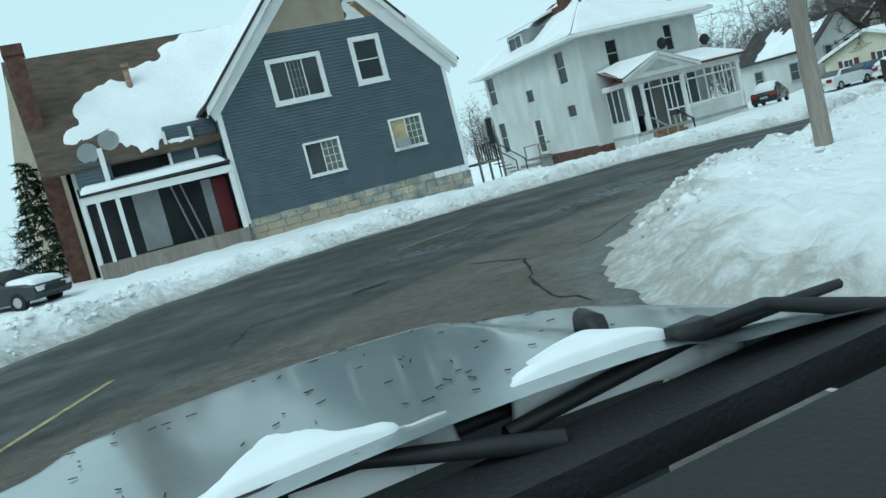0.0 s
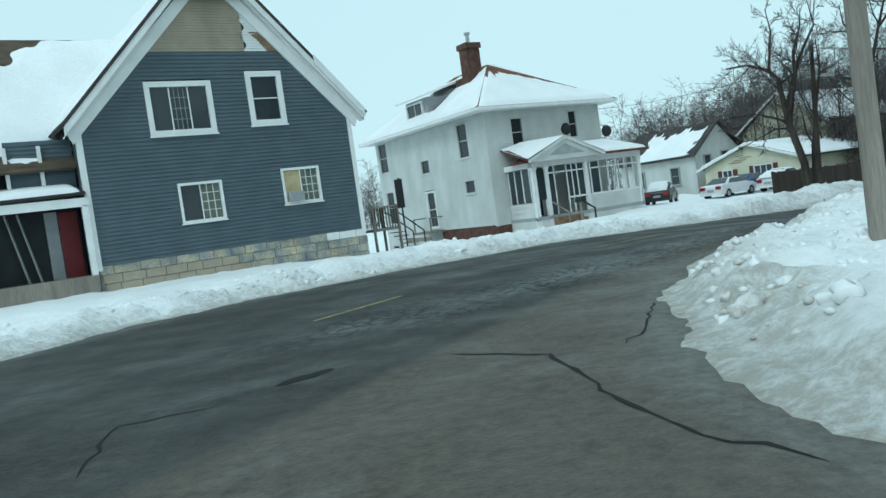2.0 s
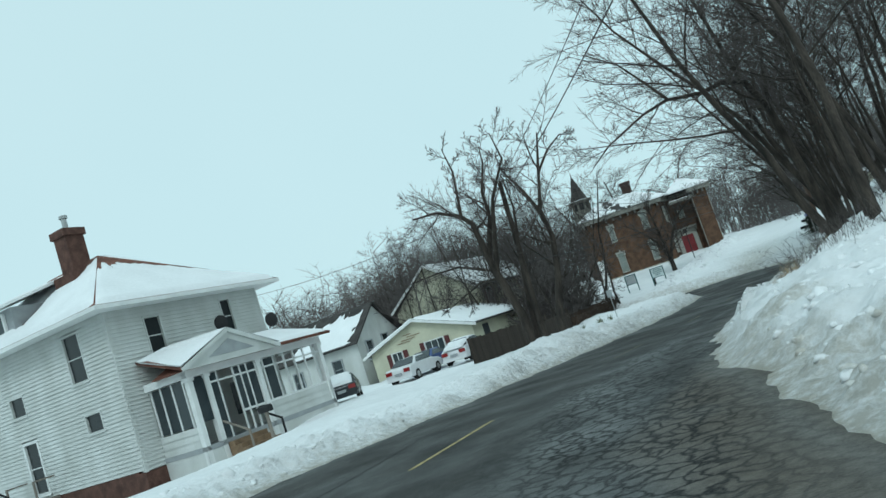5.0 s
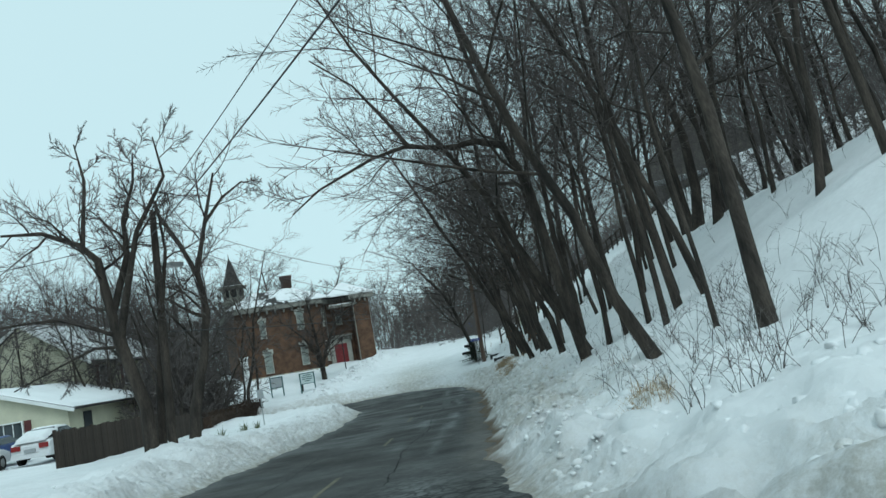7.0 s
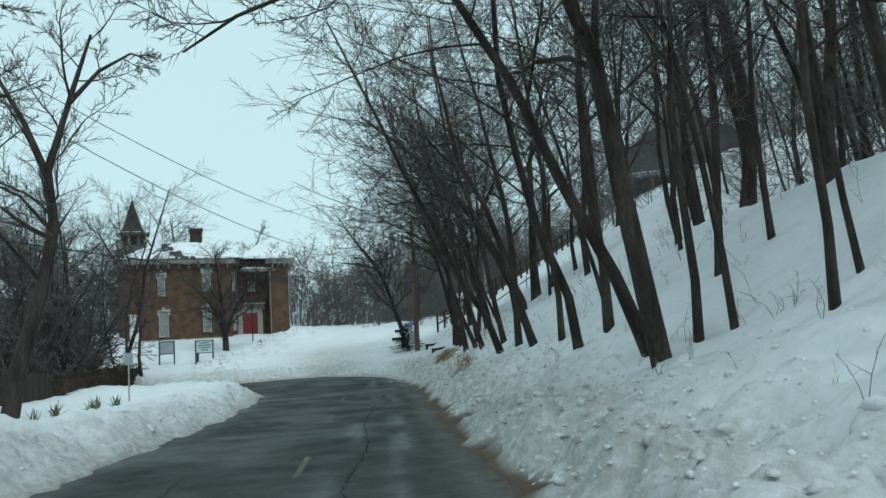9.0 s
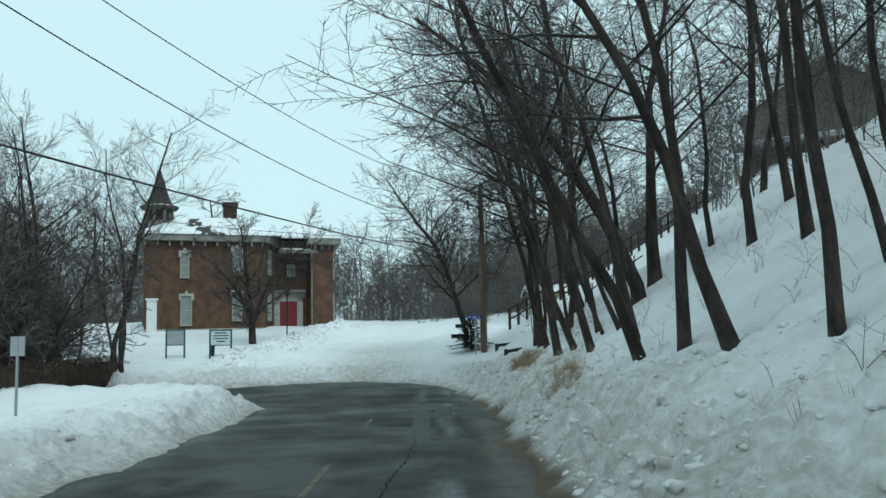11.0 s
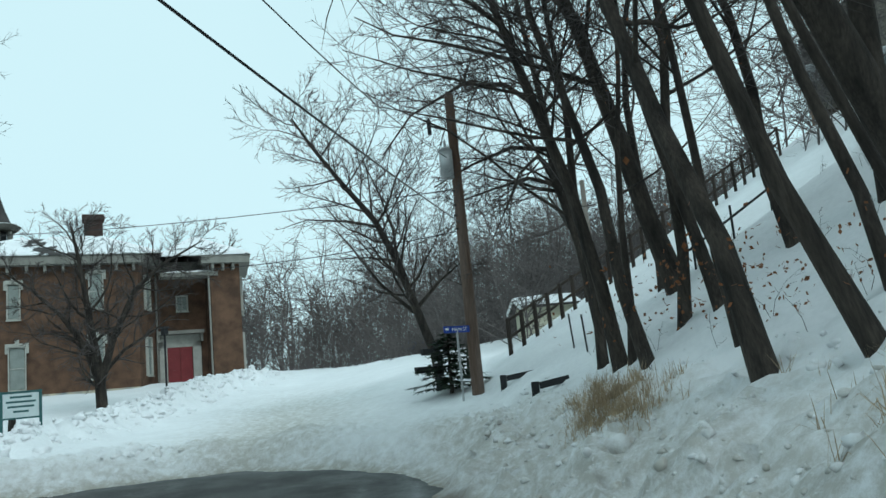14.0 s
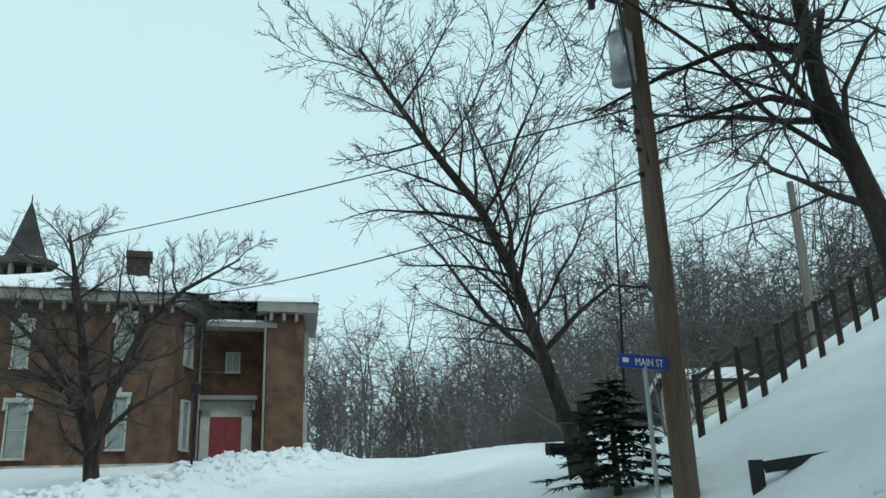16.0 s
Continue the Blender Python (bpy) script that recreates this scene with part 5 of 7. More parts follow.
def lean_tree(data, x, y, toward, tilt, spin, wide, tall, label, group="hillside trees"):
    t = plant(data, x, y, gz(x, y), 0, 1.0, label, group)
    t.matrix_world = Matrix.Translation((x, y, gz(x, y))) @ Matrix.Rotation(radians(toward), 4, "Z") @ Matrix.Rotation(radians(tilt), 4, "Y") @ Matrix.Rotation(radians(spin), 4, "Z") @ Matrix.Diagonal((wide, wide, tall, 1))
    return t


rng = random.Random(7)
spots = BANK_TREES + LANE_TREES
while len(spots) < 100:
    s, n = rng.uniform(6, 60), -rng.uniform(9.5, 26)
    if s > 50 and n > -15 or s > 56:
        continue
    if min(math.hypot(q[0] - s, q[1] - n) for q in spots) > 1.6:
        spots.append((s, n, rng.choice((.07, .08, .10, .12, .15, .18)), rng.uniform(1, 9)))
for k, (s, n, r, tilt) in enumerate(spots):
    kind, r0 = (SLIM, 0.075) if r < 0.095 else (MID, 0.125) if r < 0.145 else (TALL, 0.19)
    label = "slim bare tree on the snowy hillside" if r < 0.095 else "thick dark old tree on the hillside" if r > 0.22 else "tall bare tree leaning towards the road, dark bark"
    lean_tree(kind[k % 3], *W(s, n), NORTH + rng.uniform(-10, 10), tilt, rng.uniform(0, 360), r / r0, rng.uniform(0.85, 1.1), label)
LIMBED = bent_tree("limbed", 650, [
    ([(0.1, 0, -0.6), (-0.44, 0, 2.9), (-0.75, 0, 5.3), (-1.26, 0, 6.6), (-1.5, 0, 7.8), (-1.9, 0.2, 10.0), (-2.4, 0.3, 12.5)], 0.19),
    ([(-1.2, 0, 6.5), (-2.0, 0.1, 6.8), (-2.7, 0, 6.7), (-4.0, -0.1, 6.95), (-5.0, 0, 6.8), (-6.7, 0.2, 6.2), (-7.6, 0.2, 5.6)], 0.11),
    ([(-3.9, -0.1, 6.9), (-4.4, -0.3, 7.7), (-5.2, -0.4, 8.9), (-6.3, -0.6, 9.8)], 0.07),
    ([(-0.75, 0, 5.2), (-0.4, 0.6, 7.2), (-0.2, 1.2, 9.5), (0.1, 1.5, 11.5)], 0.08)], (13, 11, 9, 0.30), 0.05, 0.13, 0.008)
plant(LIMBED, *W(18.5, -6.0), gz(*W(18.5, -6.0)), -57, 1.0, "tall bare tree with one long limb over the road", "hillside trees")
# trees in the yards
TWIN = bent_tree("twin", 660, [
    ([(0, 0, -0.5), (0, 0, 1.4), (-0.6, 0, 3.9), (-0.76, 0.1, 5.0), (-0.97, 0.2, 6.7), (-1.5, 0.2, 7.3), (-2.6, 0, 7.8), (-3.8, -0.3, 7.8)], 0.26),
    ([(-0.72, 0.1, 4.7), (0, 0.3, 6.8), (0, 0.5, 8.1), (0.5, 0.6, 9.5), (0.6, 0.8, 10.6)], 0.14),
    ([(-0.55, 0, 3.9), (-0.1, -0.5, 5.6), (0.4, -0.8, 7.4), (1.5, -1.0, 9.2), (1.3, -1.1, 10.6)], 0.15),
    ([(-1.4, 0.2, 7.2), (-1.1, 0.4, 9.6), (-1.3, 0.5, 11.0)], 0.09),
    ([(-0.5, 0, 3.6), (-1.4, 0.3, 3.7), (-2.5, 0.4, 3.3), (-4.0, 0.5, 2.7)], 0.07),
    ([(0.33, 0.5, -0.5), (0.5, 0.5, 2.0), (0.75, 0.6, 3.9), (1.3, 0.8, 6.9), (1.2, 1.0, 8.8)], 0.17)], (13, 11, 10, 0.22), 0.04, 0.16, 0.010)
plant(TWIN, 18.93, 37.45, gz(18.93, 37.45), -35.4, 0.86, "gnarled bare yard tree with two trunks beside the dark fence", "yard trees")
CROOKED = bent_tree("crooked", 670, [
    ([(0, 0, -0.5), (0.3, 0, 1.5), (0.9, 0, 3.6), (1.25, 0.1, 5.5), (1.1, 0.1, 7.2), (1.8, 0, 9.7), (2.3, 0, 11.4)], 0.27),
    ([(1.1, 0.1, 7.0), (0.5, 0.3, 8.6), (-0.2, 0.5, 10.0), (-0.3, 0.6, 11.0)], 0.12),
    ([(1.65, 0, 9.2), (2.5, -0.3, 10.2), (3.4, -0.4, 10.8), (4.0, -0.4, 10.6)], 0.08),
    ([(1.2, 0.1, 5.4), (0.4, -0.6, 6.3), (-0.7, -1.0, 6.8)], 0.06)], (13, 11, 10, 0.30), 0.04, 0.16, 0.010)
plant(CROOKED, 25.84, 44.58, gz(25.84, 44.58), -35.4, 1.0, "gnarled bare yard tree beside the dark fence", "yard trees")
FORKED = bent_tree("forked", 610, [
    ([(0, 0, -0.5), (-0.35, -0.28, 1.6), (-0.62, -0.5, 3.0), (-1.1, -0.75, 4.4), (-1.47, -0.94, 5.8), (-2.0, -1.2, 7.6), (-2.45, -1.35, 9.0)], 0.30),
    ([(-0.45, -0.35, 2.3), (-1.2, -0.3, 4.1), (-2.0, 0.1, 5.4), (-2.96, 0.74, 6.6), (-3.83, 1.4, 7.4)], 0.17),
    ([(-0.45, -0.4, 2.4), (-0.55, -1.4, 4.2), (-0.40, -2.7, 6.2), (0.1, -3.9, 7.2), (1.0, -5.5, 8.1)], 0.19)], (24, 13, 10, 0.20), 0.05, 0.15, 0.008)
plant(FORKED, 63.1, 71.9, -0.6, 0, 1.0, "forked bare tree in front of the brick building")
LEANING = bent_tree("leaning", 600, [([(0.05, -0.6, -0.2), (-0.25, -0.57, 1.7), (-1.0, -0.36, 3.5), (-1.75, -0.2, 5.2), (-2.5, 0.1, 6.6), (-3.5, 0.75, 8.0), (-4.3, 1.25, 9.2), (-4.9, 1.6, 10.2)], 0.21),
                                     ([(-1.7, -0.2, 5.0), (-2.1, -0.4, 6.2), (-2.8, -0.4, 7.4), (-3.4, -0.2, 8.6)], 0.07),
                                     ([(-0.95, -0.36, 3.4), (-0.6, -1.2, 4.3), (-0.2, -1.9, 4.9), (0.4, -2.6, 4.8)], 0.08)], (34, 13, 9, 0.24), 0.07, 0.14, 0.0075, 0.8)
plant(LEANING, 64.9, 56.0, -0.3, 0, 1.0, "bare tree leaning far over the snowy lane")
GREAT = bent_tree("great", 630, [([(0.2, -0.1, -0.8), (0, 0, 0.6), (-0.75, 0.75, 2.9), (-1.7, 1.9, 5.4), (-2.6, 3.2, 7.4), (-3.8, 4.8, 9.2), (-5.0, 6.2, 10.6)], 0.33),
                                 ([(-1.6, 1.8, 5.2), (-1.6, 2.0, 7.0), (-1.8, 2.2, 9.5), (-2.0, 2.4, 12.0)], 0.12)], (13, 11, 9, 0.40), 0.03, 0.13, 0.009)
HIGH = bent_tree("high", 640, [
    ([(0.05, 0, -0.6), (-0.3, 0, 2.4), (-0.83, 0, 4.6), (-0.95, 0, 6.8), (-1.3, 0, 9.5), (-1.6, 0, 12.0)], 0.22),
    ([(-0.75, 0, 4.3), (-1.6, 0.1, 4.6), (-2.6, 0.2, 4.4), (-3.8, 0.4, 4.1)], 0.08),
    ([(-0.9, 0, 5.4), (-2.0, 0.2, 5.6), (-3.2, 0.3, 5.2), (-4.4, 0.3, 4.6)], 0.085),
    ([(-0.95, 0, 6.6), (-2.0, -0.2, 7.4), (-3.3, -0.3, 7.5), (-4.9, -0.2, 6.7), (-5.8, -0.1, 5.6)], 0.09),
    ([(-1.1, 0, 8.0), (-2.0, 0.5, 9.4), (-3.2, 0.9, 10.2), (-4.6, 1.2, 10.0)], 0.08),
    ([(-0.5, 0, 3.0), (-0.8, 0.5, 4.6), (-1.5, 1.0, 6.6), (-2.2, 1.2, 8.8)], 0.09)], (22, 12, 10, 0.22), -0.03, 0.13, 0.0075, 1.25)
plant(HIGH, 61.26, 47.83, gz(61.26, 47.83), -57, 1.0, "tall dark tree with long limbs over the lane", "hillside trees")
plant(GREAT, *W(47.8, -8.8), gz(*W(47.8, -8.8)), 0, 1.0, "massive dark old tree leaning out from the hillside", "hillside trees")
for k, (x, y, v) in enumerate(((54.0, 74.6, 0), (47.8, 65.9, 2), (50.5, 73.0, 1), (46.0, 70.5, 3), (52.0, 79.0, 2), (44.5, 67.5, 1))):
    plant(TALL[v % 3] if k % 2 else MID[v % 3], x, y, gz(x, y) - 0.1, 60 * k, (0.75, 0.8)[k % 2], "bare tree in the snow beside the brick building", "trees by the brick building")
for k, (x, y) in enumerate(((86, 101), (80, 104), (93, 96), (74, 106), (98, 104))):
    plant(YARD[k % 3], x, y, gz(x, y), 70 * k, 1.5, "broad bare tree behind the brick building", "trees by the brick building")
plant(SLIM[1], 65.5, 54.6, gz(65.5, 54.6), 120, 0.7, "slim crooked tree behind the utility pole")
for k in range(30):
    s, n = rng.uniform(47, 62), rng.uniform(15.2, 26)
    if s > 56 and n < 18:
        continue
    x, y = W(s, n)
    plant(SHRUB[k % 2], x, y, gz(x, y) - 0.1, rng.uniform(0, 360), rng.uniform(1.2, 2.2), "tangled leafless shrub behind the hedge", "shrubs by the junction")
for k in range(18):
    x, y = W(rng.uniform(48, 68), rng.uniform(21, 34))
    plant(MID[k % 3], x, y, gz(x, y) - 0.1, rng.uniform(0, 360), rng.uniform(0.7, 0.95), "bare tree in the snow beside the brick building", "trees by the brick building")
for x, y in ((52.1, 71.3), (45.5, 61.8)):
    plant(MID[1], x, y, gz(x, y) - 0.1, 30 * x, 0.85, "bare tree in the snow beside the brick building", "trees by the brick building")
FROST = tree_meshes("frost", 620, 4.0, 0.06, 0, (13, 10, 9, 0.04), rise=0.0, curl=0.22, thin=0.009, forks=4)
FROST[1].materials[0] = FROSTED
for x, y, sz in ((43.5, 63.6, 1.15), (40.5, 62.5, 1.0)):
    plant(FROST, x, y, gz(x, y) - 0.1, 40 * sz, sz, "wide spreading shrub with frosted twigs by the hedge")
for k in range(9):
    x, y = W(rng.uniform(56, 70), rng.uniform(20, 34))
    plant(TALL[k % 3], x, y, gz(x, y) - 0.1, rng.uniform(0, 360), rng.uniform(0.55, 0.8), "bare tree beside the old brick building", "trees by the brick building")
for k, (x, y) in enumerate(((24, 82), (29, 86), (34, 84), (19, 78), (43, 84), (38, 92), (31, 95), (47, 90), (16, 90))):
    plant(YARD[k % 3] if k % 2 else TALL[k % 3], x, y, gz(x, y), rng.uniform(0, 360), rng.uniform(0.5, 0.72), "bare tree behind the cream house", "trees behind the houses")

# far woods: one sheet of small bare trees round the place
woods = Mesh()
rw = random.Random(31)


def spray(m, p, q, w):
    """A hair-thin far twig."""
    a = (q - p).cross(Vector((rw.gauss(0, 1), rw.gauss(0, 1), 0.3))).normalized() * w
    m.add([p - a, p + a, q], [(0, 1, 2)])


def far_tree(m, x, y, z, h, fine=1.0):
    base = Vector((x, y, z - 0.5))
    tip = base + Vector((rw.gauss(0, 0.08), rw.gauss(0, 0.08), 1)) * h
    limb(m, [base, base.lerp(tip, 0.5) + Vector((rw.gauss(0, 0.03), rw.gauss(0, 0.03), 0)) * h, tip], [h * 0.011 * fine, h * 0.006 * fine, 0.012], 4)
    for k in range(9):
        g, t = rw.uniform(0, 6.28), 0.03 + 0.80 * (k + rw.random()) / 9
        p = base.lerp(tip, t)
        l = h * (1 - 0.72 * t) * rw.uniform(0.5, 0.85)
        spread = rw.uniform(0.3, 0.75)
        q = p + Vector((math.cos(g) * l * spread, math.sin(g) * l * spread, l * (1.05 - 0.5 * spread)))
        mid = p.lerp(q, 0.5) + Vector((math.cos(g), math.sin(g), -0.4)) * (l * 0.10)
        limb(m, [p, mid, q], [0.06 * fine, 0.04 * fine, 0.016 * fine], 3)
        for j in range(8):
            u = 0.12 + 0.86 * (j + rw.random()) / 8
            c = p.lerp(mid, u * 2) if u < 0.5 else mid.lerp(q, u * 2 - 1)
            e = c + Vector((rw.gauss(0, 0.24), rw.gauss(0, 0.24), rw.uniform(-0.02, 0.36))) * l
            spray(m, c, e, 0.034 * fine)
            for i in range(4):
                f = c.lerp(e, rw.uniform(0.2, 0.9))
                spray(m, f, f + Vector((rw.gauss(0, 0.16), rw.gauss(0, 0.16), rw.uniform(-0.03, 0.22))) * l, 0.023 * fine)


def thicket(m, x, y, z, h):
    for k in range(16):
        g, l = rw.uniform(0, 6.28), h * rw.uniform(0.5, 1.0)
        p = Vector((x + rw.gauss(0, 0.5), y + rw.gauss(0, 0.5), z - 0.2))
        q = p + Vector((math.cos(g) * 0.5, math.sin(g) * 0.5, 1)) * l
        spray(m, p, q, 0.03)
        for i in range(7):
            f = p.lerp(q, rw.uniform(0.15, 0.9))
            spray(m, f, f + Vector((rw.gauss(0, 0.25), rw.gauss(0, 0.25), rw.uniform(0, 0.35))) * l, 0.016)


for k in range(700):
    while True:
        u = rw.random() if k > 170 else 2
        if u > 1:
            x, y = W(rw.uniform(48, 92), rw.uniform(28, 50))
        elif u < 0.62:
            x, y = W(rw.uniform(92, 150), rw.uniform(-45, 55))
        elif u < 0.82:
            x, y = W(rw.uniform(40, 110), rw.uniform(48, 110))
        else:
            x, y = W(rw.uniform(66, 120), rw.uniform(-60, -12))
        if math.hypot(x - 74, y - 84) > 17:
            break
    far_tree(woods, x, y, float(land_z(np.array([x]), np.array([y]))[0]), rw.choice((rw.uniform(4, 7), rw.uniform(8, 13), rw.uniform(8, 13))), 0.85)
for k in range(190):
    x, y = W(rw.uniform(2, 72), -rw.uniform(17, 45))
    far_tree(woods, x, y, float(land_z(np.array([x]), np.array([y]))[0]), rw.uniform(5, 11), 0.5)
for k in range(90):
    x, y = W(rw.uniform(76, 98), rw.uniform(-30, -3))
    far_tree(woods, x, y, float(land_z(np.array([x]), np.array([y]))[0]), rw.uniform(5, 10), 0.55)
for k in range(120):
    x, y = rw.uniform(-120, 60), rw.uniform(105, 210)
    far_tree(woods, x, y, float(land_z(np.array([x]), np.array([y]))[0]) - 2, rw.uniform(8, 13))
for k in range(620):
    x, y = W(rw.uniform(86, 112), rw.uniform(-34, 44)) if k < 420 else W(rw.uniform(50, 92), rw.uniform(28, 44))
    if math.hypot(x - 74, y - 84) > 17:
        thicket(woods, x, y, float(land_z(np.array([x]), np.array([y]))[0]), rw.uniform(1.6, 4.2))
tagged(woods.make("woods", HAZETWIG), "distant grey-brown leafless woods", "woods", kind="stuff")

# ---------------------------------------------------------------- poles and wires


def pole(x, y, top, r, material, label, lean=(0, 0)):
    z = gz(x, y)
    t = thing("utility_pole", Matrix.Translation((x, y, z)), label, "utility pole", "utility poles")
    m = Mesh()
    limb(m, [Vector((0, 0, -0.6)), Vector((lean[0] * 0.5, lean[1] * 0.5, (top - z) * 0.5)), Vector((lean[0], lean[1], top - z))], [r, r * 0.88, r * 0.72], 14)
    m.add([(lean[0] + r * 0.72 * math.cos(g), lean[1] + r * 0.72 * math.sin(g), top - z) for g in np.linspace(0, 2 * math.pi, 14, endpoint=False)], [tuple(range(14))])
    m.make("shaft", material, t, "", True)
    return t, z


p1, z1 = pole(5.9, 8.44, 9.2, 0.17, POLEWOOD, "weathered grey wooden utility pole standing in snow")
p3, z3 = pole(19.4, 37.1, 7.35, 0.14, BARK, "dark wooden utility pole among the yard trees", (0.5, 0.2))
p2, z2 = pole(58.82, 50.73, 8.65, 0.18, REDPOLE, "brown wooden utility pole with transformer by the lane")
arm = Mesh().bar((0, 0, 7.5), (-0.62, 0.4, 7.62), 0.05).tube((-0.62, 0.4, 7.35), (-0.62, 0.4, 7.75), 0.06)
arm.tube((-0.62, 0.4, 7.7), (-0.62, 0.4, 7.85), 0.09, 0.03)
arm.make("insulator_arm", BLACK, p2)
tf = Mesh().tube((-0.36, 0.10, 6.05), (-0.36, 0.10, 6.85), 0.19, 0.19, 14).tube((-0.36, 0.10, 6.85), (-0.36, 0.10, 6.95), 0.2, 0.12, 14).tube((-0.36, 0.10, 6.9), (-0.36, 0.10, 7.15), 0.04)
tf.make("transformer", METAL, p2, "grey cylindrical transformer", True)
for h in (5.7, 5.3, 5.0, 4.6):
    Mesh().bar((-0.22, 0.08, h), (0.2, -0.08, h), 0.05).make("bracket", BLACK, p2)
Mesh().tube((0.17, -0.02, 0.0), (0.17, -0.02, 2.6), 0.03).make("conduit", mat("yellow_guard", (0.45, 0.36, 0.05), 0.6), p2, "yellow guard strip")
lm = Mesh().bar((0, 0, 5.4), (1.5, 0.9, 5.5), 0.05).box(1.35, 1.85, 0.75, 1.05, 5.42, 5.56)
lm.make("street_light", METAL, p3, "street lamp arm")


def wire(a, b, sag, r, label, name="wire"):
    a, b = Vector(a), Vector(b)
    pts = [a.lerp(b, i / 24) - Vector((0, 0, 4 * sag * (i / 24) * (1 - i / 24))) for i in range(25)]
    m = Mesh()
    limb(m, pts, [r] * 25, 5)
    return tagged(m.make(name, BLACK), label, "cable", "overhead cables")


T1, T2, T3 = (5.9, 8.44), (58.82, 50.73), (19.7, 37.2)
wire((*T3, 7.2), (*T2, 8.5), 1.5, 0.010, "thin overhead power line between two poles")
wire((*T3, 6.6), (T2[0] - 0.2, T2[1] + 0.1, 6.66), 1.6, 0.011, "thin overhead power line between two poles")
wire((*T3, 3.6), (*T2, 4.78), 0.37, 0.018, "thick black overhead cable between two poles")
wire((*T1, 9.0), (*T3, 7.2), 0.4, 0.012, "thin power line crossing the road")
wire((*T1, 8.0), (*T3, 6.6), 0.4, 0.018, "thin power line crossing the road")
wire((*T2, 5.78), (62.2, 82.8, 10.3), 0.31, 0.015, "service cable to the brick building")
wire((*T2, 4.58), (66.0, 80.6, 8.9), 0.8, 0.015, "service cable to the brick building")
wire((*T3, 6.6), (12.0, 52.0, 7.0), 0.4, 0.012, "service cable to the white house")

# ---------------------------------------------------------------- fence and hedge
fence = thing("fence", Matrix.Translation((21.4, 46.7, 0)) @ Matrix.Rotation(radians(33.5), 4, "Z"), "dark brown board fence along the yard", "fence")
L = 17.0
bd = Mesh().box(-0.068, 0.068, -0.012, 0.012, 0, 1).make("board", FENCEWOOD, fence)
for k in range(int(L / 0.145)):
    x = k * 0.145
    fx, fy = 21.4 + x * math.cos(radians(33.5)), 46.7 + x * math.sin(radians(33.5))
    g = float(land_z(np.array([fx]), np.array([fy]))[0]) + 0.05
    top = 1.75 if x < 11 else 1.45
    o = bd if k == 0 else new("board", bd.data)
    o.parent = fence
    o.matrix_basis = Matrix.Translation((x, rng.gauss(0, 0.006), g - 0.1)) @ Matrix.Rotation(rng.gauss(0, 0.006), 4, "Y") @ Matrix.Diagonal((1, 1, top + 0.1 + rng.gauss(0, 0.02), 1))
for k in range(12):
    x = k * L / 11
    fx, fy = 21.4 + x * math.cos(radians(33.5)), 46.7 + x * math.sin(radians(33.5))
    g = float(land_z(np.array([fx]), np.array([fy]))[0])
    Mesh().box(x - 0.06, x + 0.06, 0.03, 0.15, g - 0.3, g + 1.85).make("post", FENCEWOOD, fence)

hedge = thing("hedge", Matrix.Translation((21.4, 46.7, 0)) @ Matrix.Rotation(radians(33.5), 4, "Z"), "clipped leafless brown hedge beside the road", "hedge")
hm, rh = Mesh(), random.Random(17)
hz = lambda q: float(land_z(np.array([21.4 + q * 0.834]), np.array([46.7 + q * 0.552]))[0]) + 0.1
for k in range(9000):
    x = rh.uniform(17.1, 29.0)
    h = rh.uniform(0.0, 1.25)
    y = rh.uniform(-0.6, 0.6)
    p = Vector((x, y, hz(x) + h))
    e = p + Vector((rh.gauss(0, 0.12), rh.gauss(0, 0.12), rh.uniform(0.02, 0.22)))
    e.z = min(e.z, hz(x) + 1.32 + rh.gauss(0, 0.02))
    q = (e - p).cross(Vector((rh.gauss(0, 1), rh.gauss(0, 1), 0.3))).normalized() * 0.012
    hm.add([p - q, p + q, e], [(0, 1, 2)])
hm.make("twig_mass", HEDGE, hedge)
hc = Mesh()
for k in range(12):
    x = 17.2 + k * 0.98
    hc.box(x, x + 1.0, -0.42, 0.42, hz(x) - 0.3, hz(x) + 1.0)
hc.make("core", HEDGE, hedge)

hillfence = thing("fence", Matrix.Identity(4), "grey wooden rail fence climbing the snowy hill", "fence")
prev = None
for k in range(26):
    x, y = W(66.3 + 0.20 * k, -5.6 - 0.54 * k)
    z = gz(x, y)
    Mesh().box(x - 0.06, x + 0.06, y - 0.06, y + 0.06, z - 0.3, z + 1.3).make("post", FENCEWOOD, hillfence)
    if prev:
        for h in (1.22, 0.62):
            Mesh().bar((prev[0], prev[1], prev[2] + h), (x, y, z + h), 0.05, 0.09).make("rail", FENCEWOOD, hillfence)
    prev = (x, y, z)

# ---------------------------------------------------------------- houses behind


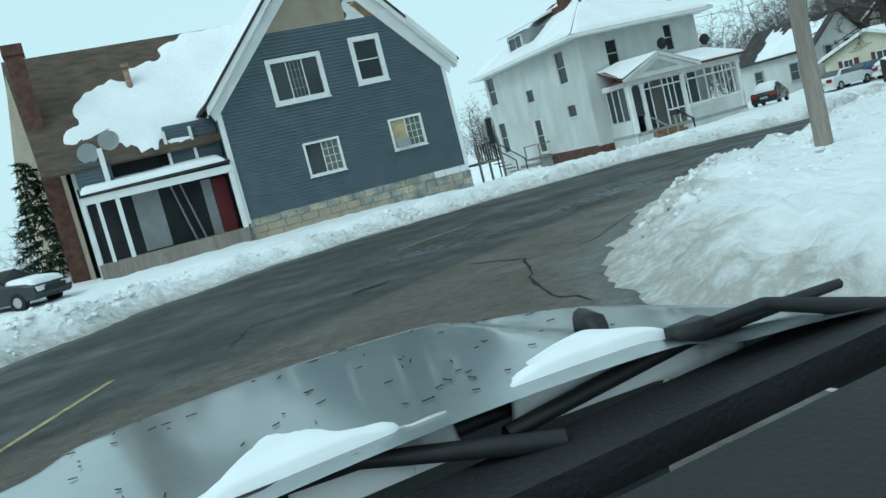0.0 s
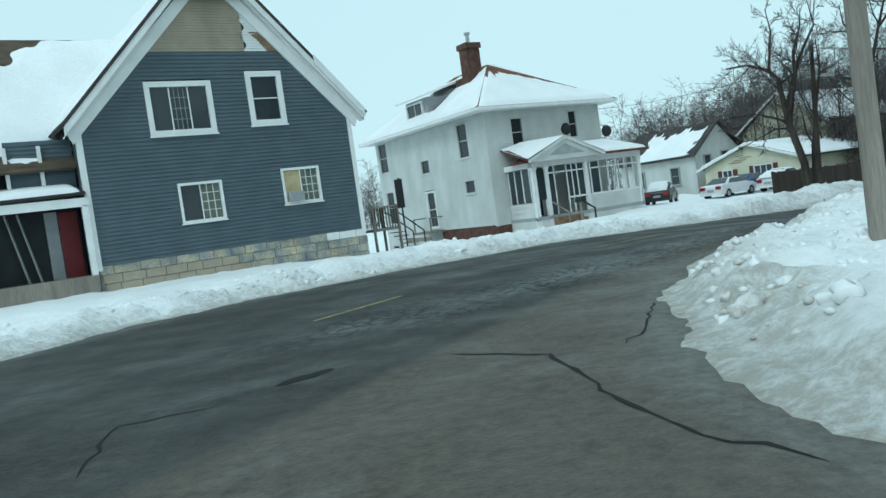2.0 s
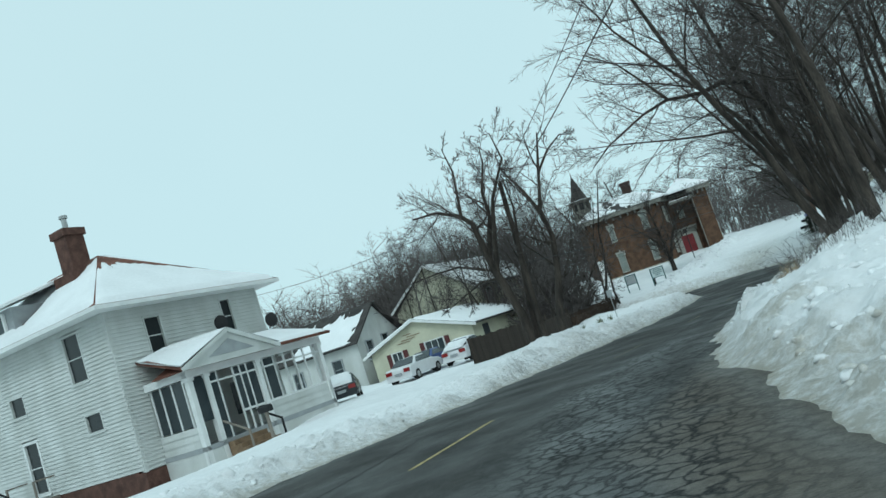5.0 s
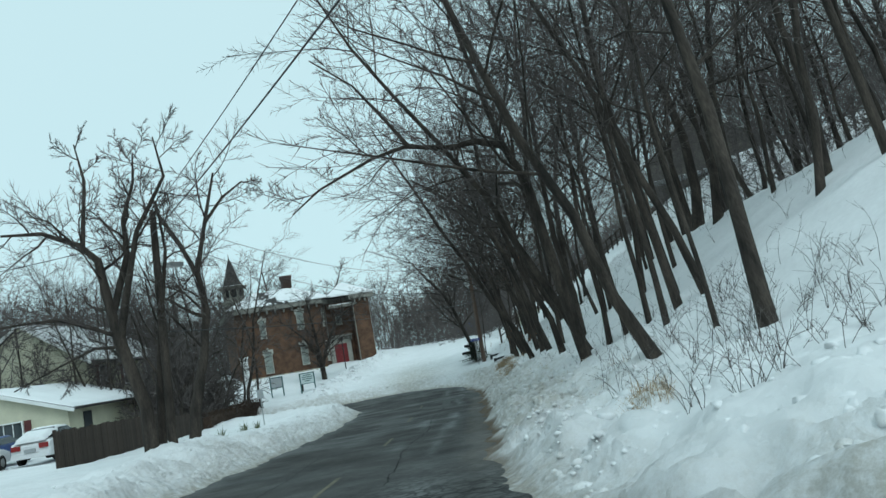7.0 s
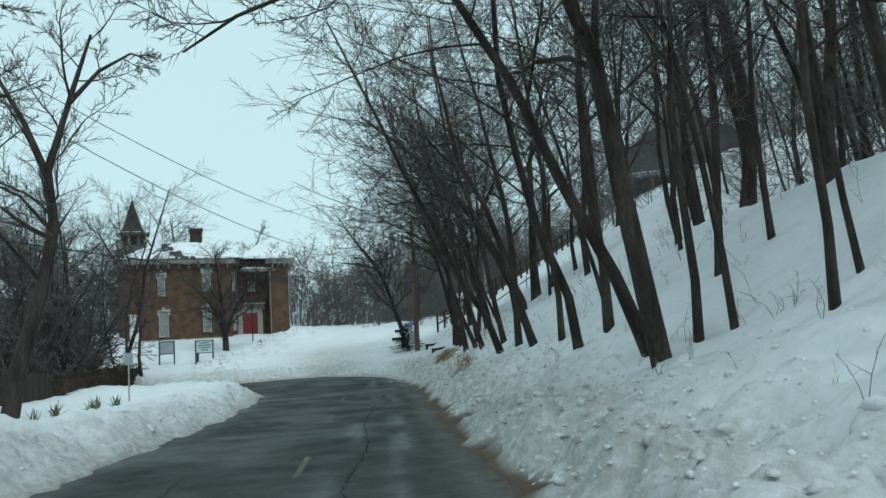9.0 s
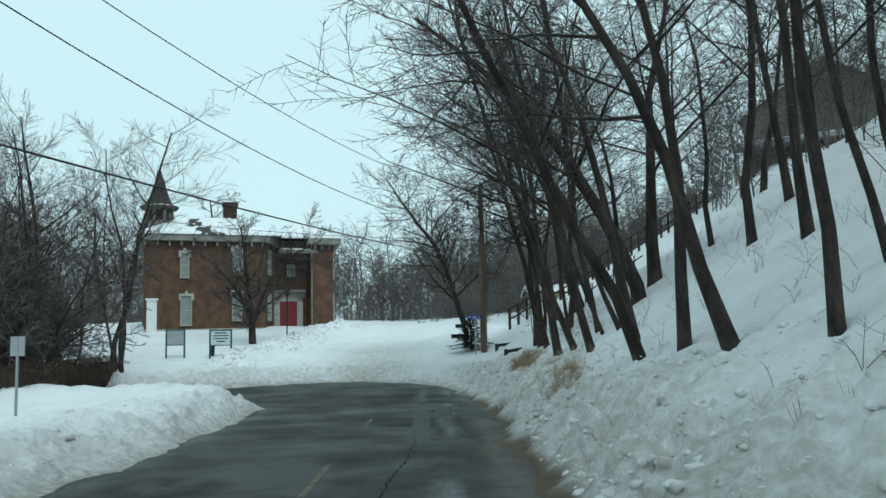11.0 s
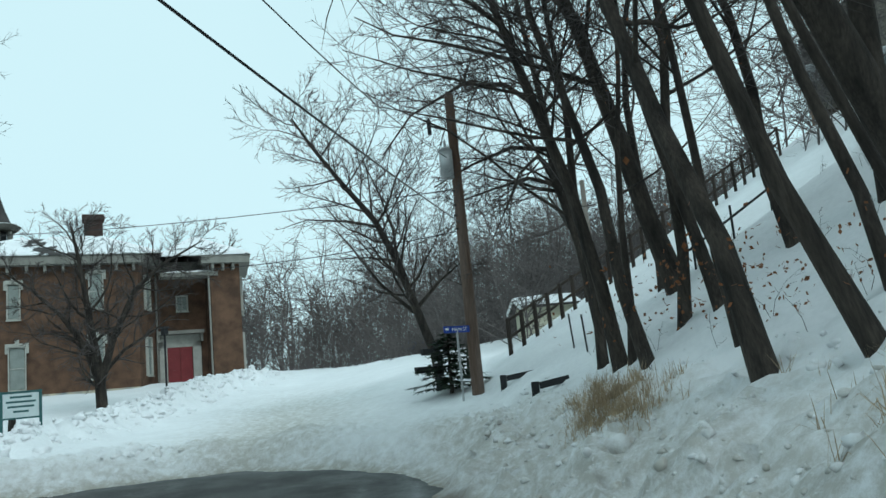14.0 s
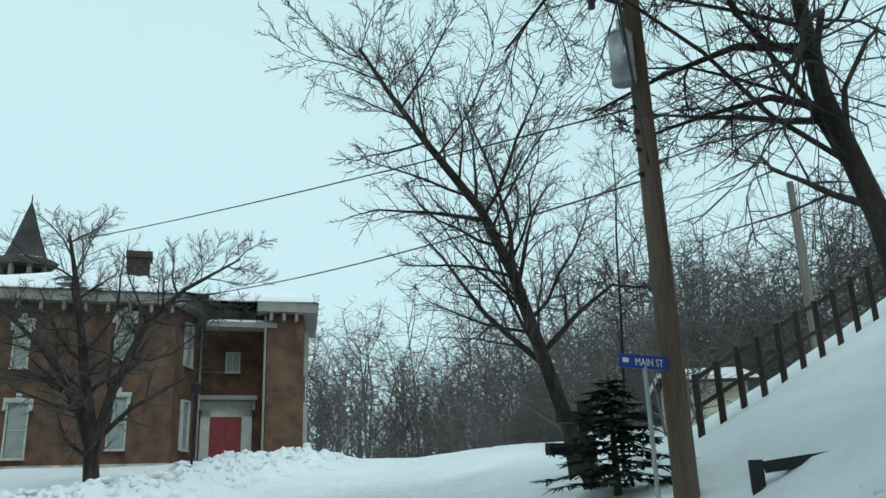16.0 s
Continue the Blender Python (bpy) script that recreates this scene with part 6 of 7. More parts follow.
def plain_house(x, y, z, turn, w, d, h, ridge, wall, label, along=True, roof=DARKROOF, snow_from=0.0):
    """A gabled house: the gable end is the wall at local y = 0 when along is False."""
    t = thing("house", pose(x, y, z, 0, 0, turn), label, "house")
    if along:
        sp = lambda q: (0, w)
        split_boards(clapboard(Mesh(), sp, 0, h, [], 0.18).make("wall", wall, t))
        gm = Mesh().prism([(0.004, 0.09, -0.6), (0.004, d, -0.6), (0.004, d, h), (0.004, d / 2, h + ridge), (0.004, 0.09, h)], (w - 0.01, 0, 0))
        gm.make("wall", wall, t)
        gs = lambda q: (-d, 0) if q < h else (-d + d / 2 * (q - h) / ridge, -d / 2 * (q - h) / ridge)
        split_boards(turned(clapboard(Mesh(), gs, 0, h + ridge - 0.1, [], 0.18).make("wall", wall, t), side_left(0.0)))
        rb = Mesh().bar((-0.42, -0.55, h - 0.12), (-0.42, d / 2, h + ridge + 0.02), 0.06, 0.2).bar((-0.42, d + 0.55, h - 0.12), (-0.42, d / 2, h + ridge + 0.02), 0.06, 0.2)
        rb.make("rake_board", WHITE, t)
        a, b, c, e = (-0.4, -0.5, h - 0.1), (w + 0.4, -0.5, h - 0.1), (w + 0.4, d / 2, h + ridge), (-0.4, d / 2, h + ridge)
        a2, b2 = (-0.4, d + 0.5, h - 0.1), (w + 0.4, d + 0.5, h - 0.1)
    else:
        split_boards(clapboard(Mesh(), lambda q: (0, w) if q < h else (w / 2 * (q - h) / ridge, w - w / 2 * (q - h) / ridge), 0, h + ridge - 0.1, [], 0.18).make("wall", wall, t))
        Mesh().prism([(0.004, 0.09, -0.6), (w, 0.004, -0.6), (w, 0.004, h), (w / 2, 0.004, h + ridge), (0.004, 0.004, h)], (0, d, 0)).make("wall", wall, t)
        a, b, c, e = (w + 0.4, -0.4, h - 0.15), (w + 0.4, d + 0.4, h - 0.15), (w / 2, d + 0.4, h + ridge), (w / 2, -0.4, h + ridge)
        a2, b2 = (-0.4, -0.4, h - 0.15), (-0.4, d + 0.4, h - 0.15)
    rf = Mesh()
    slab(rf, a, b, c, e, 0.12)
    slab(rf, b2, a2, e, c, 0.12)
    rf.make("roof", roof, t)
    sn = lambda u, v: (0.5 if snow_from == 0 else min((u - snow_from) * 3, (0.92 - u) * 4, 0.8 - v, 0.4))
    up = lambda p: (p[0], p[1], p[2] + 0.13)
    snow_patch(up(a), up(b), up(c), up(e), 61, 0.12, 40, 20, 0.3, sn).make("roof_snow", SNOW, t, "", True)
    snow_patch(up(b2), up(a2), up(e), up(c), 62, 0.12, 40, 20, 0.3, sn).make("roof_snow", SNOW, t, "", True)
    if not along:
        Mesh().bar((-0.45, -0.42, h - 0.1), (w / 2, -0.42, h + ridge + 0.05), 0.06, 0.2).bar((w + 0.45, -0.42, h - 0.1), (w / 2, -0.42, h + ridge + 0.05), 0.06, 0.2).make("rake_board", WHITE, t)
    return t


PROUD = Matrix.Translation((0, -0.10, 0))
MAROON = mat("maroon_shutter", (0.10, 0.03, 0.03), 0.7, 0.15, 3, 0.1, 30)


def shuttered(house, m, x0, x1, z0, z1, cols):
    w = window(house, m, x0, x1, z0, z1, 0.07, WHITE, cols, 1 if cols > 1 else 2)
    for q in (x0 - 0.5, x1 + 0.12):
        turned(Mesh().box(q, q + 0.38, 0.0, 0.06, z0 - 0.05, z1 + 0.05).make("shutter", MAROON, house, "dark maroon shutter"), m)
    return w


GABLE = side_left(-0.10)
gar = plain_house(29.5, 59.6, -0.5, 33, 9.4, 9.2, 2.4, 1.6, YELLOW, "cream single-storey annexe with snowy low gable roof", True)
shuttered(gar, GABLE, -7.3, -6.4, 0.9, 2.0, 2)
shuttered(gar, GABLE, -4.2, -2.6, 0.95, 2.1, 3)
peel = Mesh()
for k, (a, b, z) in enumerate(((-6.6, -5.4, 2.55), (-6.2, -4.9, 2.72), (-5.6, -4.4, 2.9), (-5.9, -5.2, 3.08))):
    peel.box(a, b, 0.03, 0.06, z, z + 0.05)
turned(peel.make("bare_board", WOOD, gar, "bare wood where the paint has peeled"), GABLE)
Mesh().box(1.6, 2.6, -0.06, 0.0, 0.1, 2.1).make("door", DARK, gar, "dark annexe door")
tall = plain_house(35.9, 67.7, -0.4, 33, 13.0, 8.4, 5.2, 3.2, YELLOW, "tall cream gabled house with snowy roof", True)
for x0 in (1.6, 5.6, 9.6):
    for z in (1.0, 3.5):
        shuttered(tall, PROUD, x0, x0 + 1.0, z, z + 1.4, 1)
grey = plain_house(19.6, 77.0, -0.5, -57, 9.0, 7.0, 3.8, 2.9, OLDWHITE, "white house with dark roof and a patch of snow", True, DARKROOF, 0.28)
EAST = Matrix(((0, -1, 0, 9.10), (1, 0, 0, 0), (0, 0, 1, 0), (0, 0, 0, 1)))
for y0, z in ((1.2, 2.2), (3.8, 2.4), (2.4, 0.2)):
    window(grey, EAST, y0, y0 + 0.9, z, z + 1.5, 0.08, GREY, 1, 2)
for x0 in (2.0, 6.2):
    window(grey, PROUD, x0, x0 + 0.9, 1.4, 2.9, 0.08, GREY, 1, 2)
DUN = mat("dun_siding", (0.17, 0.155, 0.13), 0.8, 0.12, 1.2, 0.1, 30)
hilltop = plain_house(82.4, 42.4, 11.2, -88, 11, 10, 4.6, 3.6, DUN, "grey-tan gabled house with a porch on the hilltop", False)
Mesh().box(-0.6, 11, -2.0, 0.1, 2.3, 2.45).box(-0.6, 11, -2.1, -1.95, 2.2, 2.5).make("porch_roof", GREY, hilltop)
for x0 in (-0.4, 2.8, 6, 9.4):
    Mesh().box(x0, x0 + 0.14, -1.95, -1.81, -2.0, 2.3).make("porch_post", WOOD, hilltop)
snow_patch((-0.6, -2.05, 2.46), (11, -2.05, 2.46), (11, 0, 2.7), (-0.6, 0, 2.7), 64, 0.12, 30, 10, 0.3).make("roof_snow", SNOW, hilltop, "", True)
Mesh().box(-0.2, 11.2, -1.9, 0.2, -2.5, 0.2).make("porch_base", FENCEWOOD, hilltop)
plain_house(78.9, 57.9, 2.6, -53.6, 2.6, 3, 1.35, 0.5, YELLOW, "pale shed with snow on its roof beyond the fence", True)

# ---------------------------------------------------------------- vehicles
TYRE = mat("tyre_rubber", (0.02, 0.02, 0.02), 0.85, 0.2, 4, 0.1, 40)
LAMPRED = mat("red_lamp_glass", (0.25, 0.02, 0.02), 0.25, 0.1, 3, 0, 30, spec=0.5)
LAMPWHITE = mat("clear_lamp_glass", (0.6, 0.6, 0.6), 0.2, 0.1, 3, 0, 30, spec=0.5)


def car(x, y, z, turn, paint, label, tall=1.42, length=4.7, snow=()):
    """A parked car heading along its own +x, centred on its own origin."""
    t = thing("car", pose(x, y, z, 0, 0, turn), label, "car", "parked cars")
    hl, w = length / 2, 0.88
    prof = [(-hl, 0.45), (-hl + 0.02, 0.85), (-hl + 0.15, 1.0), (-hl + 0.75, 1.03), (-hl + 1.45, tall), (0.25, tall), (1.05, 0.98), (hl - 0.5, 0.88), (hl - 0.05, 0.75), (hl, 0.45), (hl - 0.1, 0.28), (-hl + 0.1, 0.28)]
    b = Mesh()
    n = len(prof)
    rows = []
    for s, k in ((-1, 0.0), (-1, 1.0), (1, 1.0), (1, 0.0)):
        row = []
        for px, pz in prof:
            inset = 0.24 * max(0, (pz - 0.98) / (tall - 0.98)) if pz > 0.98 else 0
            yy = s * (w - inset - (0.0 if k else 0.07))
            row.append((px * (0.99 if k else 1.0), yy if k == 0 else s * (w - inset - 0.0), pz + (0 if k else 0)))
        rows.append(row)
    ring = [rows[1], rows[2]]
    verts = ring[0] + ring[1]
    b.add(verts, [tuple(range(n)), tuple(range(2 * n - 1, n - 1, -1))] + [(i, n + i, n + (i + 1) % n, (i + 1) % n) for i in range(n)])
    body = b.make("body", paint, t)
    bv = body.modifiers.new("bevel", "BEVEL")
    bv.width, bv.segments, bv.limit_method = 0.06, 2, "ANGLE"
    gl = Mesh()
    for s in (-1, 1):
        yy = s * (w + 0.004)
        top_in = s * (w - 0.20)
        gl.prism([(-hl + 1.0, yy - s * 0.03, 1.04), (0.9, yy - s * 0.03, 1.02), (0.25, top_in, tall - 0.07), (-hl + 1.5, top_in, tall - 0.07)], (0, s * 0.02, 0))
    gl.prism([(-hl + 0.78, -0.72, 1.06), (-hl + 0.78, 0.72, 1.06), (-hl + 1.40, 0.58, tall - 0.03), (-hl + 1.40, -0.58, tall - 0.03)], (-0.03, 0, 0.03))
    gl.prism([(1.02, -0.72, 1.02), (1.02, 0.72, 1.02), (0.30, 0.58, tall - 0.03), (0.30, -0.58, tall - 0.03)], (0.03, 0, 0.03))
    gl.make("window", GLASS, t, "dark car windows")
    for wx in (-hl + 0.85, hl - 0.9):
        for s in (-1, 1):
            wh = Mesh().tube((wx, s * (w - 0.18), 0.32), (wx, s * (w + 0.02), 0.32), 0.33, 0.33, 20).make("wheel", TYRE, t)
            Mesh().tube((wx, s * (w + 0.0), 0.32), (wx, s * (w + 0.03), 0.32), 0.2, 0.18, 14).make("rim", METAL, wh)
    for s in (-1, 1):
        Mesh().box(-hl - 0.03, -hl + 0.12, s * 0.62 - 0.2, s * 0.62 + 0.2, 0.68, 0.9).make("tail_light", LAMPRED, t)
        Mesh().box(hl - 0.2, hl + 0.02, s * 0.6 - 0.2, s * 0.6 + 0.2, 0.55, 0.72).make("headlight", LAMPWHITE, t)
    Mesh().box(-hl - 0.04, -hl + 0.02, -0.25, 0.25, 0.55, 0.7).make("number_plate", GREY, t, "plain number plate")
    Mesh().box(-hl - 0.05, -hl + 0.1, -0.85, 0.85, 0.3, 0.48).make("bumper", paint, t)
    Mesh().box(hl - 0.05, hl + 0.04, -0.5, 0.5, 0.48, 0.68).make("grille", BLACK, t)
    for a0, b0, c0, d0, sd in snow:
        snow_patch(a0, b0, c0, d0, sd, 0.12, 18, 14, 0.25).make("snow_cover", SNOW, t, "", True)
    return t


CARWHITE = mat("white_car_paint", (0.70, 0.71, 0.72), 0.3, 0.04, 2, 0, 30, spec=0.5)
CARDARK = mat("dark_car_paint", (0.02, 0.025, 0.03), 0.25, 0.1, 2, 0, 30, spec=0.5)
CARBLUE = mat("blue_car_paint", (0.03, 0.07, 0.22), 0.3, 0.1, 2, 0, 30, spec=0.5)
roof_snow = [(-0.95, -0.6, 1.43), (0.3, -0.6, 1.43), (0.3, 0.6, 1.43), (-0.95, 0.6, 1.43), 71]
car(21.3, 54.0, -0.32, 37, CARWHITE, "white parked sedan behind the ploughed snow bank")
car(25.6, 54.6, -0.32, 37, CARWHITE, "white parked car with snow on its back", 1.5, 4.6, [roof_snow, ((-2.3, -0.7, 1.05), (-1.0, -0.7, 1.4), (-1.0, 0.7, 1.4), (-2.3, 0.7, 1.05), 72)])
car(24.3, 57.4, -0.3, 37, CARBLUE, "blue parked car behind the white sedan")
car(-19.3, 18.2, 0.35, -8, CARDARK, "dark parked car with snow on hood and roof", 1.5, 4.8, [roof_snow, ((0.9, -0.75, 1.0), (2.2, -0.75, 0.85), (2.2, 0.75, 0.85), (0.9, 0.75, 1.0), 73)])
x, y = W(106, -3.3)
car(x, y, gz(x, y), 60, CARBLUE, "blue car parked far up the snowy lane", 1.6)
car(16.2, 53.4, gz(16.2, 53.4) - 0.05, 65, CARDARK, "dark parked car under a thick cap of snow", 1.5, 4.4, [((-0.95, -0.62, 1.5), (0.3, -0.62, 1.5), (0.3, 0.62, 1.5), (-0.95, 0.62, 1.5), 75), ((0.9, -0.75, 1.0), (2.0, -0.75, 0.85), (2.0, 0.75, 0.85), (0.9, 0.75, 1.0), 76), ((-2.1, -0.7, 1.05), (-1.0, -0.7, 1.45), (-1.0, 0.7, 1.45), (-2.1, 0.7, 1.05), 77)])
# ---------------------------------------------------------------- small things by the road
x, y = 7.7, 39.8
mb = thing("mailbox", Matrix.Translation((x, y, gz(x, y) + 0.2)) @ Matrix.Rotation(radians(33), 4, "Z"), "black mailbox on a short wooden post", "mailbox")
Mesh().box(-0.05, 0.05, -0.05, 0.05, -0.4, 0.85).make("post", POLEWOOD, mb)
bx = Mesh()
bx.prism([(-0.13, -0.28, 0.85)] + [(0.13 * math.cos(g), -0.28, 1.0 + 0.13 * math.sin(g)) for g in np.linspace(math.pi, 0, 9)] + [(0.13, -0.28, 0.85)], (0, 0.56, 0))
bx.make("box", BLACK, mb)
x, y = -1.6, 27.2
sg = thing("road_sign", Matrix.Translation((x, y, gz(x, y))) @ Matrix.Rotation(radians(120), 4, "Z"), "tall road sign seen from its edge", "sign")
Mesh().box(-0.03, 0.03, -0.02, 0.02, -0.4, 2.9).make("post", BLACK, sg)
Mesh().box(-0.3, 0.3, 0.025, 0.035, 1.75, 2.85).make("plate", BLACK, sg)
x, y = 32.9, 48.0
sg = thing("road_sign", Matrix.Translation((x, y, gz(x, y))) @ Matrix.Rotation(radians(33), 4, "Z"), "thin metal sign post in the snow", "sign")
Mesh().box(-0.03, 0.03, -0.02, 0.02, -0.4, 1.8).make("post", METAL, sg)
Mesh().box(-0.02, 0.02, -0.16, 0.16, 1.35, 1.8).make("plate", GREY, sg)
x, y = 58.25, 50.9
ss = thing("street_sign", Matrix.Translation((x, y, gz(x, y))) @ Matrix.Rotation(radians(-22), 4, "Z"), "blue street name sign on a thin post", "sign")
SIGNBLUE = mat("sign_blue", (0.015, 0.05, 0.30), 0.4, 0.08, 3, 0, 30)
zt = 1.72 - gz(x, y)
Mesh().tube((0, 0, -0.4), (0, 0, zt), 0.03).make("post", METAL, ss)
Mesh().box(-0.45, 0.45, -0.012, 0.012, zt - 0.03, zt + 0.15).make("plate", SIGNBLUE, ss)
tx = bpy.data.curves.new("lettering", "FONT")
tx.body, tx.size, tx.extrude, tx.align_x = "MAIN ST", 0.14, 0.002, "CENTER"
to = new("lettering", tx)
to.data.materials.append(WHITE)
to.parent = ss
to.matrix_basis = Matrix.Translation((0.08, -0.016, zt + 0.01)) @ Matrix.Rotation(radians(90), 4, "X")
Mesh().box(-0.41, -0.3, -0.016, -0.012, zt + 0.04, zt + 0.1).make("bar", WHITE, ss)
SIGNWHITE = mat("sign_board", (0.55, 0.62, 0.62), 0.6, 0.08, 3, 0, 30)
TEAL = mat("teal_frame", (0.03, 0.10, 0.10), 0.6, 0.1, 3, 0, 30)
for (x, y, w, face, lab) in ((56.6, 67.9, 1.25, SIGNWHITE, "pale notice board in a dark green frame"), (55.1, 70.2, 1.05, GREY, "small dark-framed notice board on two legs")):
    z = gz(x, y)
    b = thing("notice_board", Matrix.Translation((x, y, z)) @ Matrix.Rotation(radians(-36), 4, "Z"), lab, "sign")
    for q in (-w / 2, w / 2):
        Mesh().box(q - 0.05, q + 0.05, -0.05, 0.05, -0.3, 1.75).make("leg", TEAL, b)
    Mesh().box(-w / 2, w / 2, -0.03, 0.03, 0.8, 1.7).make("board", face, b)
    Mesh().box(-w / 2, w / 2, -0.04, 0.04, 1.66, 1.74).make("frame", TEAL, b)
    Mesh().box(-w / 2, w / 2, -0.04, 0.04, 0.76, 0.82).make("frame", TEAL, b)
    if w > 1.2:
        for k, ww in enumerate((0.7, 0.95, 0.85, 0.5)):
            Mesh().box(-ww / 2, ww / 2, -0.036, -0.03, 1.5 - 0.17 * k, 1.57 - 0.17 * k).make("bar", TEAL, b)
x, y = 56.9, 69.0
Mesh().box(-0.09, 0.09, -0.09, 0.09, -0.4, 1.55).make("stub_post", BARK).matrix_world = Matrix.Translation((x, y, gz(x, y) - 0.2)) @ Matrix.Rotation(radians(4), 4, "Y")
tagged(bpy.data.objects["stub_post"], "rough dark wooden post in the snow", "post")
for x, y, z, reach in ((58.08, 49.57, 0.41, 0.95), (54.64, 47.17, 0.21, 0.72)):
    r = thing("barrier", Matrix.Translation((x, y, z)) @ Matrix.Rotation(radians(-70), 4, "Z"), "black post with a sloping beam half sunk in snow", "barrier", "barriers by the lane")
    Mesh().box(-0.08, 0.08, -0.08, 0.08, -1.4, 0.02).make("post", BLACK, r)
    Mesh().bar((0.09, 0, -0.07), (reach, 0, 0.03), 0.10, 0.14).make("beam", BLACK, r)
for (x, y) in ((61.2, 53.3),):
    z = gz(x, y)
    r = thing("barrier", Matrix.Translation((x, y, z)) @ Matrix.Rotation(radians(160), 4, "Z"), "dark timber barrier beside an evergreen bush", "barrier", "barriers by the lane")
    Mesh().box(-0.1, 0.1, -0.1, 0.1, -0.3, 1.5).make("post", BLACK, r)
    Mesh().box(-0.5, 0.6, -0.12, 0.0, 1.1, 1.3).make("beam", BLACK, r)
    Mesh().box(-0.2, 0.9, -0.12, 0.0, 0.55, 0.75).make("beam", BLACK, r)

for x, y in ((57.88, 47.45), (56.32, 46.55)):
    Mesh().box(-0.02, 0.02, -0.015, 0.015, -0.5, 0.85).make("stake", BLACK).matrix_world = Matrix.Translation((x, y, gz(x, y))) @ Matrix.Rotation(radians(-9), 4, "Y")
for ob in [o for o in bpy.data.objects if o.name.split(".")[0] == "stake"]:
    tagged(ob, "thin dark metal stake standing in hillside snow", "stake", "stakes on the hillside")

x, y = W(55.6, -8.6)
rail = thing("handrail", Matrix.Translation((x, y, gz(x, y))) @ Matrix.Rotation(radians(-57), 4, "Z"), "black pipe handrail climbing the snowy slope", "railing")
for k in range(3):
    h = gz(x + 1.0 * k * 0.545, y - 1.0 * k * 0.839) - gz(x, y)
    Mesh().tube((1.0 * k, 0, h - 0.4), (1.0 * k, 0, h + 0.8), 0.03).make("post", BLACK, rail)
Mesh().tube((-0.1, 0, 0.45), (2.4, 0, 2.0), 0.03).make("rail", BLACK, rail)

# evergreen bush
rb = random.Random(5)
bush, stems = Mesh(), Mesh()
stems.tube((0, 0, -0.3), (0.05, 0.02, 2.5), 0.05, 0.012, 7)
for k in range(58):
    h = 0.3 + 2.1 * (k + rb.random()) / 58
    g = k * 2.4 + rb.uniform(-0.5, 0.5)
    reach = (1.05 - 0.38 * h) * rb.uniform(0.6, 1.05)
    a = Vector((0.02 * h, 0.01 * h, h))
    pts = [a, a + Vector((math.cos(g) * reach * 0.5, math.sin(g) * reach * 0.5, 0.02 * reach)), a + Vector((math.cos(g) * reach, math.sin(g) * reach, -0.12 * reach))]
    limb(stems, pts, [0.016, 0.011, 0.005], 4)
    for j in range(int(80 * reach) + 14):
        t = 0.12 + 0.88 * rb.random()
        p = pts[0].lerp(pts[1], t * 2) if t < 0.5 else pts[1].lerp(pts[2], t * 2 - 1)
        d = Vector((math.cos(g) * 0.5 + rb.gauss(0, 0.55), math.sin(g) * 0.5 + rb.gauss(0, 0.55), rb.uniform(-0.75, 0.15))).normalized() * rb.uniform(0.08, 0.22)
        w = d.cross(Vector((rb.gauss(0, 0.4), rb.gauss(0, 0.4), 1))).normalized() * 0.022
        bush.add([p - w, p + w, p + d * 0.7 + w * 0.6, p + d, p + d * 0.7 - w * 0.6], [(0, 1, 2, 3, 4)])
x, y = 60.3, 52.4
eb = thing("evergreen_bush", Matrix.Translation((x, y, gz(x, y) - 0.1)) @ Matrix.Diagonal((1.6, 1.6, 0.80, 1)), "dark evergreen bush dusted with snow beside the pole", "bush")
bush.make("foliage", EVERGREEN, eb)
stems.make("stem", BARK, eb, "", True)
sn = Mesh()
for k in range(6):
    h = rb.uniform(0.2, 1.7)
    rad, g = (1.1 - 0.45 * h) * rb.uniform(0.5, 0.95), rb.uniform(0, 6.28)
    p = Vector((rad * math.cos(g), rad * math.sin(g), h + 0.04))
    s = rb.uniform(0.04, 0.09)
    sn.add([p + Vector((s, 0, -0.02)), p + Vector((0, s, -0.03)), p + Vector((-s, 0, -0.02)), p + Vector((0, -s, -0.03)), p + Vector((0, 0, 0.04))], [(0, 1, 4), (1, 2, 4), (2, 3, 4), (3, 0, 4)])
tagged(sn.make("snow_tufts", SNOW, eb), kind="stuff")
x, y = -21.5, 24.5
eb = thing("evergreen_tree", Matrix.Translation((x, y, gz(x, y) - 0.1)) @ Matrix.Diagonal((2.2, 2.2, 2.4, 1)), "dark evergreen beside the blue house", "tree")
o = new("foliage", bpy.data.meshes["foliage"])
o.parent = eb

# yucca plants, dry grass and brush


def blades(m, x, y, z, count, length, width, rnd, flat=0.5, droop=0.15):
    for k in range(count):
        g = rnd.uniform(0, 6.28)
        el = rnd.uniform(flat, 1.45)
        d = Vector((math.cos(g) * math.cos(el), math.sin(g) * math.cos(el), math.sin(el))) * length * rnd.uniform(0.6, 1.1)
        a = Vector((-math.sin(g), math.cos(g), 0)) * width
        p = Vector((x + rnd.gauss(0, 0.04), y + rnd.gauss(0, 0.04), z - 0.03))
        mid = p + d * 0.6
        tip = p + d + Vector((0, 0, -droop * length * math.cos(el)))
        m.add([p - a, p + a, mid + a * 0.7, mid - a * 0.7, tip], [(0, 1, 2, 3), (3, 2, 4)])


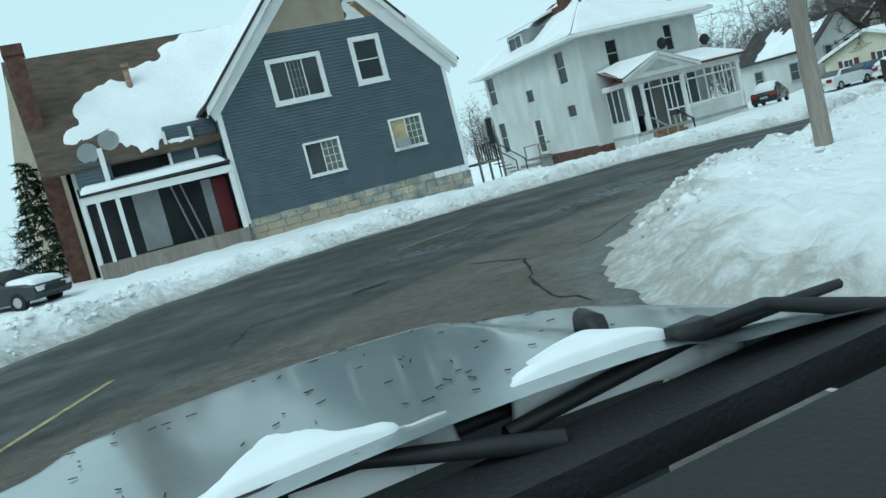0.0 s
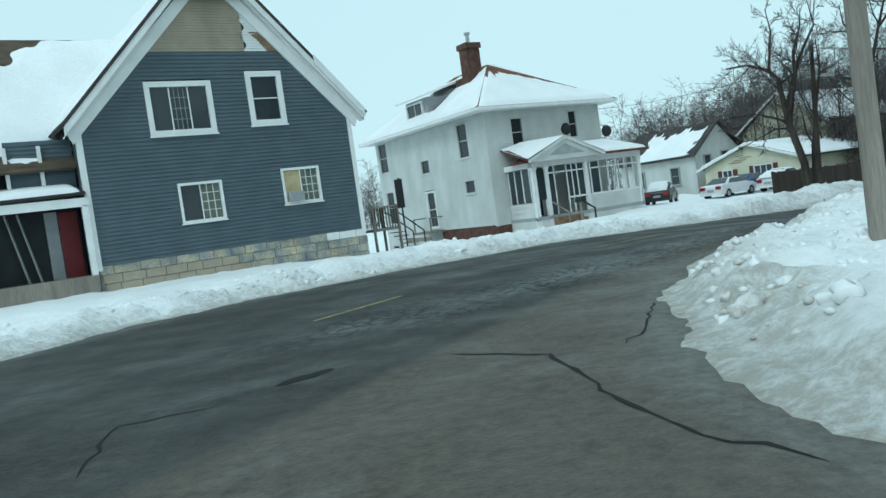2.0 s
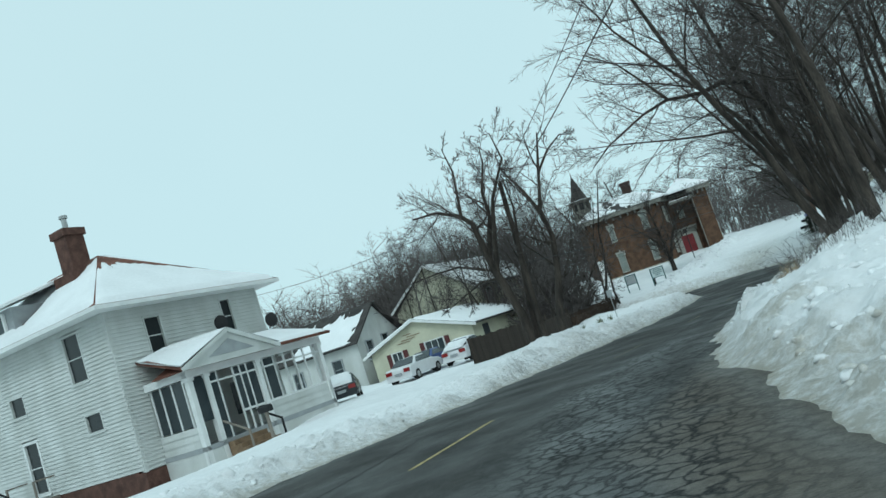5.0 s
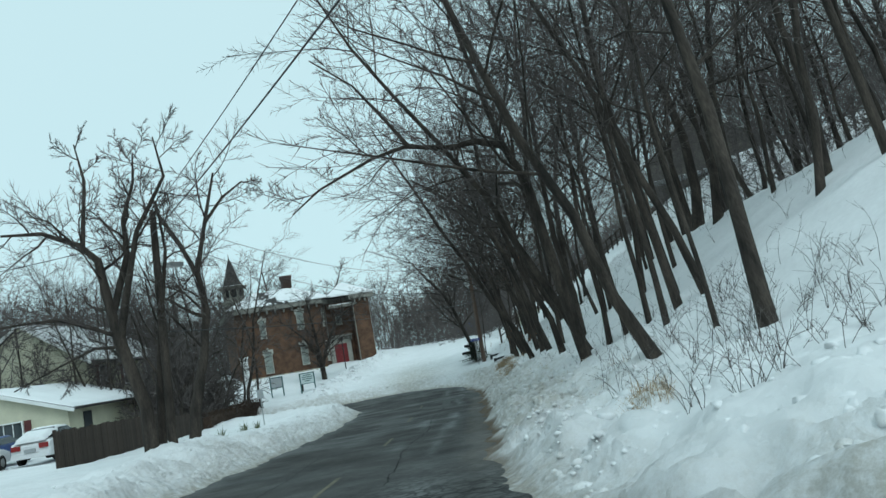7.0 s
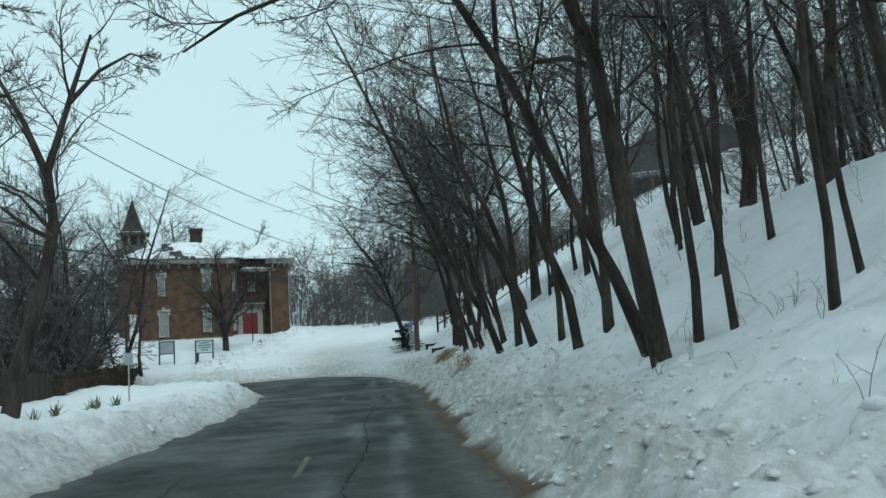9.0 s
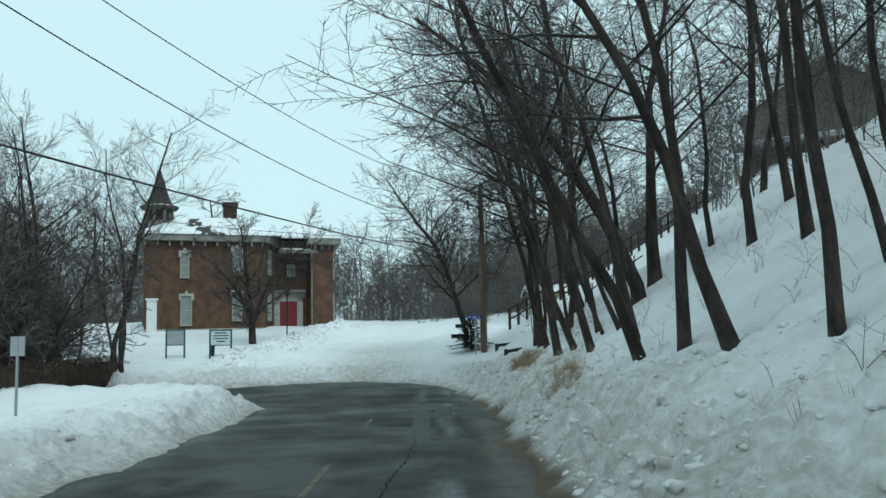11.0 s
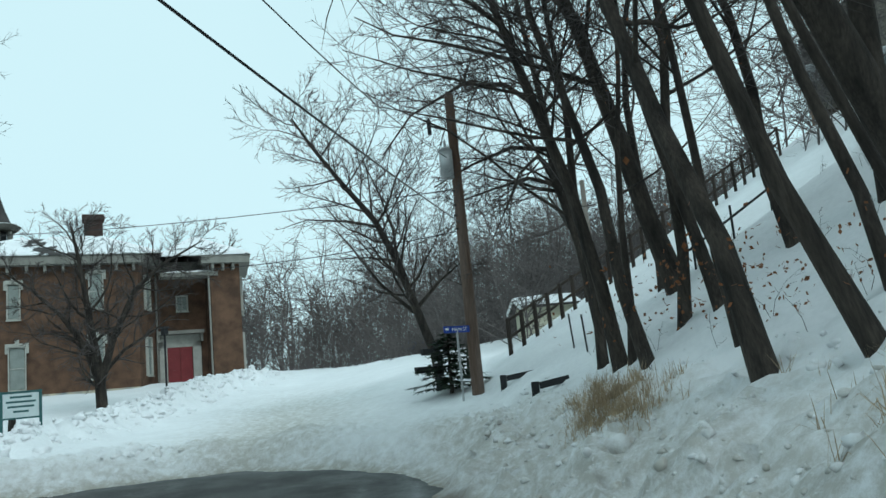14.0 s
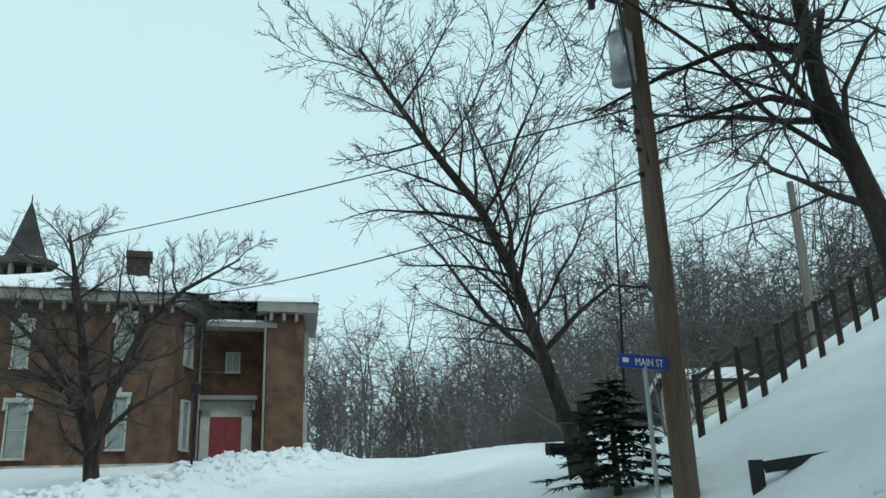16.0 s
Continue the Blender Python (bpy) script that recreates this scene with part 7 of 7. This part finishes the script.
for (x, y) in ((31.4, 46.9), (27.6, 44.9), (26.4, 44.2), (30.3, 46.5), (28.6, 44.6)):
    m = Mesh()
    blades(m, 0, 0, 0, 34, 0.55, 0.02, rb, 0.15)
    tagged(m.make("yucca", YUCCA), "spiky grey-green yucca poking through the snow", "plant", "yuccas").matrix_world = Matrix.Translation((x, y, gz(x, y)))
grass = Mesh()
for k in range(620):
    s, n = (rb.gauss(49.9, 0.9), -4.85 + rb.gauss(0, 0.3)) if k < 400 else (rb.gauss(38.1, 0.7), -4.65 + rb.gauss(0, 0.22)) if k < 540 else (rb.gauss(42.0, 0.8), -5.0 + rb.gauss(0, 0.3)) if k < 590 else (rb.gauss(6.5, 0.3), -5.1 + rb.gauss(0, 0.2))
    x, y = W(s, n)
    blades(grass, x, y, gz(x, y), 11, rb.uniform(0.25, 0.5), 0.0045, rb, 0.0, 0.38)
for k in range(40):
    s, n = rb.uniform(10, 46), -5.0 + rb.gauss(0, 0.5)
    x, y = W(s, n)
    blades(grass, x, y, gz(x, y), 6, 0.3, 0.004, rb, 0.5)
tagged(grass.make("dry_grass", STRAW), "tufts of dry straw-coloured grass on the bank", "grass", kind="stuff")
brush = Mesh()
for k in range(420):
    s, n = (rb.uniform(2, 58), -rb.uniform(5.2, 16)) if k < 270 else (rb.uniform(3.5, 12), -rb.uniform(5.0, 8.5))
    x, y = W(s, n)
    p = Vector((x, y, gz(x, y) - 0.05))
    for j in range(rb.choice((1, 2, 3))):
        d = Vector((rb.gauss(0, 0.4), rb.gauss(0, 0.4), 1)).normalized()
        l = rb.uniform(0.2, 0.9)
        bend = Vector((rb.gauss(0, 0.25), rb.gauss(0, 0.25), -0.08)) * l
        pts = [p, p + d * l * 0.4, p + d * l * 0.75 + bend * 0.4, p + d * l + bend]
        limb(brush, pts, [0.005, 0.004, 0.003, 0.0015], 3)
        for q in range(4):
            c = pts[1].lerp(pts[3], rb.random())
            limb(brush, [c, c + Vector((rb.gauss(0, 0.14), rb.gauss(0, 0.14), rb.uniform(0.02, 0.22))) * l], [0.0028, 0.0012], 3)
tagged(brush.make("brush", TWIG), "thin saplings and dry weeds poking through hillside snow", "brush", kind="stuff")
leaves = Mesh()
for k in range(900):
    s, n, h = rb.gauss(47.5, 2.2), rb.gauss(-6.2, 1.0), rb.choice((rb.uniform(1.0, 2.2), rb.uniform(5, 8)))
    x, y = W(s, n)
    p = Vector((x, y, -0.2 + h))
    a, b = Vector((rb.gauss(0, 1), rb.gauss(0, 1), rb.gauss(0, 1))).normalized() * 0.035, Vector((rb.gauss(0, 1), rb.gauss(0, 1), rb.gauss(0, 1))).normalized() * 0.024
    leaves.add([p - a, p + b, p + a, p - b], [(0, 1, 2, 3)])
tagged(leaves.make("dead_leaves", LEAF), "withered brown oak leaves hanging on branches", "leaves", kind="stuff")

# yellow centre dashes
for s0, n0, s1, n1 in ((-13.5, -3.2, -10.9, -2.1), (-3.0, -0.02, 0.04, -0.03), (8.5, 0.1, 11.5, 0.1), (18.0, -0.05, 20.8, 0.0), (29.0, 0.2, 32, 0.25), (38.5, 0.3, 41, 0.35), (-21.8, -12.2, -20.3, -9.3)):
    a, b = Vector((*W(s0, n0), 0)), Vector((*W(s1, n1), 0))
    d = (b - a).normalized()
    side = Vector((-d.y, d.x, 0)) * 0.05
    m = Mesh()
    for i in range(8):
        p, q = a.lerp(b, i / 8), a.lerp(b, (i + 1) / 8)
        zp, zq = float(road_z(p.x, p.y)) + 0.006, float(road_z(q.x, q.y)) + 0.006
        m.add([(p.x - side.x, p.y - side.y, zp), (q.x - side.x, q.y - side.y, zq), (q.x + side.x, q.y + side.y, zq), (p.x + side.x, p.y + side.y, zp)], [(3, 2, 1, 0)])
    tagged(m.make("lane_dash", FADEDLINE if s0 > 5 else YELLOWLINE), "worn yellow centre dash on the asphalt", "road marking", "centre dashes", "structure")

# repair patches in the asphalt
PATCH = mat("patched_asphalt", (0.085, 0.088, 0.086), 0.8, 0.2, 2.5, 0.3, 40)
for s0, s1, n0, n1, skew in ((41.0, 45.2, -1.92, -1.38, -0.1), (40.4, 45.1, -2.85, -2.10, 0.1), (34.6, 43.7, -1.30, -0.85, 0.15)):
    m = Mesh()
    for i in range(9):
        q = s0 + (s1 - s0) * i / 8
        for nn in (n0, n1):
            x, y = W(q, nn + skew * (i / 8 - 0.5))
            m.v.append((x, y, float(road_z(x, y)) + 0.005))
    m.f = [(2 * i, 2 * i + 2, 2 * i + 3, 2 * i + 1) for i in range(8)]
    tagged(m.make("road_patch", PATCH), "pale rectangular repair patch in the asphalt", "road patch", "road patches", "structure")

# tar-dark cracks and a pothole rim in the asphalt
TAR = mat("open_crack", (0.010, 0.010, 0.010), 0.9, 0.2, 6, 0, 40)
rk = random.Random(23)
m = Mesh()
for i in range(18):
    a = 2 * math.pi * i / 18
    r = rk.uniform(0.75, 1.15)
    x, y = -2.6 + 0.30 * r * math.cos(a) - 0.10 * r * math.sin(a), 5.68 + 0.30 * r * math.cos(a) + 0.10 * r * math.sin(a)
    m.v.append((x, y, float(road_z(x, y)) + 0.006))
m.f = [tuple(range(18))]
tagged(m.make("pothole", TAR), "dark wet pothole in the asphalt", "pothole", "road cracks", "structure")
for line, wd in ((((-0.9, 5.9), (0.2, 5.0), (0.4, 2.7), (0.6, 1.8), (1.1, 0.8)), 0.05), (((1.0, 5.0), (1.4, 5.6), (2.1, 7.6)), 0.04),
                 (((-4.0, 2.8), (-4.3, 4.5), (-3.3, 4.8)), 0.04),
                 (tuple(W(s, -0.95 + 0.12 * math.sin(s * 0.5)) for s in range(9, 38, 2)), 0.035), (tuple(W(s, 1.6 + 0.2 * math.sin(s * 0.4)) for s in range(-8, 22, 3)), 0.03)):
    pts = [Vector((x, y, 0)) for x, y in line]
    fine = []
    for p, q in zip(pts, pts[1:]):
        k = max(2, int((q - p).length / 0.22))
        fine += [p.lerp(q, i / k) + Vector((rk.gauss(0, 0.025), rk.gauss(0, 0.025), 0)) for i in range(k)]
    fine.append(pts[-1])
    m = Mesh()
    for i, p in enumerate(fine):
        d = (fine[min(i + 1, len(fine) - 1)] - fine[max(i - 1, 0)]).normalized()
        h = wd * 0.5 * rk.uniform(0.35, 1.3) * (0.2 if i in (0, len(fine) - 1) else 1)
        z = float(road_z(p.x, p.y)) + 0.005
        m.v += [(p.x - d.y * h, p.y + d.x * h, z), (p.x + d.y * h, p.y - d.x * h, z)]
    m.f = [(2 * i, 2 * i + 1, 2 * i + 3, 2 * i + 2) for i in range(len(fine) - 1)]
    tagged(m.make("road_crack", TAR), "open dark crack in the worn asphalt", "crack", "road cracks", "structure")

# snow chunks thrown up on the banks
shapes = []
for div in (1, 2):
    ball = bmesh.new()
    bmesh.ops.create_icosphere(ball, subdivisions=div, radius=1.0)
    shapes.append(([v.co.copy() for v in ball.verts], [tuple(v.index for v in f.verts) for f in ball.faces]))
    ball.free()
chunk, soil = Mesh(), []
rc = random.Random(3)
places = []
for k in range(10500):
    u = rc.random()
    if u < 0.25:
        s, n = rc.uniform(-24, 60), rc.uniform(3.6, 7.0)
        if u < 0.10:
            places.append((rc.uniform(-13.2, -10.4), rc.uniform(-5, 16), -20.0))
            continue
    elif u < 0.76:
        s, n = rc.uniform(4, 57), -rc.uniform(3.1, 7.0)
    elif u < 0.91:
        s, n = rc.uniform(-16, 4), -rc.uniform(5, 13)
    else:
        s = rc.uniform(59, 84)
        n = float(np.interp(s, [60, 68, 77, 84], [10.0, 9.6, 8.2, 6.0])) + rc.gauss(0, 0.8)
    places.append((*W(s, n), s))
px, py, ps = np.array(places).T
pg, pz = road_gap(px, py), ground_z(px, py)[0]
pd = dirt(px, py, pg)
for x, y, s, g, z, d in zip(px, py, ps, pg, pz, pd):
    if s < 58 and (g < 0.35 or g > 4.2 or rc.random() < (g - 1.5) / 3.5):
        continue
    r = rc.uniform(0.018, 0.055) * (1.8 if rc.random() < 0.06 else 1) * (1.6 if s < 3 else 2.6 if s > 58 else 1.7 if rc.random() < 0.14 else 0.8)
    BV, BF = shapes[1 if r > 0.07 else 0]
    c = Vector((x, y, z - r * 0.30))
    sq = (rc.uniform(0.7, 1.5), rc.uniform(0.7, 1.5), rc.uniform(0.6, 1.0))
    o = Vector((rc.uniform(0, 50), rc.uniform(0, 50), rc.uniform(0, 50)))
    chunk.add([c + Vector((v.x * sq[0], v.y * sq[1], v.z * sq[2])) * (r * (1 + 0.8 * noise.noise(v * 1.6 + o))) for v in BV], BF)
    soil += [float(d) * rc.choice((0.5, 0.8, 1.1))] * len(BV)
lumps = tagged(chunk.make("snow_lumps", GROUND, None, "", True), "broken lumps of ploughed snow on the banks", "snow", kind="stuff")
lumps.data.attributes.new("dirt", "FLOAT", "POINT").data.foreach_set("value", soil)

# ---------------------------------------------------------------- the car at the junction's mouth: its front
PAINT = mat("grey_car_paint", (0.17, 0.20, 0.21), 0.30, 0.06, 9, 0.04, 60, metal=0.5, spec=0.5)
nd = PAINT.node_tree.nodes["Principled BSDF"]
nd.inputs["Coat Weight"].default_value, nd.inputs["Coat Roughness"].default_value = 0.7, 0.10
PLASTIC = mat("black_plastic", (0.018, 0.018, 0.02), 0.55, 0.2, 5, 0.2, 80)
near = thing("car", pose(1.06, -7.62, 0.0, 0, 0, 33.2), "grey car front with wet hood, snow and wipers", "car")
CX, HW = 0.34, 1.00


def hood_front(u):
    return 2.08 - 0.10 * u * u - 0.30 * max(0, (abs(u) - 0.55) / 0.45) ** 2.5


def hood_z(u, v):
    z = 1.455 - 0.055 * u * u - 0.05 * v + 0.025 * float(step01(0.62 - abs(u), 0, 0.14)) - 0.32 * max(0, (v - 0.90) / 0.10) ** 2
    return z - 0.20 * max(0, (abs(u) - 0.93) / 0.07) ** 2


hd = Mesh()
NU, NV = 48, 36
for i in range(NU + 1):
    for j in range(NV + 1):
        u, v = -1 + 2 * i / NU, j / NV
        y0 = 0.93 - 0.10 * u * u
        hd.v.append((CX + HW * u * (1 - 0.04 * v), y0 + (hood_front(u) - y0) * v, hood_z(u, v)))
hd.f = [(i * (NV + 1) + j, (i + 1) * (NV + 1) + j, (i + 1) * (NV + 1) + j + 1, i * (NV + 1) + j + 1) for i in range(NU) for j in range(NV)]
hd.make("hood", PAINT, near, "grey metallic hood beaded with meltwater", True)
fb = Mesh()
for i in range(NU):
    u0, u1 = -1 + 2 * i / NU, -1 + 2 * (i + 1) / NU
    p, q = [(CX + HW * u * 0.96, hood_front(u), hood_z(u, 1.0)) for u in (u0, u1)]
    fb.add([p, q, (q[0], q[1] + 0.06, 0.75), (p[0], p[1] + 0.06, 0.75), (q[0], q[1] - 0.05, 0.35), (p[0], p[1] - 0.05, 0.35)], [(0, 3, 2, 1), (3, 5, 4, 2)])
fb.make("front_panel", PAINT, near, "", True)
for s in (-1, 1):
    x = CX + s * HW
    fd = Mesh().prism([(x, -0.2, 1.40), (x, 0.68, 1.22), (x * 1.0, 1.02, 1.15), (x, 1.02, 0.45), (x, -0.2, 0.45)], (-s * 0.06, 0, 0))
    fd.make("fender", PAINT, near)
    wh = Mesh().tube((x - s * 0.22, 0.75, 0.36), (x + s * 0.02, 0.75, 0.36), 0.36, 0.36, 24).make("wheel", TYRE, near)
    Mesh().tube((x, 0.75, 0.36), (x + s * 0.035, 0.75, 0.36), 0.21, 0.19, 16).make("rim", METAL, wh)
Mesh().box(CX - 0.98, CX + 0.98, 0.80, 0.95, 1.34, 1.40).make("cowl", PLASTIC, near, "black plastic cowl under the windscreen")
Mesh().prism([(CX - 0.3, 0.2, 1.30), (CX - 0.3, 0.72, 1.375), (CX - 0.3, 0.79, 1.30), (CX - 0.3, 0.4, 1.0), (CX - 0.3, 0.2, 1.0)], (1.4, 0, 0)).make("dashboard", PLASTIC, near, "dark plastic dashboard top")
for x0, y0, x1, y1 in ((-0.38, 0.97, 0.62, 1.04), (0.50, 0.95, 1.32, 1.00)):
    wp = Mesh()
    limb(wp, [Vector((x0, y0, 1.425)), Vector(((x0 + x1) / 2, (y0 + y1) / 2 + 0.01, 1.445)), Vector((x1, y1, 1.425))], [0.014, 0.018, 0.011], 6)
    limb(wp, [Vector((x1 - 0.05, y1 - 0.14, 1.40)), Vector(((x0 + x1) / 2 + 0.15, (y0 + y1) / 2 - 0.03, 1.465)), Vector(((x0 + x1) / 2, (y0 + y1) / 2, 1.46))], [0.02, 0.014, 0.011], 6)
    wp.box((x0 + x1) / 2 - 0.04, (x0 + x1) / 2 + 0.04, (y0 + y1) / 2 - 0.02, (y0 + y1) / 2 + 0.02, 1.44, 1.475)
    wp.make("wiper", BLACK, near, "black wiper arm and blade", True)
nz = Mesh()
limb(nz, [Vector((0.92, 1.27, 1.405)), Vector((0.92, 1.29, 1.44)), Vector((0.92, 1.33, 1.45)), Vector((0.92, 1.36, 1.42))], [0.022, 0.030, 0.026, 0.010], 10)
nz.make("washer_nozzle", BLACK, near, "", True)
left_over = snow_patch((-0.55, 0.99, 0), (1.15, 0.99, 0), (1.15, 1.52, 0), (-0.55, 1.52, 0), 81, 0.030, 110, 50, 0.06,
                       lambda u, v: 0.07 - 0.8 * v + 0.36 * math.exp(-((u - 0.43) / 0.07) ** 2) - 0.10 * math.exp(-((u - 0.60) / 0.06) ** 2) + 0.20 * math.exp(-((u - 0.74) / 0.07) ** 2) + 0.12 * math.exp(-((u - 0.2) / 0.15) ** 2) - 0.4 * max(0, u - 0.82) + 0.10 * noise.noise(Vector((u * 22, v * 8, 3))))
for i, (x, y, z) in enumerate(left_over.v):
    u = (x - CX) / HW
    v = (y - 0.93 + 0.10 * u * u) / (hood_front(u) - 0.93 + 0.10 * u * u)
    left_over.v[i] = (x, y, hood_z(u, min(max(v, 0), 1)) + z - 0.012)
left_over.make("hood_snow", SNOW, near, "leftover snow by the wipers", True)
bits, rt = Mesh(), random.Random(9)
for k in range(90):
    u, v = rt.uniform(-0.8, 0.9), rt.uniform(0.1, 0.88)
    y0 = 0.93 - 0.10 * u * u
    c = Vector((CX + HW * u * (1 - 0.04 * v), y0 + (hood_front(u) - y0) * v, hood_z(u, v) + 0.003))
    a = rt.uniform(0, 3.14)
    l = rt.uniform(0.004, 0.013)
    bits.bar(c - Vector((math.cos(a), math.sin(a), 0)) * l, c + Vector((math.cos(a), math.sin(a), 0)) * l, 0.002, 0.002)
tagged(bits.make("twig_bits", HEDGE, near), "tiny twigs and bark bits stuck to the hood", kind="stuff")

# a second pole among the bushes beyond the rail fence
pole(70.9, 51.2, 8.2, 0.13, POLEWOOD, "grey wooden utility pole beyond the hillside fence")

# bars and panes that can be told apart become parts of their own
for ob in list(bpy.data.objects):
    base = ob.name.split(".")[0]
    if ob.type == "MESH" and ob.parent and (base in ("muntin", "rake_board", "porch_frame", "porch_skirt", "porch_beam", "gable_ornament") or (base == "window" and ob.parent.name.startswith("car"))):
        separate(ob)
